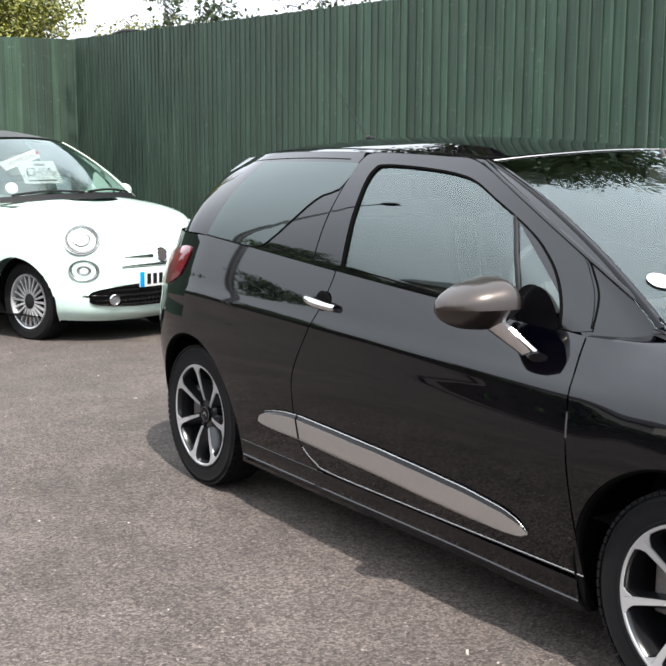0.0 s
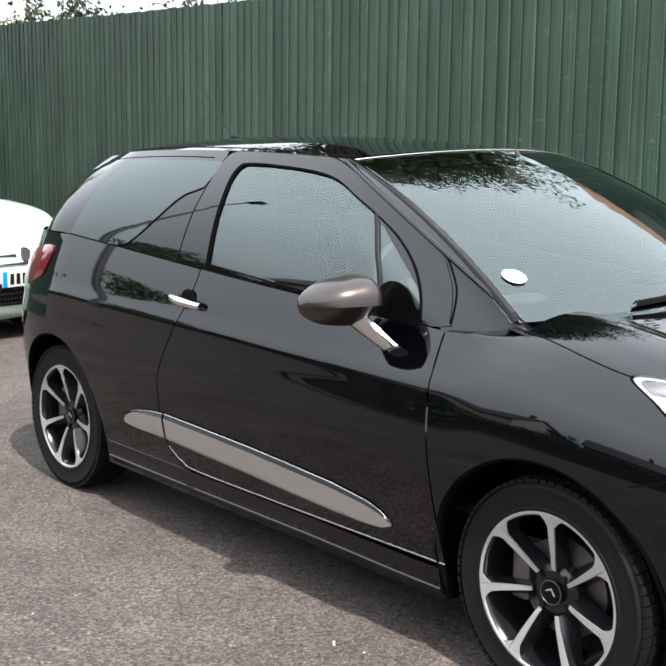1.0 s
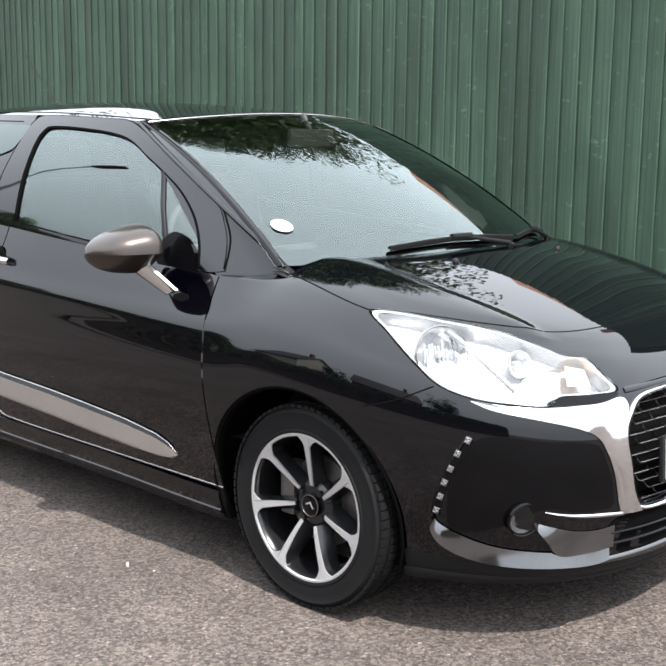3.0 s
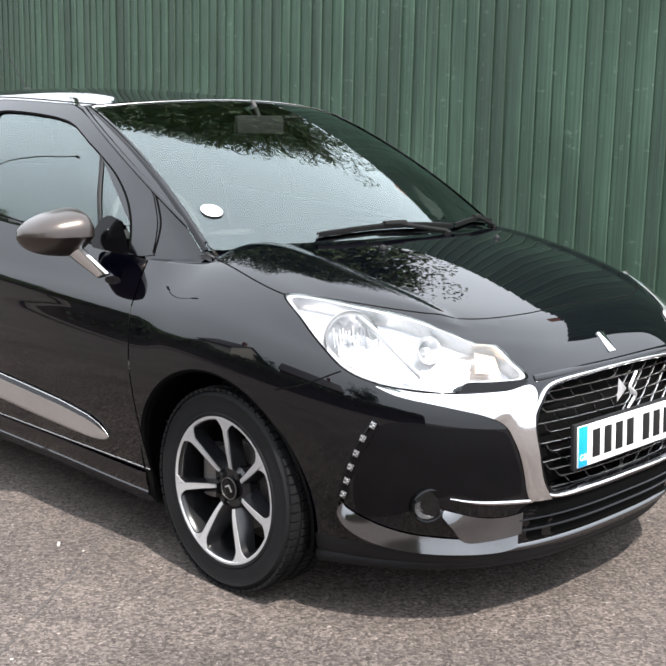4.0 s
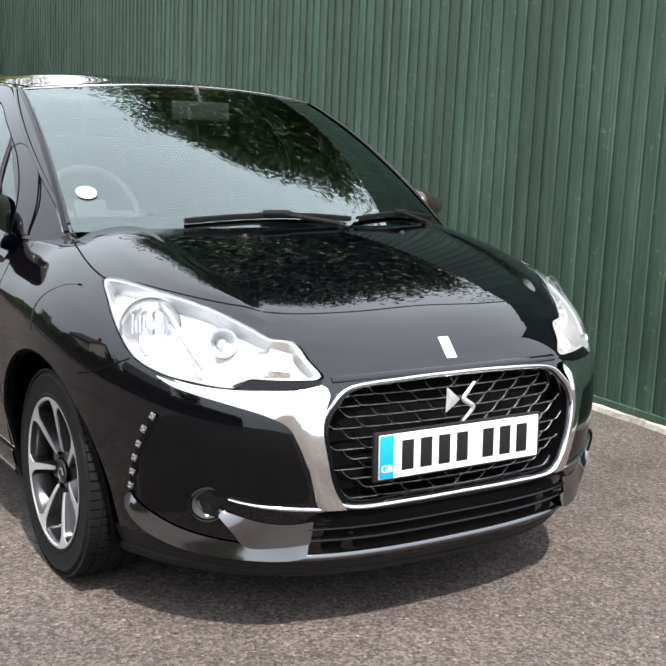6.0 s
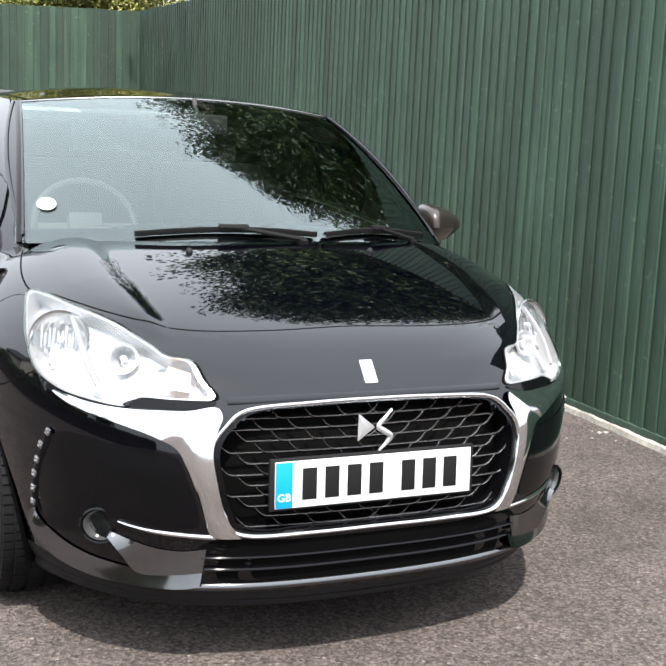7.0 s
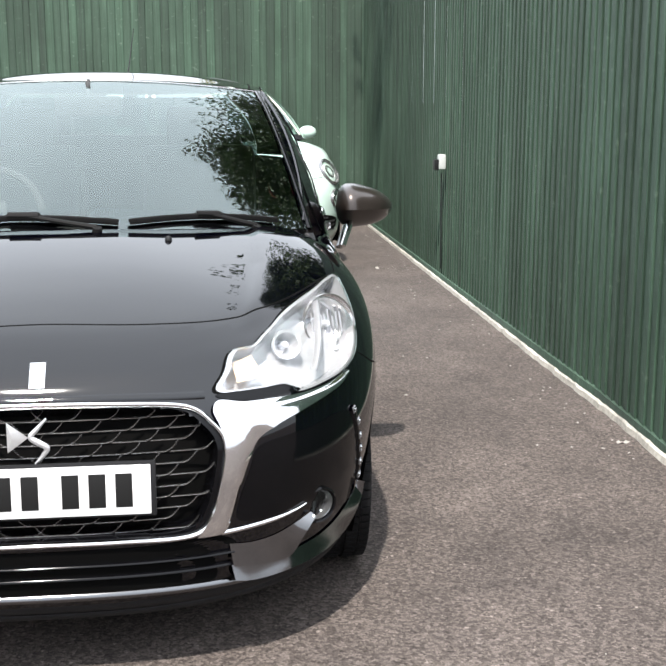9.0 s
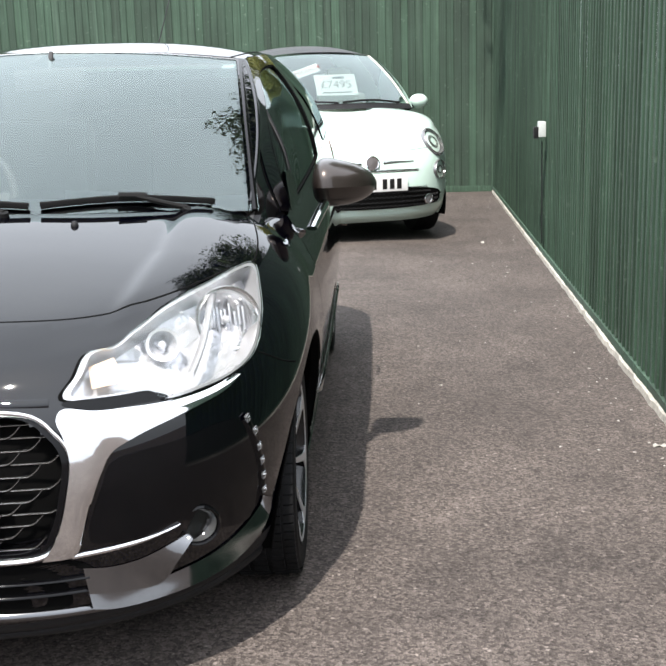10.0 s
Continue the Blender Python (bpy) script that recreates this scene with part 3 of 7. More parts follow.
def house(p, t, sgn=-1):
    a, b = house_foot(p), house_rail(p)
    q = a.lerp(b, t)
    bulge = 0.042 * 4 * t * (1 - t)
    return (q.x, sgn * (q.y + bulge * 0.85), q.z + bulge * 0.4)


def house_left(p, t):
    return house(p, t, 1)


def screen(a, t):
    """The windscreen: a across it, -1 to 1, t from its foot up."""
    k = 1 - a * a
    foot = Vector((2.255 + 0.27 * k, 0.695 * a, 0.952 + 0.026 * k))
    head = Vector((1.475 + 0.14 * k, 0.583 * a, 1.366 + 0.040 * k))
    q = foot.lerp(head, t)
    bulge = 0.035 * 4 * t * (1 - t)
    return (q.x + bulge * 0.42, q.y, q.z + bulge * 0.9)


def roof(p, a):
    """The roof: p from the screen to the tail, a across it."""
    r = house_rail(p)
    k = 1 - a * a
    crown = 0.034 + 0.026 * smooth01(p / 0.35) - 0.012 * smooth01((p - 0.6) / 0.4)
    bow = 0.14 * (1 - smooth01(p / 0.45)) - 0.03 * smooth01((p - 0.6) / 0.4)
    return (r.x + bow * k, r.y * a, r.z + crown * (1 - abs(a) ** 2.4) * (1 - smooth01((p - 0.8) / 0.2)))


# ---------------------------------------------------------------- black hatchback: body
hatch = anchor("hatchback_car", (1.2, 0.015, 0), "glossy black three-door hatchback with chrome grille parked on asphalt", "car")
OFF = Vector((1.2, 0, 0))
hatch.scale = (1, 1.022, 1)


def on_car(ob, parent=None, label=""):
    """Puts a mesh built in plan coordinates under the car or one of its parts."""
    if parent is None or parent is hatch:
        ob.parent = hatch
        ob.location = ob.location - OFF
    else:
        ob.parent = parent
    if label:
        ob["label"] = label
    return ob


HEADLIGHT = [(-0.715, 0.725), (-0.655, 0.757), (-0.56, 0.772), (-0.49, 0.776), (-0.427, 0.768), (-0.373, 0.740), (-0.338, 0.712), (-0.298, 0.712), (-0.275, 0.655), (-0.256, 0.612), (-0.270, 0.592), (-0.328, 0.580), (-0.368, 0.570), (-0.388, 0.538), (-0.454, 0.532), (-0.512, 0.534), (-0.567, 0.555), (-0.617, 0.610), (-0.665, 0.667)]
GRILLE = [(-0.205, 0.578), (-0.10, 0.608), (0.0, 0.616), (0.10, 0.608), (0.205, 0.578), (0.243, 0.517), (0.258, 0.464), (0.252, 0.402), (0.238, 0.331), (0.212, 0.29), (0.11, 0.294), (0.0, 0.297), (-0.11, 0.294), (-0.212, 0.29), (-0.238, 0.331), (-0.252, 0.402), (-0.258, 0.464), (-0.243, 0.517)]
BONNET = [(-1.3, 0.80), (-1.07, 0.800), (-0.715, 0.730), (-0.56, 0.778), (-0.42, 0.774), (-0.32, 0.784), (-0.19, 0.806), (0.0, 0.816)]
BONNET = BONNET + [(-u, w) for u, w in BONNET[-2::-1]] + [(1.3, 1.2), (-1.3, 1.2)]


def within(poly, u, w):
    """Whether a point lies in a polygon."""
    hit = False
    for (x0, y0), (x1, y1) in zip(poly, poly[1:] + poly[:1]):
        if (y0 > w) != (y1 > w) and u < x0 + (w - y0) * (x1 - x0) / (y1 - y0):
            hit = not hit
    return hit


def shrunk(poly, k):
    cu, cv = sum(q[0] for q in poly) / len(poly), sum(q[1] for q in poly) / len(poly)
    return [(cu + (u - cu) * k, cv + (w - cv) * k) for u, w in poly]


cs = [-1.21] + steps(-1.17, -0.7, 40) + steps(-0.69, 0.69, 110) + steps(0.7, 1.17, 40) + [1.21]
vs = steps(0, 0.8, 72) + steps(0.805, 0.985, 40)


def front_cut(c, w):
    """The front clip ending along the door's front edge."""
    x, y, z = front(c, w)
    if abs(c) > 1:
        k = (abs(c) - 1) / 0.21
        x = lerp(NOSE_X, door_front(min(z, 0.92)) + 0.006, k)
        if z < z_belt(2.09):
            y = math.copysign(lerp(abs(y), y_side(x, z), smooth01(k)), y)
    return (x, y, z)


v, f = arch_cut(front_cut, cs, vs, [AXLE_F])
HOLES = [shrunk(HEADLIGHT, 0.985), [(-u, w) for u, w in shrunk(HEADLIGHT, 0.985)], shrunk(GRILLE, 0.985)]
skin, lid, apron = [], [], []
for q in f:
    corners = [(cs[k // len(vs)], vs[k % len(vs)]) for k in q]
    cu, cv = sum(c[0] for c in corners) / 4, sum(c[1] for c in corners) / 4
    if any(within(h, cu, cv) for h in HOLES):
        continue
    (lid if within(BONNET, cu, cv) else apron if cv < 0.137 and abs(cu) < 0.66 else skin).append(q)


def used(verts, faces):
    """Only the vertices that the faces use."""
    keep = sorted({k for q in faces for k in q})
    at = {k: i for i, k in enumerate(keep)}
    return [verts[k] for k in keep], [tuple(at[k] for k in q) for q in faces]


body = on_car(finish("front_body", *used(v, skin), BLACK_PAINT, 40), None, "gloss black wings and front bumper")
# the bumper's lowest strip takes a matt black that mirrors no ground
on_car(finish("bumper_apron", *used(v, apron), BLACK_PLASTIC, 40), None, "lowest strip of the front bumper in matt black")
bonnet = on_car(finish("bonnet", *used(v, lid), BLACK_PAINT, 40), None, "gloss black bonnet reflecting sky and trees")
cr = steps(-1.92, -1.0, 76) + steps(-0.97, 0.97, 60) + steps(1.0, 1.92, 76)


def rear_cut(c, w):
    """Rear quarters, which end along the door's curved rear edge."""
    x, y, z = rear(c, w)
    if abs(c) > 1:
        lim = door_rear(z) - 0.006
        k = (abs(c) - 1) / 0.92
        x = TAIL_X + (lim - TAIL_X) * k
        y = math.copysign(y_side(x, z), y)
    return (x, y, z)


v, f = arch_cut(rear_cut, cr, steps(0, 1, 60), [0.0])
on_car(finish("rear_body", v, f, BLACK_PAINT, 40), None, "gloss black rear quarters and bumper")


def mirrored(fn):
    return lambda u, w: (lambda q: (q[0], -q[1], q[2]))(fn(u, w))


doors = []
for sgn, fn in ((-1, flank), (1, mirrored(flank))):
    v, f = sheet(fn, steps(0, 1, 64), steps(0, 1, 44))
    doors.append(on_car(finish("door", v, f, BLACK_PAINT, 40), None, "gloss black door"))

# dark liner behind the skins, which shows in the gaps
for sgn in (-1, 1):
    vv, ff = sheet(lambda x, w: (x, sgn * (y_side(x, lerp(0.2, z_belt(x), w)) - 0.02), lerp(0.2, z_belt(x), w)), steps(0.42, 2.06, 16), steps(0, 1, 10))
    on_car(finish("liner", vv, ff, GAP))
bm = bmesh.new()
box(bm, (3.3, 1.2, 0.08), (1.3, 0, 0.22))
box(bm, (1.50, 1.50, 0.10), (1.24, 0, 0.22))
ob = part("underbody", bm, GAP, hatch)
ob.location = -OFF

v, f = sheet(lambda c, t: (lambda q: (lerp(q[0], 2.0, t), lerp(q[1], 0, t), q[2] + 0.004))(front(c, 0.012)), steps(-0.62, 0.62, 50), steps(0, 1, 4))
on_car(finish("undertray", v, f, GAP))
# sills
for sgn in (-1, 1):
    section = [(0.277, -0.006), (0.272, 0.003), (0.262, 0.006), (0.226, 0.0075), (0.2145, 0.0085), (0.2105, 0.0125), (0.2045, 0.0135), (0.1985, 0.0105), (0.194, 0.003), (0.168, -0.006), (0.157, -0.022)]
    v, f = sheet(lambda x, k: (lambda q: (x, sgn * (y_side(x, q[0]) + q[1]), q[0] - 0.008 * smooth01((x - 1.5) / 0.6)))(section[int(k)]), steps(0.36, 2.125, 34), range(len(section)))
    on_car(finish("sill", v, f, BLACK_PAINT, 30), None, "gloss black sill with a raised edge")

# wheel arches: rounded lips and dark housings
for cx in (0.0, AXLE_F):
    for sgn in (-1, 1):
        fn = (lambda x, z: y_side(x, z)) if cx == 0 else None
        pts = []
        for i in range(49):
            a = math.radians(lerp(-22, 202, i / 48))
            x, z = cx + ARCH_R * math.cos(a), HUB_Z + ARCH_R * math.sin(a)
            if cx == 0:
                u = inverse(rear, (x, sgn * 0.85, z), (sgn * 0.5, sgn * 1.9), (0, 1)) if x < TAIL_X else None
                y = abs(rear(*u)[1]) if u else y_side(x, z)
            else:
                u = inverse(front, (x, sgn * 0.83, z), (sgn * 0.35, sgn * 1.25), (0, 0.6))
                y = abs(front(*u)[1])
            pts.append(Vector((x, sgn * (y - 0.004), z)))
        bm = bmesh.new()
        rows = []
        for i, p in enumerate(pts):
            rad = Vector((p.x - cx, 0, p.z - HUB_Z)).normalized()
            row = []
            for r_off, y_off in ((0.006, 0.002), (-0.002, 0.004), (-0.008, 0.0), (-0.010, -0.02), (0.03, -0.06), (0.03, -0.30)):
                row.append(bm.verts.new(p + rad * r_off + Vector((0, sgn * y_off, 0))))
            rows.append(row)
        for i in range(48):
            for k in range(5):
                bm.faces.new((rows[i][k], rows[i + 1][k], rows[i + 1][k + 1], rows[i][k + 1]))
        bmesh.ops.recalc_face_normals(bm, faces=bm.faces)
        ob = part("wheel_arch", bm, GAP, hatch)
        ob.location = -OFF

# roof and glass house
v, f = sheet(roof, steps(0.0, 1.0, 40), steps(-1, 1, 40))
on_car(finish("roof", v, f, BLACK_PAINT, 60), None, "gloss black roof panel")

# screens and side windows, cut as frames round real panes
ob = patch("windscreen", screen, [(-1, 0), (-0.5, 0), (0, 0), (0.5, 0), (1, 0), (1, 0.5), (1, 1), (0.5, 1), (0, 1), (-0.5, 1), (-1, 1), (-1, 0.5)], GLASS, -0.004, lambda p: Vector((1, 0, 1)), 120, 14, curve=False)
on_car(ob, None, "clear raked windscreen").visible_shadow = False


def side_uv(pts, fn):
    return [inverse(fn, q, (-0.02, 1.0), (-0.02, 1.02)) for q in pts]


WIN_DOOR = [(0.4575, 0.046), (0.452, 0.090), (0.4321, 0.245), (0.4015, 0.473), (0.359, 0.737), (0.327, 0.855), (0.296, 0.893), (0.204, 0.897), (0.103, 0.876), (0.063, 0.824), (0.0498, 0.689), (0.0424, 0.577), (0.0401, 0.459), (0.0462, 0.340), (0.057, 0.235), (0.0736, 0.1276), (0.094, 0.030), (0.103, 0.008), (0.150, 0.009), (0.204, 0.010), (0.292, 0.0245), (0.380, 0.036), (0.446, 0.044)]
DOOR_TOP = [(0.524, 0.004), (0.518, 0.050), (0.4814, 0.3213), (0.446, 0.54), (0.396, 0.80), (0.365, 0.926), (0.325, 0.988), (0.204, 0.998), (0.10, 0.996), (0.030, 0.985), (0.010, 0.86), (0.004, 0.70), (0.002, 0.50), (0.008, 0.34), (0.024, 0.235), (0.042, 0.13), (0.066, 0.020), (0.074, 0.002), (0.150, 0.0), (0.204, 0.0), (0.292, 0.0), (0.400, 0.0), (0.512, 0.0)]
for sgn, fn, door in ((-1, house, doors[0]), (1, house_left, doors[1])):
    inner, outer = WIN_DOOR, DOOR_TOP
    on_car(ring("door_frame", fn, outer, inner, BLACK_PAINT, 0.003, out_of, 168, 5, 0.014), door, "gloss black window frame")
    on_car(ring("window_seal", fn, inner, shrunk(inner, 0.978), GAP, 0.0005, out_of, 168, 2, 0.01), door)
    ob = on_car(patch("door_glass", fn, inner, GLASS, -0.006, out_of, 120, 8), door, "clear door window")
    ob.visible_shadow = False
    pts, ways = trace(fn, [(0.044, 0.585), (0.10, 0.30), (0.160, 0.012)], 12, out_of, -0.003)
    on_car(ribbon("window_divider", pts, ways, [0.017] * 13, BLACK_PLASTIC, 0.006), door)
    pts, ways = trace(fn, [(0.527, 0.0), (0.4844, 0.3213), (0.449, 0.54), (0.399, 0.80), (0.368, 0.93), (0.327, 0.992), (0.204, 1.0), (0.10, 0.998), (0.028, 0.99), (0.006, 0.86), (0.0, 0.70), (-0.002, 0.50), (0.004, 0.34), (0.020, 0.235), (0.038, 0.13), (0.069, 0.0)], 60, out_of, 0.0022)
    on_car(ribbon("door_gap", pts, ways, [0.006] * 61, GAP, 0.0012, 3), door)
    # the rest of the side: pillars and the quarter round the rear window
    v, f = sheet(lambda a, t: Vector(fn(a * lerp(0.08, 0.02, t), t)), steps(0, 1, 4), steps(-0.10, 1, 26))
    on_car(finish("windscreen_pillar", v, f, BLACK_PAINT, 40), None, "gloss black windscreen pillar")
    v, f = sheet(lambda a, t: Vector(fn(0, t)).lerp(Vector(screen(sgn * 0.965, t)), a), steps(0, 1, 3), steps(0, 1, 24))
    on_car(finish("pillar_edge", v, f, BLACK_PAINT, 40))
    v, f = sheet(lambda a, t: Vector(fn(lerp(lerp(0.495, 0.36, t), 1, a), t)), steps(0, 1.0, 50), steps(0, 1, 24))
    on_car(finish("rear_pillar", v, f, BLACK_PAINT, 40), None, "gloss black rear pillar")
WIN_REAR = [(0.822, 0.004), (0.743, 0.003), (0.690, 0.006), (0.657, 0.034), (0.623, 0.133), (0.574, 0.307), (0.524, 0.475), (0.490, 0.562), (0.464, 0.600), (0.438, 0.640), (0.405, 0.760), (0.378, 0.886), (0.46, 0.886), (0.544, 0.880), (0.65, 0.875), (0.745, 0.868), (0.786, 0.54), (0.806, 0.24)]
for sgn, fn in ((-1, house), (1, house_left)):
    on_car(patch("rear_side_glass", fn, WIN_REAR, DARK_GLASS, 0.0025, out_of, 126, 7, curve=False), None, "dark rear quarter window")
    pts, ways = trace(fn, WIN_REAR[:10], 60, out_of, 0.003)
    on_car(ribbon("quarter_gap", pts, ways, [0.006] * 61, GAP, 0.002, 3))
    pts, ways = trace(fn, [(0.41, 0.925), (0.55, 0.925), (0.70, 0.915), (0.90, 0.89)], 30, out_of, 0.0008)
    on_car(ribbon("roof_gap", pts, ways, [0.006] * 31, GAP, 0.0012, 3))
# tailgate glass and spoiler
v, f = sheet(lambda a, t: (lambda q: (q[0] - lerp(0.075, 0.02, t) * (1 - abs(a) ** 2.5), -q[1] * a, q[2] - 0.014 * t))(house(1.0, lerp(-0.04, 1.0, t))), steps(-1, 1, 24), steps(0, 1, 12))
on_car(finish("tailgate_glass", v, f, DARK_GLASS), None, "dark tailgate window")


# ---------------------------------------------------------------- wheels
def wheel_meshes():
    """Meshes of one road wheel with its outer face towards -y."""
    tyre = bmesh.new()
    prof = [(0.212, -0.085), (0.219, -0.0955), (0.227, -0.0965), (0.230, -0.0940), (0.252, -0.0965), (0.274, -0.0945), (0.279, -0.0965), (0.283, -0.0945), (0.292, -0.086), (0.2965, -0.075), (0.2975, -0.05), (0.2975, 0.05), (0.2965, 0.075), (0.282, 0.098), (0.25, 0.10), (0.205, 0.085)]
    tyre = lathe(prof, 96)
    return tyre


def tread_mesh():
    tyre = bmesh.new()
    n = 72
    for i in range(n):
        a = 2 * math.pi * i / n
        for y, w in ((-0.079, 0.026), (-0.045, 0.030), (0.0, 0.034), (0.045, 0.030)):
            sh = 0.02 * (1 if y < 0 else -1)
            aa = a + sh * y / 0.08
            r = 0.2997 if abs(y) < 0.07 else 0.2965
            turn = Matrix.Rotation(-aa, 3, "Y")
            box(tyre, (0.009, w, 0.0205), (r * math.cos(aa), y, r * math.sin(aa)), turn)
    return tyre


WHEEL_CACHE = {}
WIDER = Matrix.Diagonal((1.028, 1, 1.028, 1))


def road_wheel(at, sgn, spin):
    """A wheel under the car: tyre, rim, seven spokes, disc, cap and bolts."""
    w = on_car(anchor("wheel", at), None, "black tyre on a diamond-cut alloy wheel")
    w.scale = (0.977, 1.0, 0.977)
    face = pose(0, 0, 0) if sgn < 0 else pose(0, 0, 0, 0, 0, 180)
    spin_m = Matrix.Rotation(spin, 4, "Y")

    def sub(name, maker, mat, label="", turn=True):
        key = name
        if key not in WHEEL_CACHE:
            bm = maker()
            me = bpy.data.meshes.new(name)
            bm.to_mesh(me)
            bm.free()
            me.materials.append(mat)
            me.shade_smooth()
            me.set_sharp_from_angle(angle=radians(32))
            WHEEL_CACHE[key] = me
        ob = new(name, WHEEL_CACHE[key])
        ob.parent = w
        if label:
            ob["label"] = label
        ob.matrix_basis = face @ (spin_m if turn else Matrix.Identity(4)) @ (WIDER if name in ("rim", "rim_edge") else Matrix.Identity(4))
        return ob

    sub("tyre", wheel_meshes, RUBBER, "black rubber tyre")
    sub("tread", tread_mesh, RUBBER)["kind"] = "stuff"
    sub("rim", lambda: lathe([(0.2165, -0.090), (0.215, -0.0925), (0.2035, -0.0925), (0.200, -0.088), (0.196, -0.074), (0.190, -0.02), (0.186, 0.07)], 96), ALLOY_DARK, "black alloy rim")
    sub("rim_edge", lambda: lathe([(0.2165, -0.0905), (0.2155, -0.0945), (0.2065, -0.0948), (0.2030, -0.092)], 96), ALLOY, "bright machined rim edge")
    sub("brake_disc", lambda: lathe([(0.0, -0.012), (0.132, -0.012), (0.132, 0.01), (0.0, 0.01)], 64), DISC)

    def caliper():
        bm = bmesh.new()
        box(bm, (0.06, 0.06, 0.16), (-0.12, -0.015, 0.02), None, 0.012)
        return bm
    sub("brake_caliper", caliper, DISC, turn=False)

    def spoke(front_face):
        """One curved blade: narrow at the hub, widening and sweeping to the rim."""
        bm = bmesh.new()
        rows = []
        for i in range(11):
            f = i / 10
            r = lerp(0.060, 0.2065, f)
            sweep = -0.07 * (1 - f) ** 1.5
            wa = lerp(0.005, 0.011, f) + 0.028 * (max(0.0, f - 0.78) / 0.22) ** 2.0
            wb = lerp(0.004, 0.011, f)
            wf = wb + 0.0005 + 0.034 * (max(0.0, f - 0.76) / 0.24) ** 1.9
            y = lerp(-0.068, -0.0945, f ** 0.8)
            c, s = math.cos(sweep), math.sin(sweep)

            def put(side, dy):
                return bm.verts.new((r * c - side * s, y + dy, r * s + side * c))
            if front_face == 1:
                rows.append([put(-wb, 0), put(wa, 0), put(wa, 0.004), put(-wb, 0.004)])
            elif front_face == 2:
                rows.append([put(-wf, 0), put(-wb - 0.0014, 0), put(-wb - 0.0014, 0.004), put(-wf, 0.004)])
            else:
                wide = 0.026 * (1 - f) ** 0.7 + 0.004
                rows.append([put(-wf, 0.003), put(wa, 0.003), put(wa + wide, 0.045), put(-wf - wide * 0.5, 0.045)])
        for i in range(10):
            for k in range(4):
                bm.faces.new((rows[i][k], rows[i][(k + 1) % 4], rows[i + 1][(k + 1) % 4], rows[i + 1][k]))
        bm.faces.new(rows[0][::-1])
        bm.faces.new(rows[-1])
        bmesh.ops.recalc_face_normals(bm, faces=bm.faces)
        return bm

    for k in range(7):
        for nm, ff, mat in (("spoke", 1, ALLOY), ("spoke_flare", 2, ALLOY), ("spoke_flank", 0, ALLOY_DARK)):
            ob = sub(nm, lambda: spoke(ff), mat)
            ob.matrix_basis = face @ Matrix.Rotation(spin + 2 * math.pi * k / 7, 4, "Y") @ WIDER
    sub("hub", lambda: lathe([(0.0, -0.054), (0.056, -0.056), (0.070, -0.046), (0.074, 0.0)], 40), ALLOY_DARK)
    sub("centre_cap", lambda: lathe([(0.0, -0.0685), (0.028, -0.0675), (0.0335, -0.065), (0.035, -0.050)], 32), GLOSS_BLACK, "dark centre cap")
    sub("cap_ring", lambda: lathe([(0.0330, -0.0660), (0.0325, -0.0690), (0.0310, -0.0692), (0.0305, -0.0680)], 40), DISC)

    def cap_mark():
        bm = bmesh.new()
        for s in (-1, 1):
            box(bm, (0.020, 0.002, 0.0045), (0.007 * s, -0.0690, 0.004 - 0.001 * s), Matrix.Rotation(0.7 * s, 3, "Y"), 0.0008)
        return bm
    sub("cap_mark", cap_mark, ALLOY, "plain bright mark")

    def bolt():
        bm = bmesh.new()
        rod(bm, (0.052, -0.045, 0), (0.052, -0.064, 0), 0.0105, 0.0095, 6)
        rod(bm, (0.052, -0.064, 0), (0.052, -0.066, 0), 0.0060, 0.0050, 10)
        return bm
    for k in range(4):
        ob = sub("bolt", bolt, ALLOY_DARK)
        ob.matrix_basis = face @ Matrix.Rotation(spin + 0.4 + math.pi / 2 * k, 4, "Y")
    return w


for sgn in (-1, 1):
    road_wheel((AXLE_F + 0.016, sgn * 0.705, HUB_Z - 0.006), sgn, 0.259)
    road_wheel((0.0, sgn * 0.705, HUB_Z - 0.006), sgn, 0.10)


# ---------------------------------------------------------------- black hatchback: front details
def nose(p):
    return Vector((1.0, p.y * 0.6, 0.35))


def facing(c, w):
    return oriented(front, c, w, out_of)


def ledge(pts, ways):
    """Leans a strip a little towards the ground."""
    return [p + n * 0.002 for p, n in zip(pts, ways)], [(n + Vector((0, 0, -0.42))).normalized() for n in ways]


AMBER = plain("amber_lens", (0.60, 0.43, 0.30), 0.3, speckle=0.1, scale=60)
BULB = plain("bulb_glass", (0.55, 0.56, 0.58), 0.08, 0.3)
LED_GLASS = plain("lamp_facets", (0.20, 0.205, 0.215), 0.10, 0.7, speckle=0.3, scale=400)
LED_BOWL = plain("led_bowl", (0.64, 0.645, 0.66), 0.10, 0.9, speckle=0.2, scale=300)
RED_LENS = plain("red_lens", (0.11, 0.005, 0.010), 0.08, coat=1.0, speckle=0.25, scale=70)
RIBBED = plain("ribbed_reflector", (0.64, 0.64, 0.655), 0.24, 0.6, speckle=0.16, scale=45, bump=0.8)
BEZEL = plain("lamp_bezel", (0.50, 0.50, 0.515), 0.25, 0.6, speckle=0.05, scale=60)

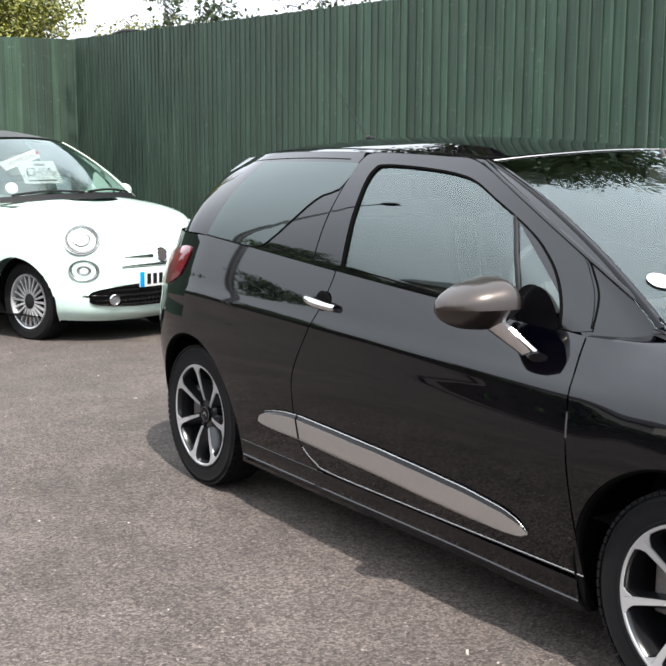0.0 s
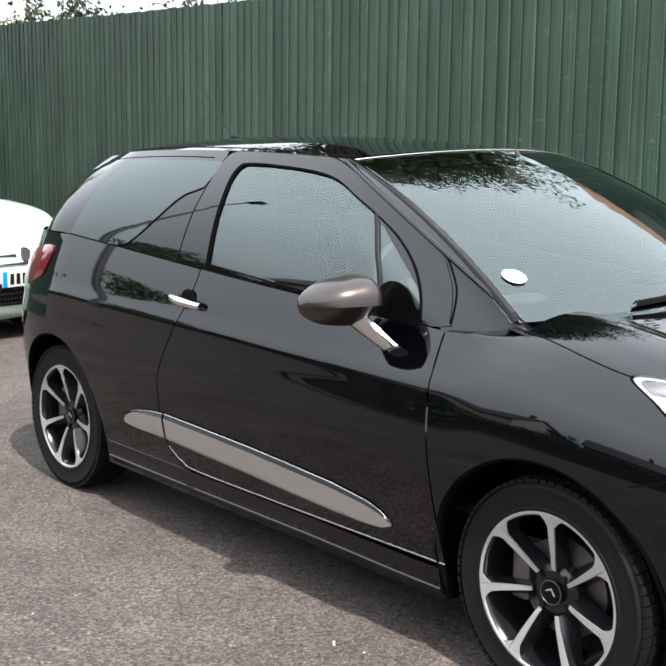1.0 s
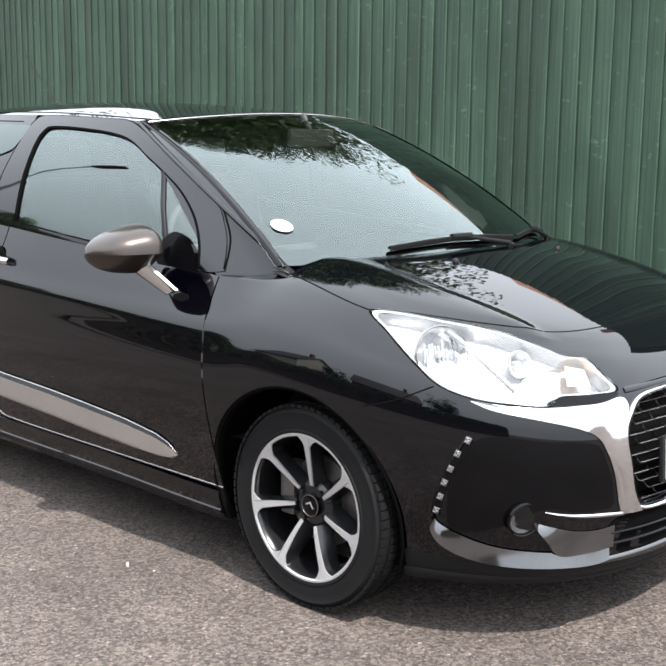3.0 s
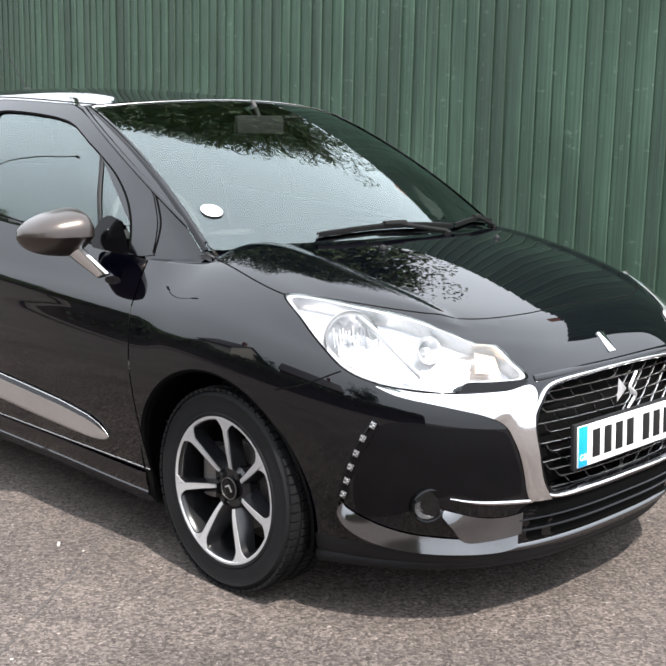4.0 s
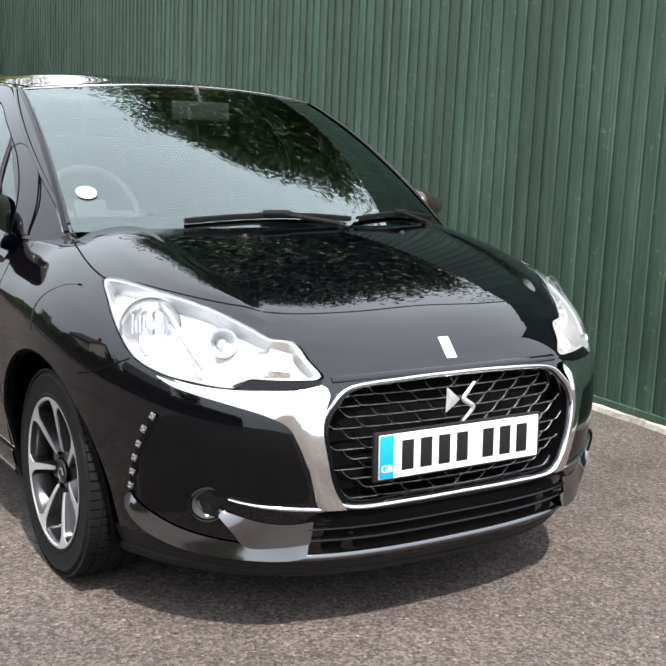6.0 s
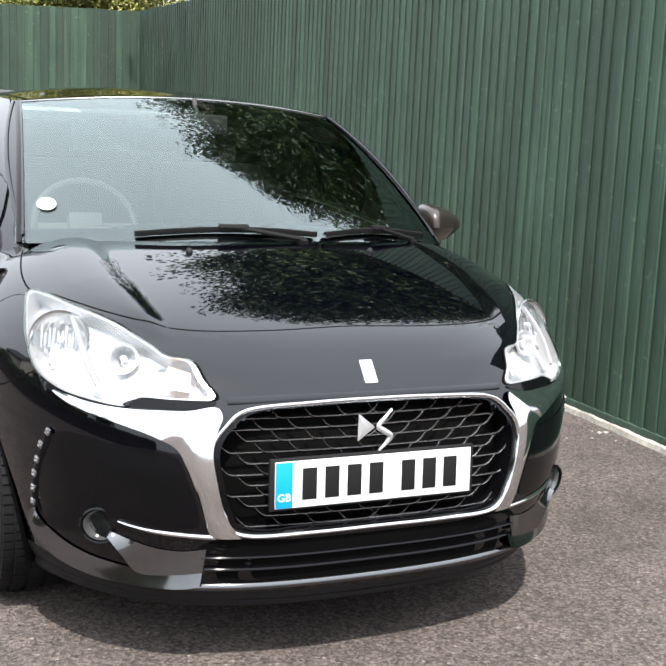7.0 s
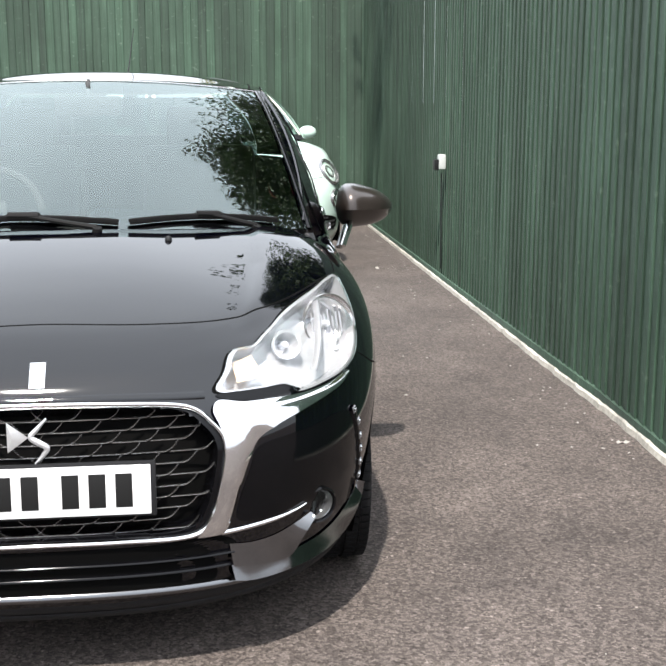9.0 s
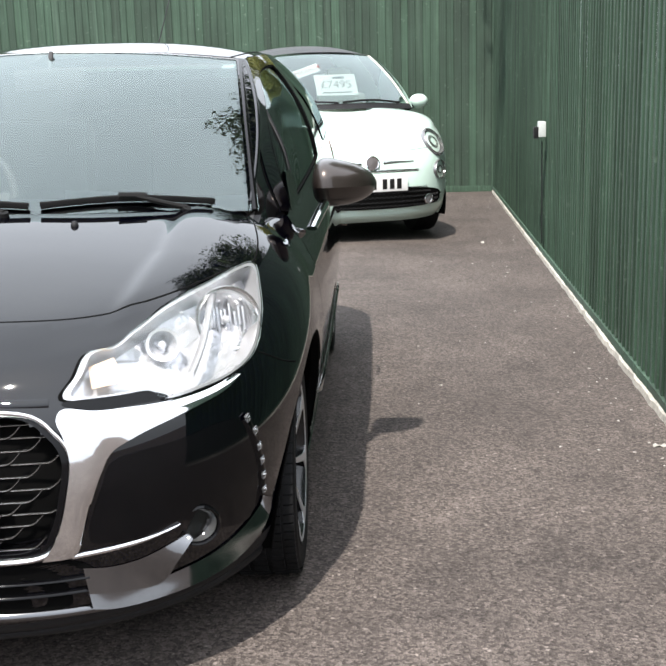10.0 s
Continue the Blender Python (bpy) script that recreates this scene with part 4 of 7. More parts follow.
for sgn in (-1, 1):
    outline = [(-sgn * u, w) for u, w in HEADLIGHT]
    lamp = on_car(anchor("headlight", (2.95, sgn * 0.62, 0.76)), None, "clear headlight with bright chrome reflectors")

    def on_lamp(ob, label=""):
        ob.parent = lamp
        ob.location = ob.location - Vector((2.95, sgn * 0.62, 0.76))
        if label:
            ob["label"] = label
        return ob

    on_lamp(ring("lamp_seal", front, shrunk(outline, 1.018), shrunk(outline, 0.985), GAP, 0.0015, out_of, 152, 2, 0.006))
    on_lamp(ring("lamp_bezel", front, shrunk(outline, 1.0), shrunk(outline, 0.935), BEZEL, 0.0012, out_of, 152, 3, 0.05))
    on_lamp(patch("reflector_shell", front, shrunk(outline, 0.965), RIBBED, -0.045, out_of, 96, 6, dome=-0.02))
    lens = on_lamp(patch("lamp_lens", front, shrunk(outline, 0.995), LENS, 0.005, out_of, 120, 8, edge=0.006, dome=0.006), "clear lamp cover")
    lens.visible_shadow = False
    # main round reflector with its bulb, inner reflector, indicator
    for nm, c, w, rad, mat in (("main_reflector", 0.552, 0.652, 0.069, REFLECTOR), ("inner_reflector", 0.412, 0.672, 0.030, RIBBED)):
        p, n = facing(sgn * c, w)
        n = (n + Vector((0.9, 0, -0.25))).normalized()
        m = Matrix.Translation(p - n * 0.050 - Vector((2.95, sgn * 0.62, 0.76))) @ n.to_track_quat("Y", "Z").to_matrix().to_4x4()
        prof = [(0.006, -0.030)] + [(rad * k / 8, -0.030 + 0.045 * (k / 8) ** 2) for k in range(1, 9)] + [(rad + 0.006, 0.017), (rad + 0.007, 0.010)]
        ob = part(nm, lathe(prof, 48), mat, lamp)
        ob.matrix_basis = m
        bm = bmesh.new()
        rod(bm, (0, -0.028, 0), (0, 0.004, 0), 0.012, 0.009, 16)
        bmesh.ops.create_uvsphere(bm, u_segments=12, v_segments=8, radius=0.009, matrix=Matrix.Translation((0, 0.004, 0)))
        ob = part("bulb", bm, BULB, lamp)
        ob.matrix_basis = m
        if nm == "main_reflector":
            for k in range(10):
                bm = bmesh.new()
                a = -0.5 + k * 0.12
                box(bm, (0.005, 0.004, (0.062 - 0.014 * (k % 3)) * math.cos(a)), (rad * math.sin(a) * 1.2, -0.008 + 0.03 * abs(math.sin(a)), 0.006 * (k % 2)), None, 0.001)
                ob = part("reflector_rib", bm, BEZEL, lamp)
                ob.matrix_basis = m
            ob = part("reflector_rim", lathe([(rad + 0.003, 0.012), (rad + 0.002, 0.019), (rad + 0.005, 0.021), (rad + 0.0075, 0.018)], 64), SATIN, lamp, "grey ring round the main reflector")
            ob.matrix_basis = m
    pts, ways = trace(front, [(sgn * 0.56, 0.752), (sgn * 0.505, 0.68), (sgn * 0.440, 0.575)], 16, out_of, -0.012)
    on_lamp(ribbon("lamp_divider", pts, ways, [0.016] * 17, BEZEL, 0.012))
    on_lamp(patch("indicator_lens", front, [(sgn * 0.300, 0.688), (sgn * 0.338, 0.696), (sgn * 0.345, 0.618), (sgn * 0.298, 0.622)], AMBER, -0.02, out_of, 40, 4, curve=False), "amber indicator")
    # dark slot under the lamp's inner end
    on_car(patch("lamp_slot", front, [(sgn * 0.262, 0.594), (sgn * 0.330, 0.580), (sgn * 0.372, 0.566), (sgn * 0.392, 0.541), (sgn * 0.34, 0.550), (sgn * 0.295, 0.560), (sgn * 0.262, 0.580)], GLOSS_BLACK, 0.003, out_of, 60, 4), lamp).location = -Vector((2.95, sgn * 0.62, 0.76))

    # chrome wing running from below the lamp down beside the grille
    upper = [(0.515, 0.530), (0.455, 0.526), (0.390, 0.533), (0.335, 0.546), (0.295, 0.556), (0.258, 0.574), (0.246, 0.548), (0.252, 0.505), (0.256, 0.455), (0.249, 0.400), (0.236, 0.33), (0.214, 0.285)]
    lower = [(0.513, 0.524), (0.478, 0.508), (0.411, 0.497), (0.360, 0.486), (0.335, 0.477), (0.314, 0.465), (0.302, 0.450), (0.295, 0.432), (0.287, 0.410), (0.276, 0.370), (0.264, 0.31), (0.256, 0.282)]
    verts, faces = [], []
    m = 9
    for i in range(61):
        a, b = spline(upper, i / 60), spline(lower, i / 60)
        beside = smooth01((i / 60 - 0.36) / 0.14)
        for k in range(m):
            g = min(1.0, k / (m - 2))
            p, n = facing(sgn * lerp(a[0], b[0], g), lerp(a[1], b[1], g))
            lift = lerp(0.002 + 0.010 * smooth01(g / 0.8), 0.004 + 0.008 * (1 - g ** 5), beside)
            verts.append(p + n * (0.0005 if k == m - 1 else lift))
    for i in range(60):
        for k in range(m - 1):
            q = (i * m + k, i * m + k + 1, (i + 1) * m + k + 1, (i + 1) * m + k)
            faces.append(q if sgn < 0 else q[::-1])
    on_car(finish("chrome_wing", verts, faces, CHROME, 60), None, "chrome wing beside the grille")

    # gloss inset with daytime lamps, fog lamp and dark gloss blades
    inset = [(0.505, 0.428), (0.46, 0.446), (0.403, 0.445), (0.315, 0.445), (0.292, 0.40), (0.272, 0.31), (0.30, 0.292), (0.342, 0.289), (0.395, 0.293), (0.47, 0.24), (0.535, 0.225), (0.548, 0.289), (0.535, 0.362)]
    on_car(patch("bumper_inset", front, [(sgn * u, w) for u, w in inset], GLOSS_BLACK, 0.0015, out_of, 110, 10, edge=0.001), None, "gloss black bumper inset")
    drl = [(0.515, 0.430), (0.530, 0.387), (0.542, 0.356), (0.552, 0.324), (0.561, 0.292), (0.566, 0.255)]
    strip = on_car(anchor("daytime_lamp", (2.94, sgn * 0.735, 0.48)), None, "row of six clear daytime lamps")
    pts, ways = trace(front, [(sgn * u, w) for u, w in drl], 24, out_of, 0.001)
    ob = ribbon("lamp_housing", pts, ways, [0.026] * 25, GLOSS_BLACK, 0.007)
    ob.parent, ob.location = strip, -Vector((2.94, sgn * 0.735, 0.48))
    for c, w in ((0.517, 0.4266), (0.5326, 0.393), (0.543, 0.358), (0.552, 0.327), (0.558, 0.296), (0.564, 0.265)):
        p, n = facing(sgn * c, w)
        along = (Vector(front(sgn * (c + 0.004), w - 0.014)) - Vector(front(sgn * (c - 0.004), w + 0.014))).normalized()
        across = n.cross(along)
        m = Matrix((across, along, n)).transposed().to_4x4()
        m.translation = p + n * 0.008 - Vector((2.94, sgn * 0.735, 0.48))
        bm = bmesh.new()
        box(bm, (0.016, 0.018, 0.005), (0, 0, -0.001), None, 0.002)
        cell = part("led", bm, LED_GLASS, strip)
        cell.matrix_basis = m
        bm = bmesh.new()
        for dx, dy in ((-0.0025, -0.0048), (0.0022, 0.0), (-0.002, 0.0050)):
            box(bm, (0.0075, 0.0038, 0.003), (dx, dy, 0.001), None, 0.001)
        part("led_facet", bm, LED_BOWL, cell)
    # one forked dark blade: a long arm from the daytime lamps and a horn back to the fog lamp
    arm = ([(0.567, 0.250), (0.560, 0.236), (0.535, 0.221), (0.496, 0.204), (0.458, 0.194), (0.420, 0.190), (0.361, 0.189), (0.310, 0.197), (0.268, 0.210)],
           [(0.570, 0.250), (0.571, 0.219), (0.556, 0.187), (0.523, 0.160), (0.479, 0.144), (0.426, 0.139), (0.351, 0.143), (0.300, 0.150), (0.2725, 0.165)])
    fork = ([(0.407, 0.263), (0.373, 0.2534), (0.336, 0.2455), (0.298, 0.246), (0.263, 0.2548)],
            [(0.407, 0.2594), (0.385, 0.226), (0.361, 0.189), (0.314, 0.196), (0.268, 0.210)])
    verts, faces = [], []
    for (top, foot_), rise_ in ((arm, lambda g: 0.004 + 0.022 * g if g < 0.99 else 0.001), (fork, lambda g: 0.002 + 0.018 * g)):
        base = len(verts)
        for i in range(41):
            qa, qb = spline(top, i / 40), spline(foot_, i / 40)
            for k in range(9):
                g = k / 8
                p, n = facing(sgn * lerp(qa[0], qb[0], g), lerp(qa[1], qb[1], g))
                verts.append(p + n * rise_(g))
        for i in range(40):
            for k in range(8):
                q = (base + i * 9 + k, base + i * 9 + k + 1, base + (i + 1) * 9 + k + 1, base + (i + 1) * 9 + k)
                faces.append(q if sgn < 0 else q[::-1])
    on_car(finish("bumper_blade", verts, faces, BLADE, 40), None, "forked dark gloss bumper blade")
    pts, ways = trace(front, [(sgn * 0.392, 0.289), (sgn * 0.342, 0.281), (sgn * 0.25, 0.281)], 20, out_of, 0.002)
    on_car(ribbon("chrome_line", pts, ways, [0.003 + 0.009 * smooth01(i / 14) for i in range(21)], CHROME, 0.006), None, "thin chrome line")
    p, n = facing(sgn * 0.425, 0.269)
    n = (n + Vector((0.8, 0, 0))).normalized()
    fm = Matrix.Translation(p - OFF + n * 0.006) @ n.to_track_quat("Y", "Z").to_matrix().to_4x4()
    fog = on_car(anchor("fog_lamp", (0, 0, 0)), None, "round fog lamp")
    fog.matrix_basis = fm @ Matrix.Scale(1.16, 4)
    part("fog_surround", lathe([(0.040, -0.02), (0.041, 0.0), (0.038, 0.004), (0.035, 0.002), (0.033, -0.02)], 40), GLOSS_BLACK, fog)
    part("fog_reflector", lathe([(0.002, -0.010), (0.007, -0.016), (0.010, -0.011), (0.014, -0.015), (0.018, -0.010), (0.023, -0.013), (0.027, -0.006), (0.033, -0.002)], 36), LED_GLASS, fog)
    ob = part("fog_lens", lathe([(0.0005, 0.006), (0.02, 0.004), (0.035, 0.0)], 32), LENS, fog)
    ob.visible_shadow = False
    # seam between wing and bumper, shut line of the bonnet
    pts, ways = trace(front, [(sgn * 0.70, 0.455), (sgn * 0.643, 0.488), (sgn * 0.575, 0.548)], 14, out_of, 0.0006)
    on_car(ribbon("bumper_gap", pts, ways, [0.005] * 15, GAP, 0.0012, 3))
    pts, ways = trace(front, [(sgn * 1.07, 0.800), (sgn * 0.9, 0.77), (sgn * 0.715, 0.730), (sgn * 0.64, 0.765), (sgn * 0.56, 0.780), (sgn * 0.49, 0.786), (sgn * 0.42, 0.789)], 50, out_of, 0.0006)
    on_car(ribbon("bonnet_gap", pts, ways, [0.006] * 51, GAP, 0.0012, 3))
    # chin spoiler
    pts, ways = trace(front, [(sgn * 0.62, 0.03), (sgn * 0.4, 0.045), (sgn * 0.2, 0.06), (0.0, 0.065)], 40, out_of, 0.0)
    on_car(ribbon("chin_spoiler", pts, ways, [0.05] * 41, BLACK_PLASTIC, 0.012), None, "matt black chin spoiler")
pts, ways = trace(front, [(-0.42, 0.789), (-0.32, 0.798), (-0.19, 0.810), (0.0, 0.817), (0.19, 0.810), (0.32, 0.798), (0.42, 0.789)], 70, out_of, 0.0006)
on_car(ribbon("bonnet_gap", pts, ways, [0.006] * 71, GAP, 0.0012, 3))


# bead added along the edge to draw the sun's glint into a line
pts, ways = trace(front, [(-0.24, 0.600), (-0.12, 0.628), (0.0, 0.635), (0.12, 0.628), (0.24, 0.600)], 60, out_of, -0.002)
on_car(ribbon("bonnet_edge", pts, ways, [0.022] * 61, BLACK_PAINT, 0.006, 10), bonnet)

# grille: dark back, staggered wing-shaped bars, chrome rim, emblem
def grille_x(y, z):
    return 3.272 - 0.22 * y * y - 0.048 * smooth01((z - 0.48) / 0.22)


grille = on_car(anchor("grille", (3.25, 0, 0.52)), None, "black mesh grille in a chrome rim")
GO = Vector((3.25, 0, 0.52))


def on_grille(ob, label=""):
    ob.parent, ob.location = grille, ob.location - GO
    if label:
        ob["label"] = label
    return ob


on_grille(patch("grille_back", front, GRILLE, GAP, -0.065, nose, 96, 6))
on_grille(ring("grille_wall", front, shrunk(GRILLE, 1.0), shrunk(GRILLE, 0.955), GLOSS_BLACK, 0.0, nose, 160, 3, 0.06))
GRILLE_METAL = plain("grille_metal", (0.42, 0.42, 0.425), 0.22, 0.95, speckle=0.05, scale=60)
bar_meshes = {}
for side in (-1, 1):
    bm = bmesh.new()
    rows = []
    for i in range(23):
        f = i / 22
        y = lerp(-0.070, 0.032, f)
        k = max(0.0, f - 0.70) / 0.30
        z = 0.0250 * k ** 1.7
        hgt = 0.00115 * (1 - 0.15 * k)
        rows.append([bm.verts.new((-0.005, side * y, z - hgt)), bm.verts.new((0.0, side * y, z - hgt)), bm.verts.new((0.0, side * y, z - hgt * 0.2)), bm.verts.new((-0.002, side * y, z + hgt)), bm.verts.new((-0.005, side * y, z + hgt * 0.8))])
    for i in range(22):
        for k in range(5):
            bm.faces.new((rows[i][k], rows[i][(k + 1) % 5], rows[i + 1][(k + 1) % 5], rows[i + 1][k]))
    bm.faces.new(rows[0])
    bm.faces.new(rows[-1][::-1])
    bmesh.ops.recalc_face_normals(bm, faces=bm.faces)
    me = bpy.data.meshes.new("grille_bar")
    bm.to_mesh(me)
    bm.free()
    me.materials.append(GRILLE_METAL)
    me.shade_smooth()
    me.set_sharp_from_angle(angle=radians(40))
    bar_meshes[side] = me
GRILLE_YZ = [(front(u, w)[1], front(u, w)[2]) for u, w in shrunk(GRILLE, 0.955)]
for r in range(13):
    z = 0.362 + r * 0.0252
    for side in (-1, 1):
        for k in range(-1, 7):
            y = side * (0.022 + k * 0.082 + (0.041 if r % 2 else 0.0))
            if not within(GRILLE_YZ, y, z) or (y * side < -0.02):
                continue
            ob = new("grille_bar", bar_meshes[side])
            ob.parent = grille
            slope = 0.44 * y
            ob.matrix_basis = Matrix.Translation(Vector((grille_x(y, z) - 0.006, y, z)) - GO) @ Matrix.Rotation(math.atan(slope), 4, "Z")
rim_pts, rim_ways = [], []
for u, w in closed(GRILLE, 160):
    p, n = oriented(front, u, w, nose)
    rim_pts.append(p + n * 0.001)
    rim_ways.append(n)
rim_pts.append(rim_pts[0])
rim_ways.append(rim_ways[0])
on_grille(ribbon("grille_rim", rim_pts, rim_ways, [0.013] * 161, CHROME, 0.012, 8), "chrome grille rim")
bm = bmesh.new()
yc = -0.014
vs_ = [bm.verts.new(q) for q in ((3.272, yc - 0.044, 0.652), (3.272, yc - 0.044, 0.584), (3.272, yc + 0.000, 0.617), (3.280, yc - 0.032, 0.617))]
for q in ((0, 1, 3), (1, 2, 3), (2, 0, 3), (0, 2, 1)):
    bm.faces.new([vs_[k] for k in q])
bmesh.ops.recalc_face_normals(bm, faces=bm.faces)
on_grille(part("emblem", bm, ALLOY, grille, "chrome emblem"))
pts = [Vector(q) for q in ((3.274, 0.026, 0.660), (3.277, 0.008, 0.640), (3.279, -0.008, 0.620), (3.279, 0.008, 0.607), (3.278, 0.025, 0.594), (3.275, 0.014, 0.575), (3.272, -0.002, 0.558))]
pts = [Vector(spline([tuple(q) for q in pts], i / 30)) for i in range(31)]
on_grille(ribbon("emblem", pts, [Vector((1, 0, 0))] * 31, [0.004 + 0.010 * math.sin(math.pi * i / 30) for i in range(31)], ALLOY, 0.006))
p, n = facing(0.0, 0.72)
bm = bmesh.new()
turn = Matrix((Vector((0, 1, 0)), n.cross(Vector((0, 1, 0))), n)).transposed()
box(bm, (0.034, 0.066, 0.005), p, turn, 0.0015)
ob = part("bonnet_badge", bm, CHROME, hatch, "small chrome bonnet badge")
ob.location = -OFF

# number plate with plain bars for its characters
plate = on_car(anchor("number_plate", (3.290, -0.014, 0.497)), None, "white number plate with a blue band")
tilt = Matrix.Rotation(radians(-3.0), 4, "Y")
plate.matrix_basis = Matrix.Translation(Vector((3.290, -0.014, 0.497)) - OFF) @ tilt
bm = bmesh.new()
box(bm, (0.006, 0.508, 0.111), (0, 0, 0), None, 0.002)
part("plate_board", bm, WHITE_PLATE, plate)
bm = bmesh.new()
box(bm, (0.006, 0.042, 0.109), (0.0008, -0.2325, 0), None, 0.002)
part("blue_band", bm, PLATE_BLUE, plate, "blue end band")
cu = bpy.data.curves.new("band_letters", "FONT")
cu.body, cu.size, cu.align_x, cu.align_y, cu.extrude = "GB", 0.026, "CENTER", "CENTER", 0.0004
cu.materials.append(WHITE_PLATE)
ob = under(new("band_letters", cu), plate)
ob.matrix_basis = Matrix(((0, 0, 1, 0.0042), (1, 0, 0, -0.2325), (0, 1, 0, -0.030), (0, 0, 0, 1)))
for k in range(7):
    y = -0.170 + k * 0.0565 + (0.028 if k > 3 else 0.0)
    bm = bmesh.new()
    box(bm, (0.0016, 0.036, 0.076), (0.0034, y, 0), None, 0.0005)
    part("character_bar", bm, INK, plate)
bm = bmesh.new()
box(bm, (0.012, 0.53, 0.125), (-0.009, 0, 0), None, 0.004)
part("plate_holder", bm, BLACK_PLASTIC, plate)

# lower intake, slats and lip
# flush black patch stands for the dark of the intake's hollow
on_car(patch("lower_intake", front, [(-0.262, 0.268), (-0.13, 0.278), (0.0, 0.281), (0.13, 0.278), (0.262, 0.268), (0.285, 0.165), (0.14, 0.178), (0.0, 0.182), (-0.14, 0.178), (-0.285, 0.165)], GAP, 0.0012, nose, 100, 5), None, "dark lower air intake")
for w, h in ((0.222, 0.010), (0.250, 0.008)):
    pts, ways = trace(front, [(-0.27, w - 0.012), (-0.13, w - 0.003), (0.0, w), (0.13, w - 0.003), (0.27, w - 0.012)], 50, nose, 0.002)
    on_car(ribbon("intake_slat", pts, ways, [h] * 51, GLOSS_BLACK, 0.009), None, "gloss black slat")
pts, ways = trace(front, [(-0.30, 0.150), (-0.15, 0.166), (0.0, 0.170), (0.15, 0.166), (0.30, 0.150)], 60, nose, 0.0)
on_car(ribbon("front_lip", pts, [(n + Vector((0, 0, 0.9))).normalized() for n in ways], [0.022] * 61, plain("dark_lip", (0.15, 0.15, 0.155), 0.1, 1.0, speckle=0.05, scale=60), 0.007, 8), None, "dark mirror-like front lip")

# ---------------------------------------------------------------- black hatchback: sides
for sgn, fn, door in ((-1, flank, doors[0]), (1, mirrored(flank), doors[1])):
    # satin moulding along door and quarter
    def moulding(nm, x0, x1, parent):
        crown = [(0.534, 0.389), (0.56, 0.418), (0.60, 0.438), (0.66, 0.4515), (0.75, 0.4635), (0.84, 0.468), (1.03, 0.462), (1.30, 0.451), (1.50, 0.439), (1.72, 0.423), (1.87, 0.402), (1.92, 0.385), (1.945, 0.366), (1.957, 0.349)]
        keel = [(0.534, 0.385), (0.56, 0.378), (0.64, 0.3705), (0.82, 0.3675), (1.03, 0.357), (1.28, 0.3465), (1.50, 0.333), (1.70, 0.3235), (1.86, 0.322), (1.93, 0.329), (1.957, 0.346)]
        def height(table, x):
            for (xa, za), (xb, zb) in zip(table, table[1:]):
                if x <= xb:
                    return lerp(za, zb, max(0.0, (x - xa) / (xb - xa)))
            return table[-1][1]
        xs_ = [lerp(x0, x1, i / 60) for i in range(61)]
        for pn, g0, g1, mat, rise_ in ((nm, 0.0, 0.84, MOULDING, lambda g: 0.001 + 0.013 * min(1.0, g / 0.10) ** 0.5), ("moulding_top", 0.84, 0.95, GLOSS_BLACK, lambda g: 0.014 - 0.009 * (g - 0.84) / 0.11), ("moulding_line", 0.95, 1.0, SATIN, lambda g: 0.005 + 0.003 * math.sin(math.pi * (g - 0.95) / 0.05))):
            verts, faces = [], []
            for x in xs_:
                lo_, hi_ = height(keel, x), height(crown, x)
                fat = min(1.0, (hi_ - lo_) / 0.06)
                for k in range(9):
                    g = lerp(g0, g1, k / 8)
                    z = lerp(lo_, hi_, g)
                    verts.append(Vector((x, sgn * (y_side(x, z) + rise_(g) * lerp(0.3, 1.0, fat)), z)))
            for i in range(60):
                for k in range(8):
                    q = (i * 9 + k, (i + 1) * 9 + k, (i + 1) * 9 + k + 1, i * 9 + k + 1)
                    faces.append(q if sgn < 0 else q[::-1])
            on_car(finish(pn, verts, faces, mat, 45), parent, "satin metal side moulding" if pn == nm else "")
    moulding("side_moulding", 0.534, 0.822, None)
    moulding("side_moulding", 0.834, 1.957, door)
    # foot of the door
    pts, ways = trace(fn, [(0.0, 0.09), (0.02, 0.03), (0.08, 0.004), (0.5, 0.002), (1.0, 0.002)], 50, out_of, 0.001)
    on_car(ribbon("door_edge", pts, ways, [0.006] * 51, SATIN, 0.002, 4), door)
    # handle in its cup
    hp = [Vector((lerp(0.865, 1.045, i / 16), 0, lerp(0.889, 0.872, i / 16))) for i in range(17)]
    hp = [Vector((q.x, sgn * (y_side(q.x, q.z) + 0.010 + 0.022 * math.sin(math.pi * i / 16) ** 0.5), q.z)) for i, q in enumerate(hp)]
    on_car(ribbon("door_handle", hp, [Vector((0, sgn, 0.15)).normalized()] * 17, [0.022 + 0.008 * math.sin(math.pi * i / 16) for i in range(17)], CHROME, 0.012, 8), door, "chrome door handle")
    # a flat black bulge stands for the shaded hollow behind the handle
    hm = bmesh.new()
    bmesh.ops.create_uvsphere(hm, u_segments=20, v_segments=10, radius=0.5, matrix=Matrix.Translation((0.955, sgn * (y_side(0.955, 0.88) - 0.002), 0.878)) @ Matrix.Diagonal((0.095, 0.020, 0.088, 1)))
    ob = part("handle_cup", hm, GAP, door)
    # mirror: housing, glass, stalk
    mo = Vector((1.82, sgn * 0.912, 0.974))
    mir = on_car(anchor("wing_mirror", mo), None, "bronze-grey wing mirror on a chrome stalk")
    verts, faces = [], []
    nu, nv = 32, 32
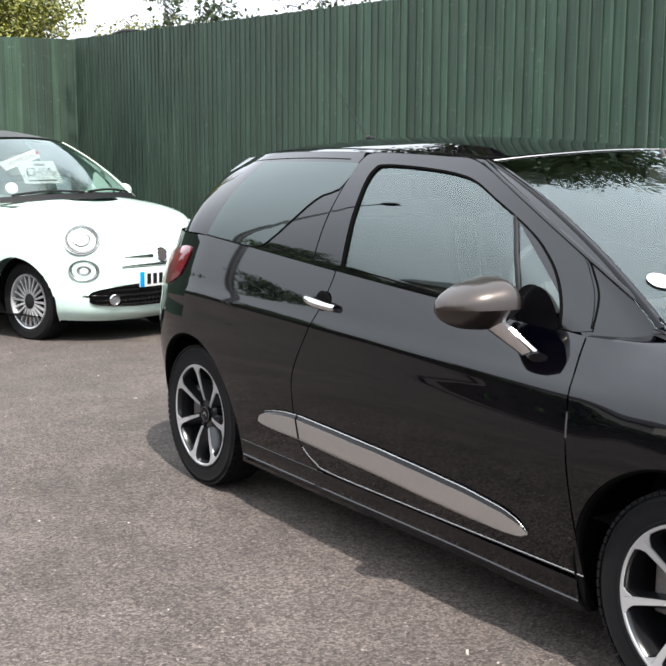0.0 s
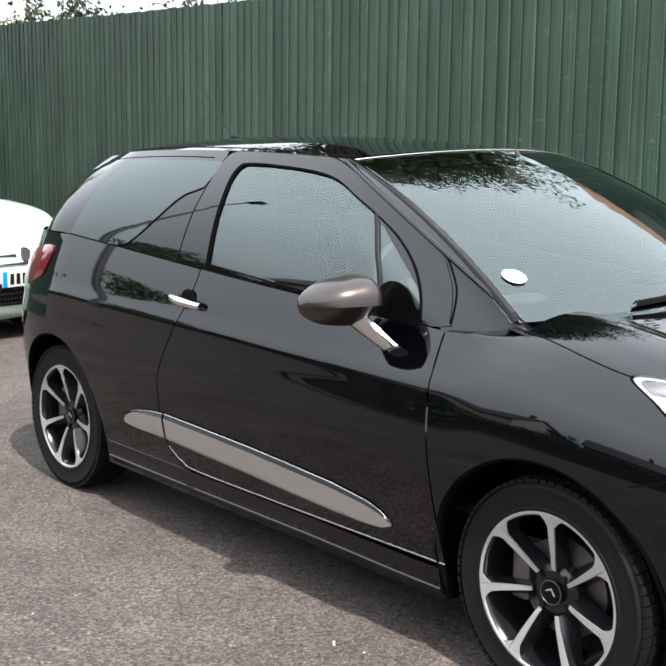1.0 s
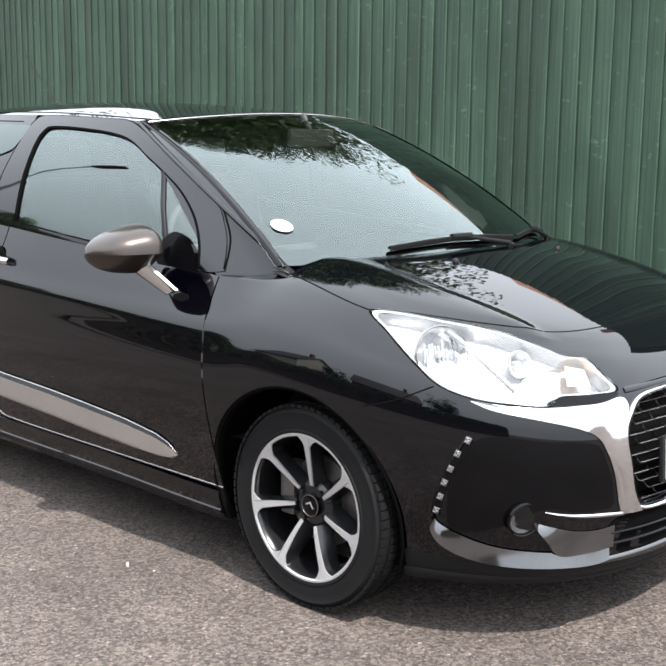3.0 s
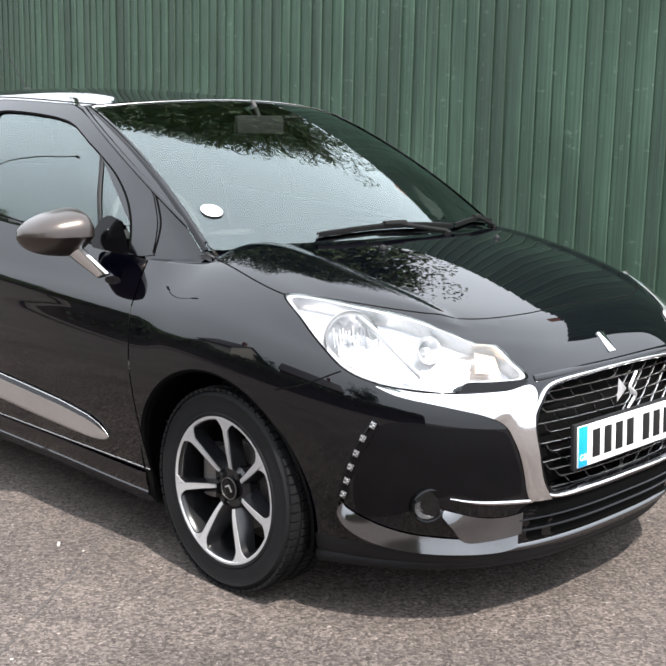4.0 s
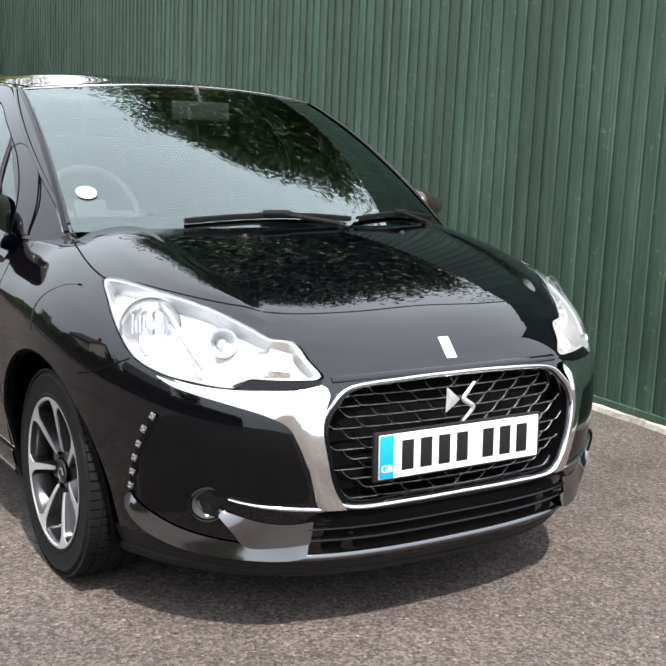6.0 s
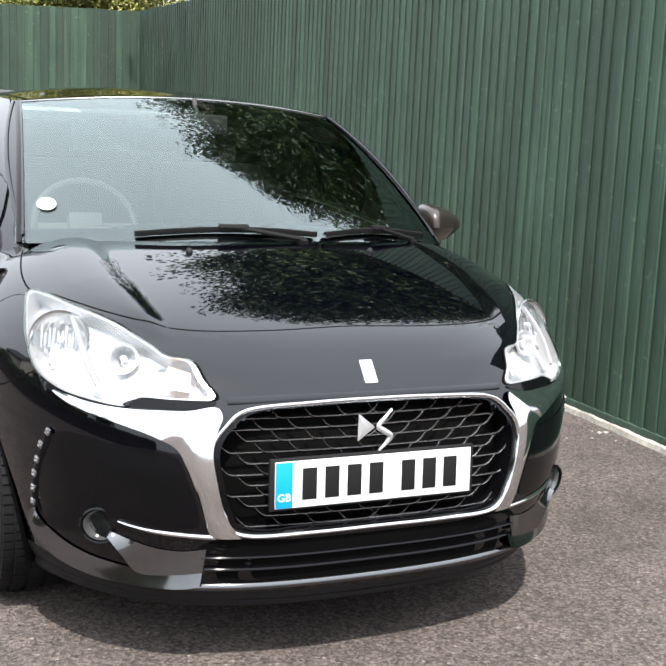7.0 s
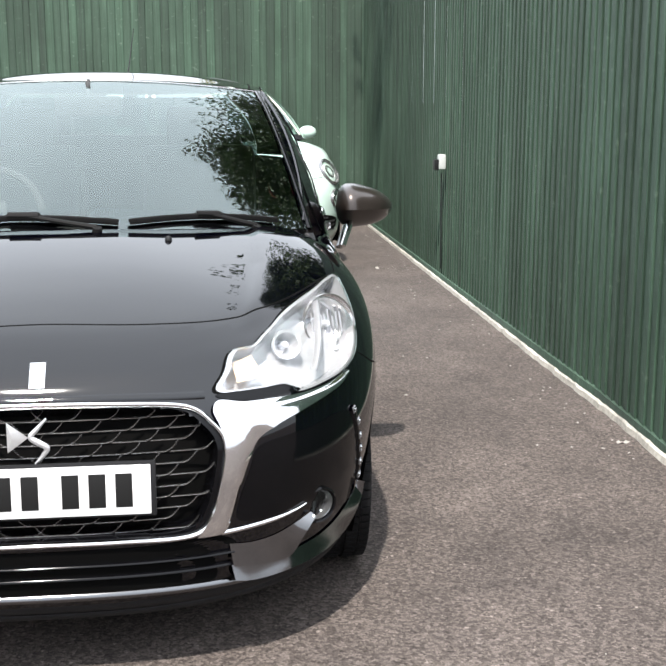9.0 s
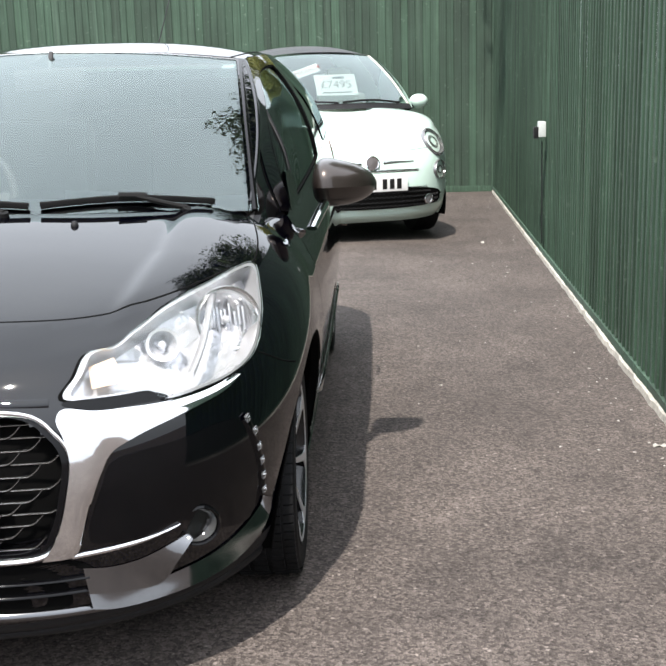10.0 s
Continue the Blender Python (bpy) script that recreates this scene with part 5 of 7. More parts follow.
    for i in range(nu + 1):
        t = i / nu
        yy = lerp(-0.098, 0.101, t)
        e = max(1e-4, 1 - abs(lerp(-1, 1, t)) ** (4.5 if t < 0.5 else 2.6)) ** 0.5
        h = 0.093 * e * (1 - 0.5 * t ** 1.2)
        dpt = 0.128 * e * lerp(1.0, 0.75, t)
        for j in range(nv):
            a = 2 * math.pi * j / nv
            ca, sa = math.cos(a), math.sin(a)
            xx = (dpt if ca > 0 else 0.045 * e) * math.copysign(abs(ca) ** 0.9, ca) - 0.045 * t
            zz = (h if sa > 0 else 0.074 * e * (1 - 0.35 * t ** 1.6)) * math.copysign(abs(sa) ** 0.75, sa)
            if sa < -1e-6 and ca > 1e-6:
                # below its crease the housing turns in towards the stalk
                u = math.atan2(-sa, ca) / (math.pi / 2)
                xx = dpt * (1 - u) - 0.045 * t
                zz = -0.074 * e * (1 - 0.35 * t ** 1.6) * (1 - (1 - u) ** 1.5)
            verts.append(Vector((xx, sgn * yy, zz - 0.004 * t)))
    for i in range(nu):
        for j in range(nv):
            faces.append((i * nv + j, i * nv + (j + 1) % nv, (i + 1) * nv + (j + 1) % nv, (i + 1) * nv + j))
    under(finish("mirror_housing", verts, faces, BRONZE, 34), mir, "bronze-grey housing")
    bm = bmesh.new()
    bmesh.ops.create_uvsphere(bm, u_segments=24, v_segments=12, radius=0.5, matrix=Matrix.Translation((-0.062, sgn * 0.0, 0)) @ Matrix.Diagonal((0.012, 0.165, 0.098, 1)))
    part("mirror_glass", bm, CHROME, mir)
    bm = bmesh.new()
    rows = []
    for i in range(8):
        f = i / 7
        q = Vector((lerp(0.015, 0.115, f), sgn * lerp(-0.055, -0.095, f), lerp(-0.050, -0.122, f)))
        hw = lerp(0.042, 0.030, f)
        rows.append([bm.verts.new(q + Vector((hw * math.cos(k) * 0.9, sgn * 0.017 * math.sin(k), hw * math.cos(k) * 0.35))) for k in steps(0, 2 * math.pi, 12)[:-1]])
    for a, b in zip(rows, rows[1:]):
        for k in range(12):
            bm.faces.new((a[k], a[(k + 1) % 12], b[(k + 1) % 12], b[k]))
    bm.faces.new(rows[-1])
    bmesh.ops.recalc_face_normals(bm, faces=bm.faces)
    part("mirror_stalk", bm, CHROME, mir, "chrome stalk")
    # gloss black patch on the window, level with the mirror
    bm = bmesh.new()
    verts_z = closed([(1.98, 0.918), (1.955, 0.985), (1.915, 1.025), (1.872, 1.034), (1.83, 1.018), (1.80, 0.975), (1.80, 0.925), (1.88, 0.920)], 36)
    fs = [bm.verts.new(house(*inverse(lambda p_, t_: house(p_, t_, sgn), (x, sgn * 0.76, z), (0.0, 0.4), (0, 0.7)), sgn)) for x, z in verts_z]
    bm.faces.new(fs)
    for vv in bm.verts:
        vv.co.y += sgn * 0.004
    on_car(part("mirror_sail", bm, GLOSS_BLACK, door), door)
    # tail lamp
    tl = [(0.885, 0.935), (0.77, 0.925), (0.649, 0.883), (0.61, 0.81), (0.623, 0.741), (0.725, 0.738), (0.80, 0.775), (0.848, 0.817)]
    on_car(patch("tail_lamp", rear, [(sgn * u, w) for u, w in tl], RED_LENS, 0.006, out_of, 60, 6, edge=0.008, dome=0.014), None, "red tail lamp")
    # roof seam
    pts = [Vector(roof(i / 40, sgn * 0.93)) + Vector((0, 0, 0.001)) for i in range(41)]
    on_car(ribbon("roof_seam", pts, [Vector((0, sgn * 0.5, 1)).normalized()] * 41, [0.008] * 41, GAP, 0.002, 3))

# screen edge, cowl, wipers, washer jets, aerial, sticker
for sgn in (-1, 1):
    pts, ways = trace(screen, [(sgn * 0.985, 0.0), (sgn * 0.985, 0.5), (sgn * 0.985, 1.0)], 30, lambda p: Vector((1, 0, 1)), -0.001)
    on_car(ribbon("screen_seal", pts, ways, [0.018] * 31, GLOSS_BLACK, 0.003, 4))
    # bead added so that a thin line of sky shines along the pillar
    pts, ways = trace(lambda p_, t_: house(p_, t_, sgn), [(0.004, 0.02), (0.002, 0.5), (0.002, 0.98)], 30, out_of, 0.0)
    on_car(ribbon("pillar_ridge", pts, [(n + Vector((0.6, 0, 0.5))).normalized() for n in ways], [0.016] * 31, BLACK_PAINT, 0.007, 8))
pts, ways = trace(screen, [(-1, 0.992), (-0.5, 0.992), (0, 0.992), (0.5, 0.992), (1, 0.992)], 40, lambda p: Vector((1, 0, 1)), -0.001)
on_car(ribbon("screen_seal", pts, ways, [0.007] * 41, SATIN, 0.002, 4))
v, f = sheet(lambda a, t: (lambda s: (s[0] + 0.05 * t, s[1], s[2] - 0.012 - 0.010 * t))(screen(a, -0.02)), steps(-1, 1, 30), steps(-0.6, 1, 4))
on_car(finish("cowl", v, f, BLACK_PLASTIC), None, "black plastic cowl")
v, f = sheet(lambda a, t: (lambda s: (s[0] - 0.003, s[1], s[2] - 0.006))(screen(a, t)), steps(-0.99, 0.99, 40), steps(0.0, 0.075, 4))
on_car(finish("screen_band", v, f, GLOSS_BLACK), None, "black printed band")
WIPER = plain("wiper_black", (0.003, 0.003, 0.003), 0.7)
WIPER.node_tree.nodes["Principled BSDF"].inputs["Specular IOR Level"].default_value = 0.2
for a0, a1, piv in ((-0.56, 0.20, 0.12), (0.24, 0.84, 0.74)):
    bm = bmesh.new()
    def on_screen(a, t, h):
        p, n = oriented(screen, a, t, lambda p: Vector((1, 0, 1)))
        return p + n * h
    run = [on_screen(lerp(a0, a1, i / 20), 0.030 + 0.022 * math.sin(math.pi * i / 20), 0.004) for i in range(21)]
    w = on_car(ribbon("wiper", run, [Vector((0.45, 0, 0.9))] * 21, [0.014] * 21, WIPER, 0.016, 5), None, "black wiper")
    rod(bm, on_screen(piv, 0.004, 0.012), on_screen(lerp(a0, a1, 0.5), 0.054, 0.019), 0.008, 0.006, 8)
    rod(bm, on_screen(lerp(a0, a1, 0.44), 0.054, 0.017), on_screen(lerp(a0, a1, 0.60), 0.052, 0.017), 0.010, 0.010, 8)
    rod(bm, on_screen(piv, -0.004, 0.0), on_screen(piv, 0.0, 0.016), 0.014, 0.012, 12)
    ob = part("wiper_arm", bm, WIPER, w)
for y in (-0.275, 0.275):
    c, w_ = inverse(front, (2.583, y, 0.965), (-1.2, 1.2), (0.75, 0.98))
    p, n = facing(c, w_)
    bm = bmesh.new()
    bmesh.ops.create_uvsphere(bm, u_segments=12, v_segments=8, radius=0.5, matrix=Matrix.Translation(p) @ Matrix.Diagonal((0.022, 0.02, 0.026, 1)))
    ob = part("washer_jet", bm, BLACK_PLASTIC, hatch)
    ob.location = -OFF
bm = bmesh.new()
bmesh.ops.create_uvsphere(bm, u_segments=16, v_segments=8, radius=0.5, matrix=Matrix.Translation((0.02, 0.04, 1.448)) @ Matrix.Diagonal((0.055, 0.03, 0.026, 1)))
rod(bm, (0.0, 0.04, 1.455), (-0.275, 0.06, 1.685), 0.003, 0.0018, 8)
ob = part("aerial", bm, BLACK_PLASTIC, hatch, "thin dark roof aerial")
ob.location = -OFF
STICKER = plain("white_sticker", (0.50, 0.52, 0.53), 0.5, speckle=0.03, scale=50)
on_car(patch("windscreen_sticker", screen, [(-0.877 + 0.038 * math.cos(a), 0.192 + 0.034 * math.sin(a)) for a in steps(0, 2 * math.pi, 24)[:-1]], STICKER, 0.0015, lambda p: Vector((1, 0, 1)), 48, 3), None, "white round windscreen sticker")

# ---------------------------------------------------------------- black hatchback: cabin
v, f = sheet(lambda y, t: (lerp(2.40, 1.62, t) + 0.06 * (1 - (y / 0.7) ** 2) * (1 - t), y, 0.905 + 0.05 * math.sin(math.pi * min(t * 1.25, 1)) - 0.22 * max(0.0, t - 0.72) / 0.28 + 0.03 * math.exp(-((y + 0.36) / 0.2) ** 2) * math.sin(math.pi * t)), steps(-0.68, 0.68, 28), steps(0, 1, 16))
on_car(finish("dashboard", v, f, CABIN), None, "dark grey dashboard")
v, f = sheet(lambda x, y: (x, y, 0.42), steps(-0.4, 2.2, 6), steps(-0.74, 0.74, 4))
on_car(finish("cabin_floor", v, f, CABIN), None, "dark carpet")
wheel_bm = bmesh.new()
rows = []
for i in range(40):
    a = 2 * math.pi * i / 40
    rows.append([wheel_bm.verts.new(((0.0 + 0.014 * math.sin(b)), (0.178 + 0.014 * math.cos(b)) * math.cos(a), (0.178 + 0.014 * math.cos(b)) * math.sin(a))) for b in steps(0, 2 * math.pi, 8)[:-1]])
for i in range(40):
    for k in range(8):
        wheel_bm.faces.new((rows[i][k], rows[(i + 1) % 40][k], rows[(i + 1) % 40][(k + 1) % 8], rows[i][(k + 1) % 8]))
box(wheel_bm, (0.02, 0.33, 0.035), (0, 0, 0), None, 0.006)
box(wheel_bm, (0.02, 0.04, 0.17), (0, 0, -0.09), None, 0.006)
box(wheel_bm, (0.05, 0.12, 0.11), (0, 0, 0), None, 0.015)
ob = part("steering_wheel", wheel_bm, CABIN, hatch, "dark steering wheel")
ob.matrix_basis = Matrix.Translation(Vector((1.58, -0.36, 0.93)) - OFF) @ Matrix.Rotation(radians(-24), 4, "Y")


def seat(at, wide, name="seat"):
    s = on_car(anchor(name, at), None, "dark cloth seat")
    def pad(nm, size, pos, ry, bev):
        bm = bmesh.new()
        box(bm, size, (0, 0, 0), None, bev)
        o = part(nm, bm, CABIN, s)
        o.matrix_basis = Matrix.Translation(pos) @ Matrix.Rotation(radians(ry), 4, "Y")
    pad("cushion", (0.50, wide, 0.16), (0.05, 0, 0.12), -6, 0.05)
    pad("backrest", (0.14, wide - 0.02, 0.62), (-0.27, 0, 0.42), -14, 0.05)
    return s, pad


for sgn in (-1, 1):
    s, pad = seat((1.02, sgn * 0.36, 0.42), 0.50)
    pad("headrest", (0.09, 0.26, 0.17), (-0.38, 0, 0.80), -14, 0.035)
s, pad = seat((0.22, 0, 0.44), 1.18, "rear_seat")
for y in (-0.36, 0.36):
    pad("headrest", (0.08, 0.24, 0.13), (-0.36, y, 0.76), -14, 0.03)
bm = bmesh.new()
box(bm, (0.02, 0.22, 0.065), (1.70, 0.0, 1.315), None, 0.008)
rod(bm, (1.70, 0, 1.34), (1.66, 0, 1.40), 0.008, 0.008, 8)
ob = part("rear_view_mirror", bm, CABIN, hatch)
ob.location = -OFF


# ---------------------------------------------------------------- small pale city car behind
GREY_UNIT = plain("grey_lamp_unit", (0.22, 0.22, 0.23), 0.22, 0.6, speckle=0.2, scale=80)
MINT = plain("mint_paint", (0.52, 0.66, 0.60), 0.35, 0.0, 0.9, 0.03, 300)
SOFT_TOP = plain("dark_roof", (0.012, 0.013, 0.013), 0.55, speckle=0.25, scale=200, bump=0.2)
CREAM = plain("cream_trim", (0.50, 0.50, 0.43), 0.6, speckle=0.1, scale=60)
CARD = plain("paper_card", (0.34, 0.37, 0.36), 0.6, speckle=0.05, scale=40)
GREY_INK = plain("faded_ink", (0.025, 0.028, 0.028), 0.6)
RED_INK = plain("red_ink", (0.16, 0.015, 0.015), 0.6)
CITY_SIDE = [(0.92, 0.19), (0.95, 0.27), (0.97, 0.35), (0.99, 0.46), (1.0, 0.58), (1.0, 0.68), (0.98, 0.78), (0.93, 0.868), (0.84, 0.943), (0.45, 0.998), (0.0, 1.014)]
CITY_NOSE = [(0.90, 0.18), (0.975, 0.23), (1.0, 0.32), (0.995, 0.44), (0.985, 0.53), (0.965, 0.61), (0.925, 0.69), (0.865, 0.77), (0.76, 0.862), (0.42, 0.966), (0.0, 1.014)]
CITY_X, CITY_A, CITY_W = -0.28, 0.98, 0.80
city = tagged(new("city_car"), "pale mint city car with dark roof and a price card", "car")
city.empty_display_size = 0.1
city.matrix_basis = Matrix.Translation((-4.745, 0.815, ground_z(-4.9) - 0.008)) @ Matrix.Rotation(radians(16.9), 4, "Z") @ Matrix.Rotation(radians(0.8), 4, "Y") @ Matrix.Scale(1.10, 4)


def city_front(c, v):
    k = abs(c)
    sgn = 1 if c >= 0 else -1
    s0, z0 = spline(CITY_SIDE, v)
    if k <= 1:
        al = (1 - k) * math.pi / 2
        s1, z1 = spline(CITY_NOSE, v)
        w = math.sin(al) ** 2
        s, z = lerp(s0, s1, w), lerp(z0, z1, w)
        r = polar(al, CITY_A, CITY_W, 2.4, 3.3) * s
        return (CITY_X + r * math.sin(al), sgn * r * math.cos(al), z)
    return (CITY_X - (k - 1), sgn * CITY_W * s0, z0)


def city_out(p):
    return Vector((max(p.x + 0.28, 0) * 1.2, p.y, (p.z - 0.55) * 0.9))


def city_cut(cx, rad):
    """The pale shell with its front wheel openings."""
    us, ws = steps(-3.0, -1.5, 20) + steps(-1.46, 1.46, 150) + steps(1.5, 3.0, 20), steps(0, 0.925, 76)
    verts, faces = sheet(city_front, us, ws)
    keep = []
    m = len(ws)
    deep = [math.hypot(p.x - cx, p.z - 0.29) - rad if abs(p.y) > 0.45 else 1 for p in verts]
    for n, p in enumerate(verts):
        if -0.03 < deep[n] < 0 and abs(p.y) > 0.45:
            d = Vector((p.x - cx, 0, p.z - 0.29)).normalized()
            verts[n] = Vector((cx + d.x * rad, p.y, 0.29 + d.z * rad))
            deep[n] = 0.0
    faces = [q for q in faces if all(deep[k] >= 0 for k in q)]
    return verts, faces


def on_city(ob, label="", parent=None):
    return under(ob, parent or city, label)


on_city(finish("body", *city_cut(0.0, 0.325), MINT, 40), "pale mint bodywork")
for sgn in (-1, 1):
    bm = lathe([(0.325, -0.02), (0.332, 0.0), (0.325, 0.012), (0.318, 0.0), (0.33, -0.26)], 64)
    bmesh.ops.delete(bm, geom=[v_ for v_ in bm.verts if v_.co.z < -0.13], context="VERTS")
    ob = part("wheel_arch", bm, GAP, city)
    ob.matrix_basis = Matrix.Translation((0, sgn * 0.700, 0.29)) @ (Matrix.Identity(4) if sgn > 0 else Matrix.Rotation(math.pi, 4, "Z"))


def city_screen(a, t):
    k = 1 - a * a
    foot = Vector((-0.36 + 0.24 * k, 0.665 * a, 0.985 + 0.028 * k))
    head = Vector((-1.06 + 0.12 * k, 0.515 * a, 1.410 + 0.035 * k))
    q = foot.lerp(head, t)
    b = 0.04 * 4 * t * (1 - t)
    return (q.x + 0.5 * b, q.y, q.z + 0.8 * b)


def city_house(p, t, sgn):
    foot = Vector((lerp(-0.36, -2.7, p), 0.665 + 0.08 * smooth01(p / 0.15) - 0.05 * p, 0.985))
    head = Vector((lerp(-1.06, -2.45, p), 0.515 + 0.02 * math.sin(math.pi * p), 1.410 + 0.02 * math.sin(math.pi * p)))
    q = foot.lerp(head, t)
    b = 0.045 * 4 * t * (1 - t)
    return (q.x, sgn * (q.y + b), q.z + b * 0.3)


def upward(p):
    return Vector((1, 0, 1))


SQUARE = [(-1, 0), (-0.5, 0), (0, 0), (0.5, 0), (1, 0), (1, 0.5), (1, 1), (0.5, 1), (0, 1), (-0.5, 1), (-1, 1), (-1, 0.5)]
ob = on_city(patch("windscreen", city_screen, SQUARE, GLASS, -0.003, upward, 96, 8, curve=False), "clear windscreen")
ob.visible_shadow = False
v, f = sheet(lambda p, a: (lerp(-1.06, -2.45, p) + 0.12 * (1 - a * a) * (1 - p), (0.515 + 0.02 * math.sin(math.pi * p)) * a, 1.410 + 0.02 * math.sin(math.pi * p) + (0.035 + 0.045 * math.sin(math.pi * min(1, p * 1.4 + 0.05))) * (1 - abs(a) ** 2.3)), steps(0, 1, 20), steps(-1, 1, 20))
on_city(finish("roof", v, f, SOFT_TOP, 60), "dark roof")
for sgn in (-1, 1):
    fn = (lambda p, t, g=sgn: city_house(p, t, g))
    v, f = sheet(fn, steps(-0.004, 0.045, 4), steps(0, 1, 20))
    on_city(finish("windscreen_pillar", v, f, MINT, 60), "mint windscreen pillar")
    pts, ways = trace(city_screen, [(sgn * 0.97, 0.0), (sgn * 0.97, 0.5), (sgn * 0.97, 1.0)], 24, upward, -0.002)
    on_city(ribbon("pillar_trim", pts, ways, [0.03] * 25, CREAM, 0.004))
    ob = on_city(patch("side_window", fn, [(0.07, 0.03), (0.25, 0.03), (0.45, 0.03), (0.45, 0.9), (0.25, 0.9), (0.10, 0.9), (0.05, 0.5)], DARK_GLASS, 0.001, city_out, 60, 5), "dark side window")
    v, f = sheet(fn, steps(0.45, 1, 12), steps(0, 1, 12))
    on_city(finish("rear_pillar", v, f, MINT, 60))
v, f = sheet(lambda y, t: (lerp(-0.16, -0.75, t), y, 0.96 - 0.10 * t * t), steps(-0.66, 0.66, 10), steps(0, 1, 6))
on_city(finish("dashboard", v, f, CABIN), "dark dashboard")
v, f = sheet(lambda y, t: (-2.6, y, lerp(0.5, 1.4, t)), steps(-0.7, 0.7, 4), steps(0, 1, 4))
on_city(finish("cabin_rear", v, f, CABIN))
for sgn in (-1, 1):
    s = under(anchor("seat", (-1.35, sgn * 0.33, 0.45)), city)
    bm = bmesh.new()
    box(bm, (0.13, 0.46, 0.58), (0, 0, 0.35), Matrix.Rotation(radians(-12), 3, "Y"), 0.05)
    part("backrest", bm, CREAM, s)
    bm = bmesh.new()
    box(bm, (0.09, 0.24, 0.20), (-0.10, 0, 0.76), Matrix.Rotation(radians(-12), 3, "Y"), 0.06)
    part("headrest", bm, CREAM, s)
    # lamps: upper round headlight, lower daytime lamp
    for nm, at, rx, rz, lab in (("headlight", (0.43, 0.535, 0.735), 0.112, 0.104, "round headlight in a chrome ring"), ("daytime_lamp", (0.52, 0.600, 0.548), 0.094, 0.066, "round daytime lamp in a chrome ring")):
        c, w = inverse(city_front, (at[0], sgn * at[1], at[2]), (sgn * 0.2, sgn * 1.0), (0.2, 0.9))
        p, n = oriented(city_front, c, w, city_out)
        hl = under(anchor(nm, p), city, lab)
        m = n.to_track_quat("Y", "Z").to_matrix().to_4x4() @ Matrix.Diagonal((rx / 0.1, 1, rz / 0.1, 1))
        for pn, prof, mat in (("lamp_ring", [(0.108, -0.03), (0.108, 0.004), (0.105, 0.009), (0.099, 0.007), (0.094, -0.01)], SATIN), ("lamp_seal", [(0.107, 0.002), (0.113, 0.003), (0.116, -0.02)], GREY_UNIT), ("lamp_bowl", [(0.001, -0.02), (0.045, -0.024), (0.095, -0.004)], GREY_UNIT), ("lamp_unit", [(0.030, -0.02), (0.032, 0.002), (0.046, 0.004), (0.056, -0.004), (0.058, -0.022)], SATIN), ("lamp_lens", [(0.0005, 0.030), (0.04, 0.026), (0.075, 0.016), (0.092, 0.006)], LENS)):
            ob = part(pn, lathe(prof, 40), mat, hl)
            ob.matrix_basis = m
            if pn == "lamp_lens":
                ob.visible_shadow = False
    # chrome whiskers
    for zz, y0, y1 in ((0.628, 0.085, 0.33), (0.565, 0.0, 0.36), (0.375, 0.47, 0.66)):
        pts, ways = [], []
        for i in range(17):
            y = sgn * lerp(y0, y1, i / 16)
            c, w = inverse(city_front, (0.66 - 0.25 * y * y, y, zz), (sgn * -0.02, sgn * 0.8), (0.15, 0.75))
            p, n = oriented(city_front, c, w, city_out)
            pts.append(p)
            ways.append(n)
        wd = [0.026 * (1 - 0.75 * i / 16) + 0.004 for i in range(17)]
        if y0 > 0.4:
            wd = [0.022] * 10 + [0.022 * (16 - i) / 7 for i in range(10, 17)]
        on_city(ribbon("chrome_trim", pts, ways, wd, CHROME, 0.010, 6), "chrome whisker trim")
        # black strip under each whisker, drawn as its shade
        on_city(ribbon("trim_shadow", [p - Vector((0, 0, 0.012)) for p in pts], ways, [x * 0.8 for x in wd], GAP, 0.004, 4))
    # mirror
    mir = under(anchor("door_mirror", (-0.70, sgn * 0.84, 1.02)), city, "mint door mirror")
    bm = bmesh.new()
    bmesh.ops.create_uvsphere(bm, u_segments=20, v_segments=12, radius=0.5, matrix=Matrix.Diagonal((0.12, 0.17, 0.12, 1)))
    part("mirror_housing", bm, MINT, mir)
    bm = bmesh.new()
    rod(bm, (0, -sgn * 0.06, -0.04), (0.02, -sgn * 0.15, -0.07), 0.025, 0.03, 10)
    part("mirror_foot", bm, GLOSS_BLACK, mir)
    # wheel with fine spokes
    wh = under(anchor("wheel", (0, sgn * 0.598, 0.29)), city, "black tyre on a many-spoked silver wheel")
    face = Matrix.Identity(4) if sgn < 0 else Matrix.Rotation(math.pi, 4, "Z")
    for pn, prof, mat in (("tyre", [(0.195, -0.075), (0.215, -0.092), (0.262, -0.094), (0.284, -0.078), (0.290, -0.045), (0.290, 0.06), (0.275, 0.09), (0.195, 0.075)], RUBBER), ("rim", [(0.199, -0.080), (0.196, -0.090), (0.186, -0.086), (0.176, -0.06), (0.172, 0.05)], ALLOY), ("wheel_back", [(0.001, -0.02), (0.175, -0.02)], GAP), ("hub_cap", [(0.001, -0.082), (0.04, -0.080), (0.058, -0.070), (0.062, -0.03)], BLACK_PLASTIC)):
        ob = part(pn, lathe(prof, 56), mat, wh)
        ob.matrix_basis = face
    bm = bmesh.new()
    box(bm, (0.138, 0.020, 0.017), (0.118, -0.062, 0), None, 0.004)
    spoke = part("spoke", bm, ALLOY, wh)
    spoke.matrix_basis = face
    for k in range(1, 20):
        ob = new("spoke", spoke.data)
        ob.parent = wh
        ob.matrix_basis = face @ Matrix.Rotation(2 * math.pi * k / 20, 4, "Y")
    rw = copy_thing(wh, Matrix.Translation((-2.3, sgn * 0.70, 0.29)))
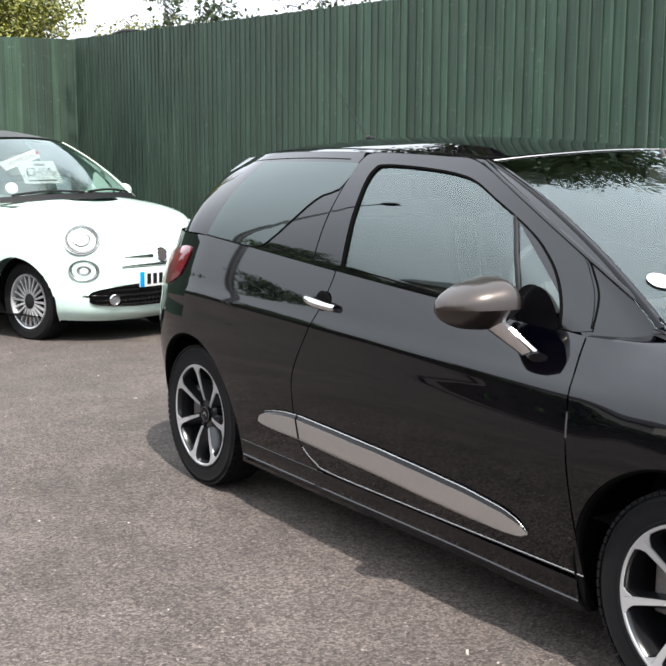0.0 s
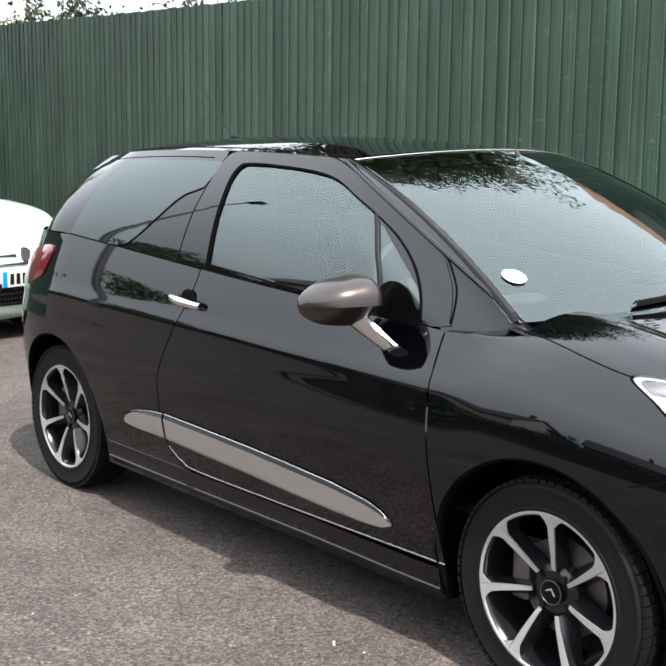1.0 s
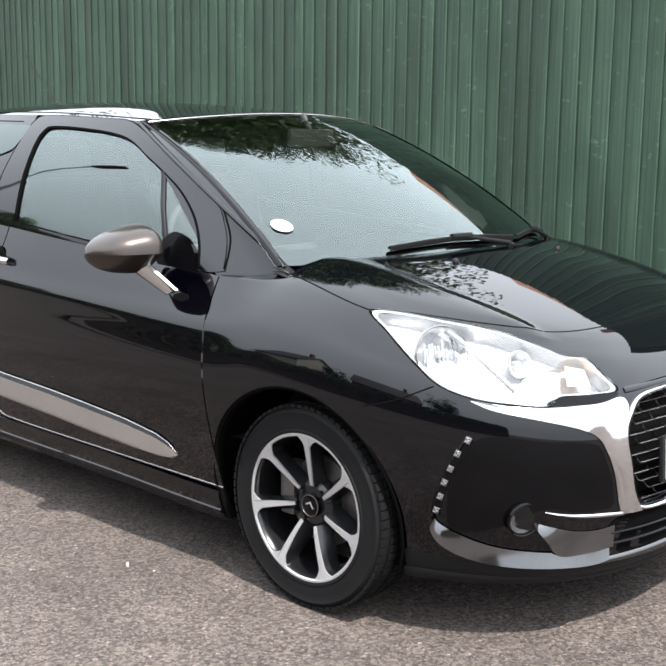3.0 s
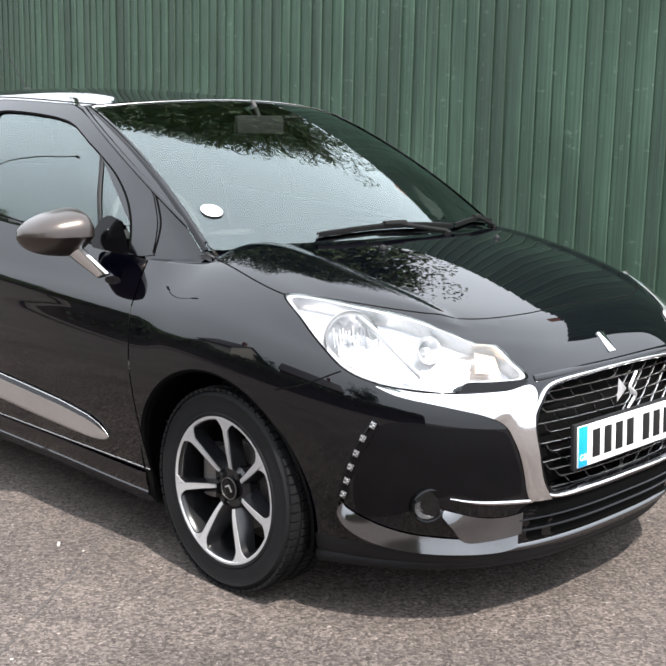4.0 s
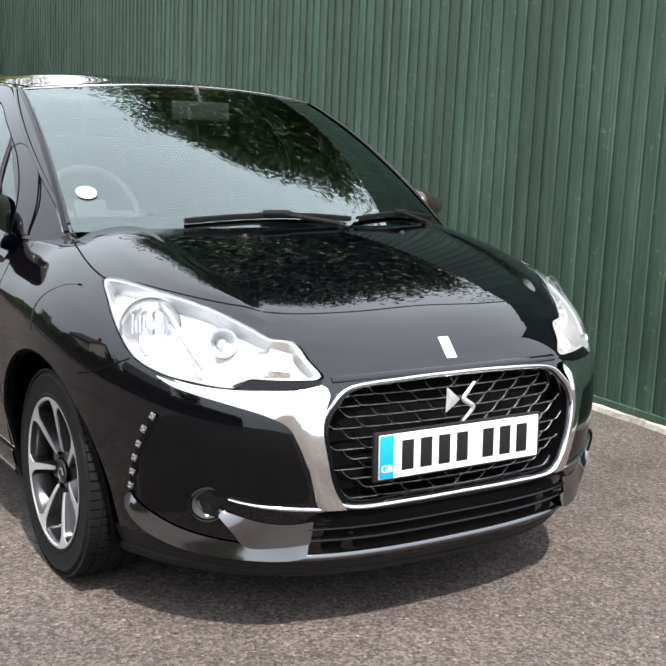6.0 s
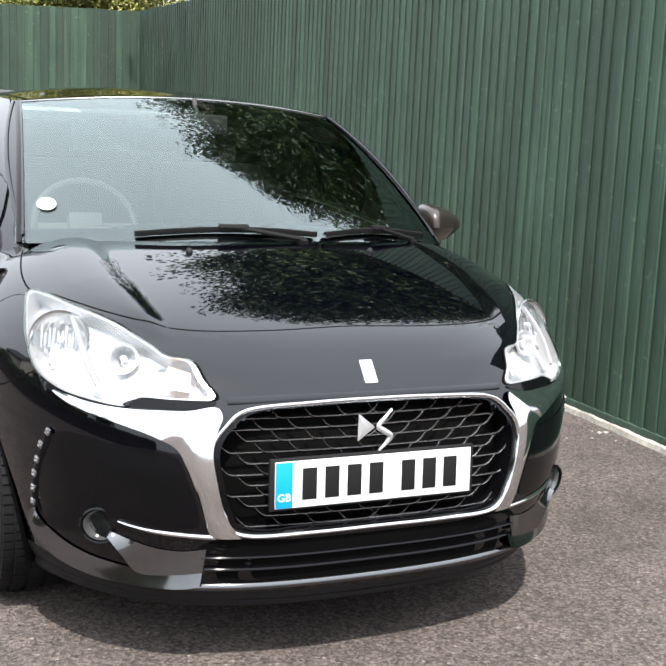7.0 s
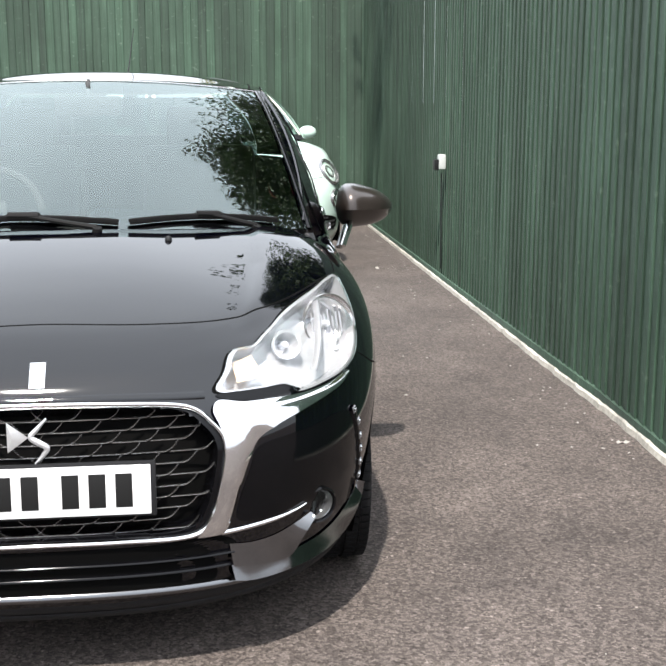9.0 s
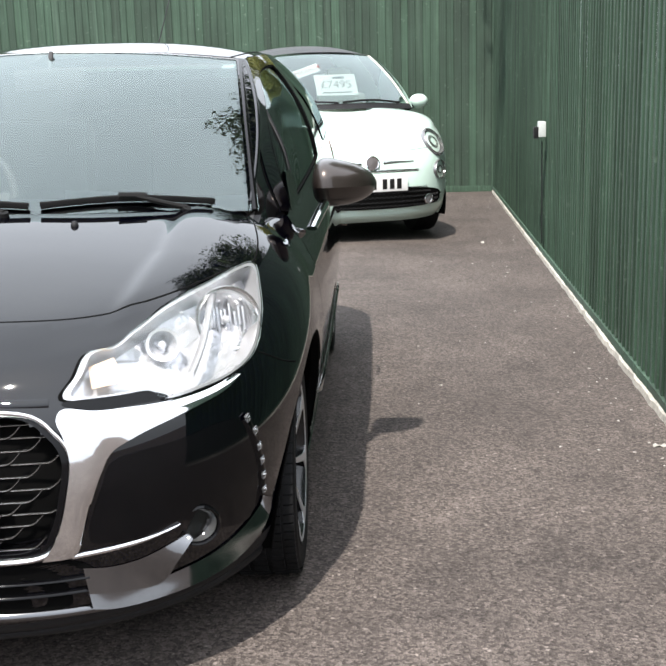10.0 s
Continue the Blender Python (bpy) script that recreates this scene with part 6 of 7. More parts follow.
    rw.parent = city
    # fog lamp
    c, w = inverse(city_front, (0.62, sgn * 0.43, 0.345), (sgn * 0.05, sgn * 0.8), (0.1, 0.5))
    p, n = oriented(city_front, c, w, city_out)
    n = (n + Vector((0.6, 0, 0))).normalized()
    fg = under(anchor("fog_lamp", p + n * 0.022), city, "small round fog lamp with chrome ring")
    m = n.to_track_quat("Y", "Z").to_matrix().to_4x4()
    for pn, prof, mat in (("lamp_ring", [(0.040, -0.02), (0.040, 0.006), (0.034, 0.010), (0.029, 0.0)], CHROME), ("lamp_lens", [(0.0005, 0.006), (0.03, 0.0)], GREY_UNIT)):
        ob = part(pn, lathe(prof, 28), mat, fg)
        ob.matrix_basis = m
# intake with mesh
intake = [(-0.385, 0.225), (-0.36, 0.265), (-0.2, 0.30), (0.0, 0.31), (0.2, 0.30), (0.36, 0.265), (0.385, 0.225), (0.34, 0.178), (0.0, 0.170), (-0.34, 0.178)]
ahead = lambda p: Vector((1, p.y * 0.5, 0.1))
on_city(patch("lower_intake", city_front, intake, GAP, 0.010, ahead, 80, 8, edge=0.02), "black lower intake")
for r in range(5):
    w = 0.182 + r * 0.028
    pts, ways = trace(city_front, [(-0.36 + 0.02 * r * (r > 2), w), (-0.15, w + 0.004), (0.15, w + 0.004), (0.36 - 0.02 * r * (r > 2), w)], 80, ahead, 0.014)
    pts = [p + Vector((0, 0, 0.007 * (1 if i % 2 else -1))) for i, p in enumerate(pts)]
    on_city(ribbon("intake_mesh", pts, ways, [0.005] * 81, BLACK_PLASTIC, 0.003, 4))
pts, ways = trace(city_front, [(-0.62, 0.55), (-0.45, 0.60), (-0.2, 0.615), (0, 0.617), (0.2, 0.615), (0.45, 0.60), (0.62, 0.55)], 60, city_out, 0.0006)
on_city(ribbon("bonnet_gap", pts, ways, [0.006] * 61, GAP, 0.001, 3))
for sgn in (-1, 1):
    pts, ways = trace(city_front, [(sgn * 0.62, 0.55), (sgn * 0.72, 0.64), (sgn * 0.85, 0.70), (sgn * 1.05, 0.74)], 30, city_out, 0.0006)
    on_city(ribbon("bonnet_gap", pts, ways, [0.005] * 31, GAP, 0.001, 3))
c, w = inverse(city_front, (0.68, 0, 0.635), (-0.1, 0.1), (0.3, 0.7))
p, n = oriented(city_front, c, w, ahead)
bd = under(anchor("badge", p + n * 0.006), city, "round chrome badge")
m = n.to_track_quat("Y", "Z").to_matrix().to_4x4()
for pn, prof, mat in (("badge_rim", [(0.058, -0.02), (0.058, 0.004), (0.050, 0.008), (0.044, 0.002)], CHROME), ("badge_face", [(0.0005, 0.004), (0.045, 0.001)], plain("badge_grey", (0.10, 0.09, 0.09), 0.3, 0.5))):
    ob = part(pn, lathe(prof, 32), mat, bd)
    ob.matrix_basis = m
pl = under(anchor("number_plate", (0.712, 0, 0.475)), city, "white number plate")
bm = bmesh.new()
box(bm, (0.008, 0.52, 0.111), (0, 0, 0), None, 0.002)
part("plate_board", bm, WHITE_PLATE, pl)
bm = bmesh.new()
box(bm, (0.006, 0.042, 0.109), (0.0025, -0.238, 0), None, 0.002)
part("blue_band", bm, PLATE_BLUE, pl)
for k in range(7):
    bm = bmesh.new()
    box(bm, (0.002, 0.036, 0.076), (0.0055, -0.175 + k * 0.0565 + (0.028 if k > 3 else 0), 0), None, 0.0005)
    part("character_bar", bm, INK, pl)
# bottom of the bumper and shell floor
v, f = sheet(lambda c, t: (lambda q: (lerp(q[0], -0.3, t), lerp(q[1], 0.0, t), 0.19))(city_front(c, 0.0)), steps(-3.0, 3.0, 60), steps(0, 1, 3))
on_city(finish("underbody", v, f, GAP))
bm = bmesh.new()
box(bm, (2.6, 1.5, 0.5), (-1.9, 0, 0.5), None, 0.05)
part("rear_shell", bm, MINT, city)
v, f = sheet(lambda a, t: (lambda q: (q[0] + 0.004, q[1], q[2] + 0.005))(city_screen(a, lerp(-0.03, 0.045, t))), steps(-0.98, 0.98, 24), steps(0, 1, 4))
on_city(finish("cowl", v, f, BLACK_PLASTIC), "black plastic cowl")
# wipers
for a0, a1 in ((-0.85, -0.05), (0.0, 0.8)):
    pts, ways = trace(city_screen, [(a0, 0.05), ((a0 + a1) / 2, 0.075), (a1, 0.045)], 14, upward, 0.012)
    on_city(ribbon("wiper", pts, ways, [0.018] * 15, BLACK_PLASTIC, 0.012, 5), "black wiper")


def card(name, size, a, t, roll, mat, label):
    """A sheet of paper standing behind the windscreen."""
    ob = anchor(name, (0, 0, 0), label, "price card" if name == "price_card" else "sticker")
    p, n = oriented(city_screen, a, t, upward)
    n = (n + Vector((0.35, 0, -0.2))).normalized()
    base = city.matrix_basis @ Matrix.Translation(p - n * 0.03 - (Vector((0.53, -0.18, 0)) if name == "price_card" else Vector((0, 0, 0)))) @ n.to_track_quat("Z", "Y").to_matrix().to_4x4()
    ob.matrix_basis = base @ Matrix.Rotation(radians(roll), 4, "Z")
    bm = bmesh.new()
    box(bm, (size[0], size[1], 0.003), (0, 0, 0), None, 0.001)
    part("sheet", bm, mat, ob)
    return ob


def lettering(text, size, at, mat, parent):
    cu = bpy.data.curves.new("lettering", "FONT")
    cu.body, cu.size, cu.align_x, cu.align_y, cu.extrude = text, size, "CENTER", "CENTER", 0.0008
    cu.materials.append(mat)
    ob = new("lettering", cu)
    ob.parent, ob.location = parent, at
    return ob


pc = card("price_card", (0.37, 0.22), -0.03, 0.34, 0, CARD, "white price card with black figures behind the windscreen")
lettering("£7495", 0.112, (0.0, 0.0, 0.003), GREY_INK, pc)
bm = bmesh.new()
box(bm, (0.11, 0.022, 0.001), (0.03, 0.075, 0.002))
part("text_bar", bm, INK, pc)
bm = bmesh.new()
box(bm, (0.26, 0.012, 0.001), (0.0, -0.08, 0.002))
part("text_bar", bm, INK, pc)
mc = card("windscreen_banner", (0.36, 0.085), -0.42, 0.60, 22, CARD, "white banner with red lettering behind the windscreen")
lettering("LOW MILEAGE", 0.060, (0.0, 0.0, 0.003), RED_INK, mc)
st = card("round_sticker", (0.01, 0.01), -0.80, 0.16, 0, CARD, "white round sticker on the windscreen")
bm = bmesh.new()
bmesh.ops.create_cone(bm, cap_ends=True, segments=32, radius1=0.045, radius2=0.045, depth=0.002, matrix=Matrix.Translation((0, 0, 0.026)))
part("disc", bm, STICKER, st)


# ---------------------------------------------------------------- yard details
strip_mat = plain("weathered_white_strip", (0.34, 0.32, 0.28), 0.85, speckle=0.5, scale=45, bump=0.5)
rnd = random.Random(11)
bm = bmesh.new()
x = -9.3
prev = None
rows = []
while x < 3.5:
    j = rnd.uniform(-0.003, 0.003)
    w = 0.011 + rnd.uniform(-0.005, 0.005)
    y = fence_y(x) - 0.025
    z = ground_z(x, y)
    rows.append([bm.verts.new((x, y, z + 0.034 + j)), bm.verts.new((x, y - w + j, z + 0.024 + j * 0.5)), bm.verts.new((x, y - w - 0.006 + j, z - 0.01))])
    x += 0.06
for a, b in zip(rows, rows[1:]):
    for k in range(2):
        bm.faces.new((a[k], b[k], b[k + 1], a[k + 1]))
bmesh.ops.recalc_face_normals(bm, faces=bm.faces)
me = bpy.data.meshes.new("edging_strip")
bm.to_mesh(me)
bm.free()
me.materials.append(strip_mat)
tagged(new("edging_strip", me), "weathered whitish edging strip along the fence foot", "edging", kind="structure")

# small grey meter box on the fence
bx = -3.05
mb = anchor("meter_box", (bx, fence_y(bx) - 0.03, 0.855), "small white electric box fixed to the green fence", "electric box")
bm = bmesh.new()
box(bm, (0.07, 0.055, 0.112), (0, -0.030, 0.012), None, 0.008)
part("case", bm, plain("box_white", (0.40, 0.42, 0.41), 0.5, speckle=0.15, scale=60), mb)
# black block for the dark part at the box's front
bm = bmesh.new()
box(bm, (0.06, 0.034, 0.085), (0.0, -0.073, -0.012), None, 0.006)
part("front_block", bm, BLACK_PLASTIC, mb, "black block on the box's front")
bm = bmesh.new()
pts = [(-0.05, -0.02, -0.08), (-0.06, -0.016, -0.3), (-0.045, -0.014, -0.55), (-0.05, -0.012, -0.835)]
for a, b in zip(pts, pts[1:]):
    rod(bm, a, b, 0.005, 0.005, 8)
part("cable", bm, BLACK_PLASTIC, mb, "black cable")

# litter, chippings and a joint in the asphalt
PALE = plain("pale_chip", (0.30, 0.285, 0.26), 0.8, speckle=0.2, scale=80)
bm = bmesh.new()
rnd = random.Random(4)
for _ in range(260):
    x = rnd.uniform(-8.5, 4.2)
    near = rnd.random() < 0.45
    y = fence_y(x) - abs(rnd.gauss(0.05, 0.22)) - 0.06 if near else rnd.uniform(-3.2, 2.1)
    if -0.7 < x < 3.3 and -0.9 < y < 0.95:
        continue
    r = rnd.uniform(0.002, 0.005)
    m = Matrix.Translation((x, y, ground_z(x, y) + r * 0.3)) @ Matrix.Rotation(rnd.uniform(0, 6.28), 4, "Z") @ Matrix.Diagonal((r * rnd.uniform(1, 2), r, r * 0.6, 1))
    bmesh.ops.create_icosphere(bm, subdivisions=1, radius=1, matrix=m)
me = bpy.data.meshes.new("loose_chippings")
bm.to_mesh(me)
bm.free()
me.materials.append(PALE)
tagged(new("loose_chippings", me), "pale stone chips scattered over the asphalt", "gravel", kind="stuff")
SCRAP = plain("weathered_paper", (0.28, 0.265, 0.24), 0.8, speckle=0.3, scale=90)
for lx, ly, s in ((1.872, -0.962, 0.009), (-1.80, -0.26, 0.012), (1.54, 2.03, 0.022), (0.70, 1.31, 0.008), (-4.2, 1.95, 0.03)):
    bm = bmesh.new()
    rows = []
    for i in range(6):
        rows.append([bm.verts.new(((i / 5 - 0.5) * s * 2.2, (k / 2 - 0.5) * s * 0.9, 0.004 * math.sin(i * 1.9 + k))) for k in range(3)])
    for a, b in zip(rows, rows[1:]):
        for k in range(2):
            bm.faces.new((a[k], b[k], b[k + 1], a[k + 1]))
    ret = bmesh.ops.extrude_face_region(bm, geom=list(bm.faces))
    for g in ret["geom"]:
        if isinstance(g, bmesh.types.BMVert):
            g.co.z += 0.0015
    bmesh.ops.recalc_face_normals(bm, faces=bm.faces)
    me = bpy.data.meshes.new("litter_scrap")
    bm.to_mesh(me)
    bm.free()
    me.materials.append(SCRAP)
    ob = tagged(new("litter_scrap", me), "small torn scrap of white paper on the asphalt", "litter", "scraps on the ground")
    ob.location = (lx, ly, ground_z(lx, ly) + 0.004)
    ob.rotation_euler = (0, 0, lx * 3)
bm = bmesh.new()
rows = []
rnd = random.Random(9)
for i in range(41):
    f = i / 40
    x, y = lerp(1.60, 3.35, f) + rnd.uniform(-0.004, 0.004), lerp(-0.42, -2.65, f) + rnd.uniform(-0.004, 0.004)
    w = 0.0018 + rnd.uniform(-0.0008, 0.001)
    rows.append([bm.verts.new((x - w, y - w, 0.0012)), bm.verts.new((x + w, y + w, 0.0012))])
for a, b in zip(rows, rows[1:]):
    bm.faces.new((a[0], b[0], b[1], a[1]))
me = bpy.data.meshes.new("asphalt_joint")
bm.to_mesh(me)
bm.free()
me.materials.append(plain("tar_joint", (0.040, 0.036, 0.034), 0.9, speckle=0.3, scale=120))
tagged(new("asphalt_joint", me), "thin dark crack between two lays of asphalt", "crack", kind="structure")


# ---------------------------------------------------------------- trees and buildings beyond the fence
def leaf_material(name, low, high):
    m, t, b = material(name)
    g = t.nodes.new("ShaderNodeNewGeometry")
    r = t.nodes.new("ShaderNodeValToRGB")
    r.color_ramp.elements[0].color, r.color_ramp.elements[1].color = (*low, 1), (*high, 1)
    t.links.new(g.outputs["Random Per Island"], r.inputs["Fac"])
    t.links.new(r.outputs["Color"], b.inputs["Base Color"])
    b.inputs["Roughness"].default_value = 0.5
    b.inputs["Transmission Weight"].default_value = 0.0
    return m


BARK = plain("bark", (0.09, 0.075, 0.06), 0.9, speckle=0.5, scale=30, bump=0.6)
LEAF_DARK = leaf_material("leaves_dark", (0.028, 0.056, 0.018), (0.085, 0.140, 0.042))
LEAF_YELLOW = leaf_material("leaves_yellow_green", (0.075, 0.095, 0.018), (0.23, 0.23, 0.04))


def tree(at, height, crown, mat, leaves, leaf, seed, label, limbs=14, category="tree", squash=0.75, stem=0.17, spread=0.14, taper=0.0):
    """A tree with a tapered trunk, forked limbs and a crown of separate leaves gathered in clumps along the limbs."""
    rnd = random.Random(seed)
    t_ob = anchor("tree" if category == "tree" else "shrub", at, label, category)
    bm = bmesh.new()
    tips = []
    base = Vector((0, 0, 0))
    prev = base
    nseg = 7
    spine = [base]
    for i in range(1, nseg + 1):
        f = i / nseg
        q = Vector((rnd.uniform(-0.12, 0.12) * height * 0.12, rnd.uniform(-0.12, 0.12) * height * 0.12, height * 0.85 * f))
        rod(bm, prev, q, stem * (1 - 0.8 * (f - 1 / nseg)), stem * (1 - 0.8 * f), 9)
        prev = q
        spine.append(q)
    centre = Vector((0, 0, height - crown * squash))
    for k in range(limbs):
        s = spine[rnd.randrange(nseg // 3, nseg + 1)]
        a = rnd.uniform(0, 2 * math.pi)
        up = rnd.uniform(-0.75, 1.0)
        rad = crown * rnd.uniform(0.55, 1.0) * math.sqrt(max(0.05, 1 - up * up * 0.8)) * (1 - taper * max(0.0, up + 0.3))
        tip = centre + Vector((math.cos(a) * rad, math.sin(a) * rad, up * crown * squash))
        mid = s.lerp(tip, 0.5) + Vector((rnd.uniform(-0.1, 0.1), rnd.uniform(-0.1, 0.1), rnd.uniform(0.0, 0.15))) * crown
        rod(bm, s, mid, stem * 0.30, stem * 0.18, 6)
        rod(bm, mid, tip, stem * 0.18, stem * 0.04, 6)
        tips += [(tip, 1.0), (mid.lerp(tip, 0.5), 0.9), (mid, 0.6)]
        for _ in range(3):
            tw = tip.lerp(mid, rnd.uniform(0, 0.7)) + Vector((rnd.gauss(0, 1), rnd.gauss(0, 1), rnd.gauss(0, 0.8))) * crown * 0.22
            rod(bm, mid.lerp(tip, rnd.uniform(0.2, 0.8)), tw, stem * 0.06, stem * 0.02, 5)
            tips.append((tw, 0.8))
    part("trunk", bm, BARK, t_ob)
    verts, faces = [], []
    for _ in range(leaves):
        c, wgt = tips[rnd.randrange(len(tips))]
        away = Vector((rnd.gauss(0, 1), rnd.gauss(0, 1), rnd.gauss(0, 0.8)))
        away *= min(1.0, 1.35 / away.length)
        p = c + away * crown * spread * (0.6 + 0.6 * wgt)
        d = Vector((rnd.gauss(0, 1), rnd.gauss(0, 1), rnd.gauss(-0.3, 0.7))).normalized()
        s = d.cross(Vector((rnd.gauss(0, 1), rnd.gauss(0, 1), rnd.gauss(0, 1)))).normalized()
        ln = leaf * rnd.uniform(0.7, 1.3)
        b = len(verts)
        nrm = d.cross(s) * ln * 0.12
        verts += [p, p + d * ln * 0.5 + s * ln * 0.28 + nrm, p + d * ln, p + d * ln * 0.5 - s * ln * 0.28 + nrm]
        faces.append((b, b + 1, b + 2, b + 3))
    me = bpy.data.meshes.new("crown")
    me.from_pydata(verts, [], faces)
    me.materials.append(mat)
    ob = under(new("crown", me), t_ob)
    ob["kind"] = "stuff"
    return t_ob


tree((-5.2, 5.4, 0), 11.4, 3.4, LEAF_DARK, 110000, 0.135, 3, "tall dark-leaved tree behind the green fence", 190, squash=1.1, spread=0.11, taper=0.28)
tree((-16.2, 2.9, -0.4), 5.6, 1.9, LEAF_YELLOW, 60000, 0.085, 5, "yellow-green leafy tree beyond the yard's end fence", 26, stem=0.10)
tree((-11.2, 4.75, 0), 3.42, 0.85, LEAF_YELLOW, 7000, 0.06, 7, "low yellow-green bush behind the fence", 16, "shrub", 0.6, 0.04)
tree((-9.9, 4.4, 0), 3.7, 0.62, LEAF_DARK, 1500, 0.075, 8, "dark broad-leaved shrub showing over the fence", 18, "shrub", 0.7, 0.04)
tree((-6.9, 4.6, 0), 3.35, 0.7, LEAF_DARK, 300, 0.06, 9, "thin twiggy shrub with few dark leaves", 26, "shrub", 0.5, 0.03)
tree((-5.6, 3.9, 0), 3.05, 0.5, LEAF_DARK, 200, 0.06, 12, "thin twiggy shrub with few dark leaves", 20, "shrub", 0.5, 0.03)

# curved black pipe over the fence
bm = bmesh.new()
pts = [Vector((-10.75, 3.55, 2.3)), Vector((-10.75, 3.55, 2.72)), Vector((-10.66, 3.58, 2.88)), Vector((-10.45, 3.66, 2.96)), Vector((-10.2, 3.76, 2.95))]
pts = [Vector(spline([tuple(p) for p in pts], i / 20)) for i in range(21)]
rod(bm, (-10.75, 3.55, -0.3), pts[0], 0.04, 0.04, 10)
for a, b in zip(pts, pts[1:]):
    rod(bm, a, b, 0.04, 0.04, 10)
me = bpy.data.meshes.new("lamp_post")
bm.to_mesh(me)
bm.free()
me.materials.append(BLACK_PLASTIC)
tagged(new("bent_pipe", me), "dark bent pipe standing behind the fence", "pipe")

BRICK = plain("red_brick", (0.24, 0.11, 0.075), 0.85, speckle=0.35, scale=9, bump=0.3)
TILES = plain("orange_roof_tiles", (0.30, 0.135, 0.08), 0.75, speckle=0.3, scale=7, bump=0.4)
WHITE_FRAME = plain("white_frame", (0.75, 0.75, 0.74), 0.5, speckle=0.05, scale=20)
RENDER_WALL = plain("pale_render", (0.55, 0.52, 0.46), 0.85, speckle=0.15, scale=6)


SLATE = plain("grey_slates", (0.07, 0.07, 0.075), 0.7, speckle=0.3, scale=7, bump=0.4)


def dwelling(at, turn, size, eaves, ridge, wall_mat, label, roof_mat=None):
    """A gabled house: walls, roof, chimney, windows and a door on its long sides."""
    h = tagged(new("house"), label, "house")
    h.matrix_basis = pose(*at, 0, 0, turn)
    lx, ly = size
    bm = bmesh.new()
    prof = [(-ly / 2, 0), (ly / 2, 0), (ly / 2, eaves), (0, ridge), (-ly / 2, eaves)]
    a = [bm.verts.new((-lx / 2, y, z)) for y, z in prof]
    b = [bm.verts.new((lx / 2, y, z)) for y, z in prof]
    bm.faces.new(a[::-1])
    bm.faces.new(b)
    for i in range(5):
        bm.faces.new((a[i], a[(i + 1) % 5], b[(i + 1) % 5], b[i]))
    part("wall", bm, wall_mat, h)
    bm = bmesh.new()
    sl = math.hypot(ly / 2 + 0.4, (ridge - eaves) * (ly / 2 + 0.4) / (ly / 2))
    for s in (-1, 1):
        ang = math.atan2(ridge - eaves, ly / 2)
        box(bm, (lx + 0.6, sl, 0.12), (0, s * (ly / 2 + 0.4) / 2, ridge + 0.10 - (ridge - eaves) * (ly / 2 + 0.4) / ly), Matrix.Rotation(-s * ang, 3, "X"), 0.02)
    roof_ob = part("roof", bm, roof_mat or TILES, h)
    bm = bmesh.new()
    box(bm, (0.7, 0.5, 1.6), (lx * 0.3, 0, ridge + 0.5), None, 0.03)
    part("chimney", bm, BRICK, roof_ob)
    for s in (-1, 1):
        for fl in range(int(eaves // 2.6)):
            for k in range(3):
                x = lx * (k - 1) * 0.3
                w = under(anchor("window", (x, s * (ly / 2 + 0.02), 1.5 + 2.6 * fl)), h)
                bm = bmesh.new()
                for sz, ps in (((1.3, 0.08, 0.08), (0, 0, 0.6)), ((1.3, 0.08, 0.08), (0, 0, -0.6)), ((0.08, 0.08, 1.2), (-0.62, 0, 0)), ((0.08, 0.08, 1.2), (0.62, 0, 0)), ((0.06, 0.07, 1.2), (0, 0, 0))):
                    box(bm, sz, ps)
                part("frame", bm, WHITE_FRAME, w)
                bm = bmesh.new()
                box(bm, (1.2, 0.03, 1.15), (0, 0, 0))
                part("pane", bm, GLOSS_BLACK, w)
    return h


dwelling((0.0, 12.4, 0), 4, (6.0, 7.0), 5.2, 8.6, BRICK, "brick house with an orange tiled roof behind the fence")
dwelling((-14.0, -24.0, 0), 20, (10.0, 7.0), 4.9, 7.6, RENDER_WALL, "pale rendered house with grey slates across the yard", SLATE)
dwelling((0.0, -30.0, 0), -8, (12.0, 7.0), 4.9, 7.8, BRICK, "brick house with grey slates across the yard", SLATE)


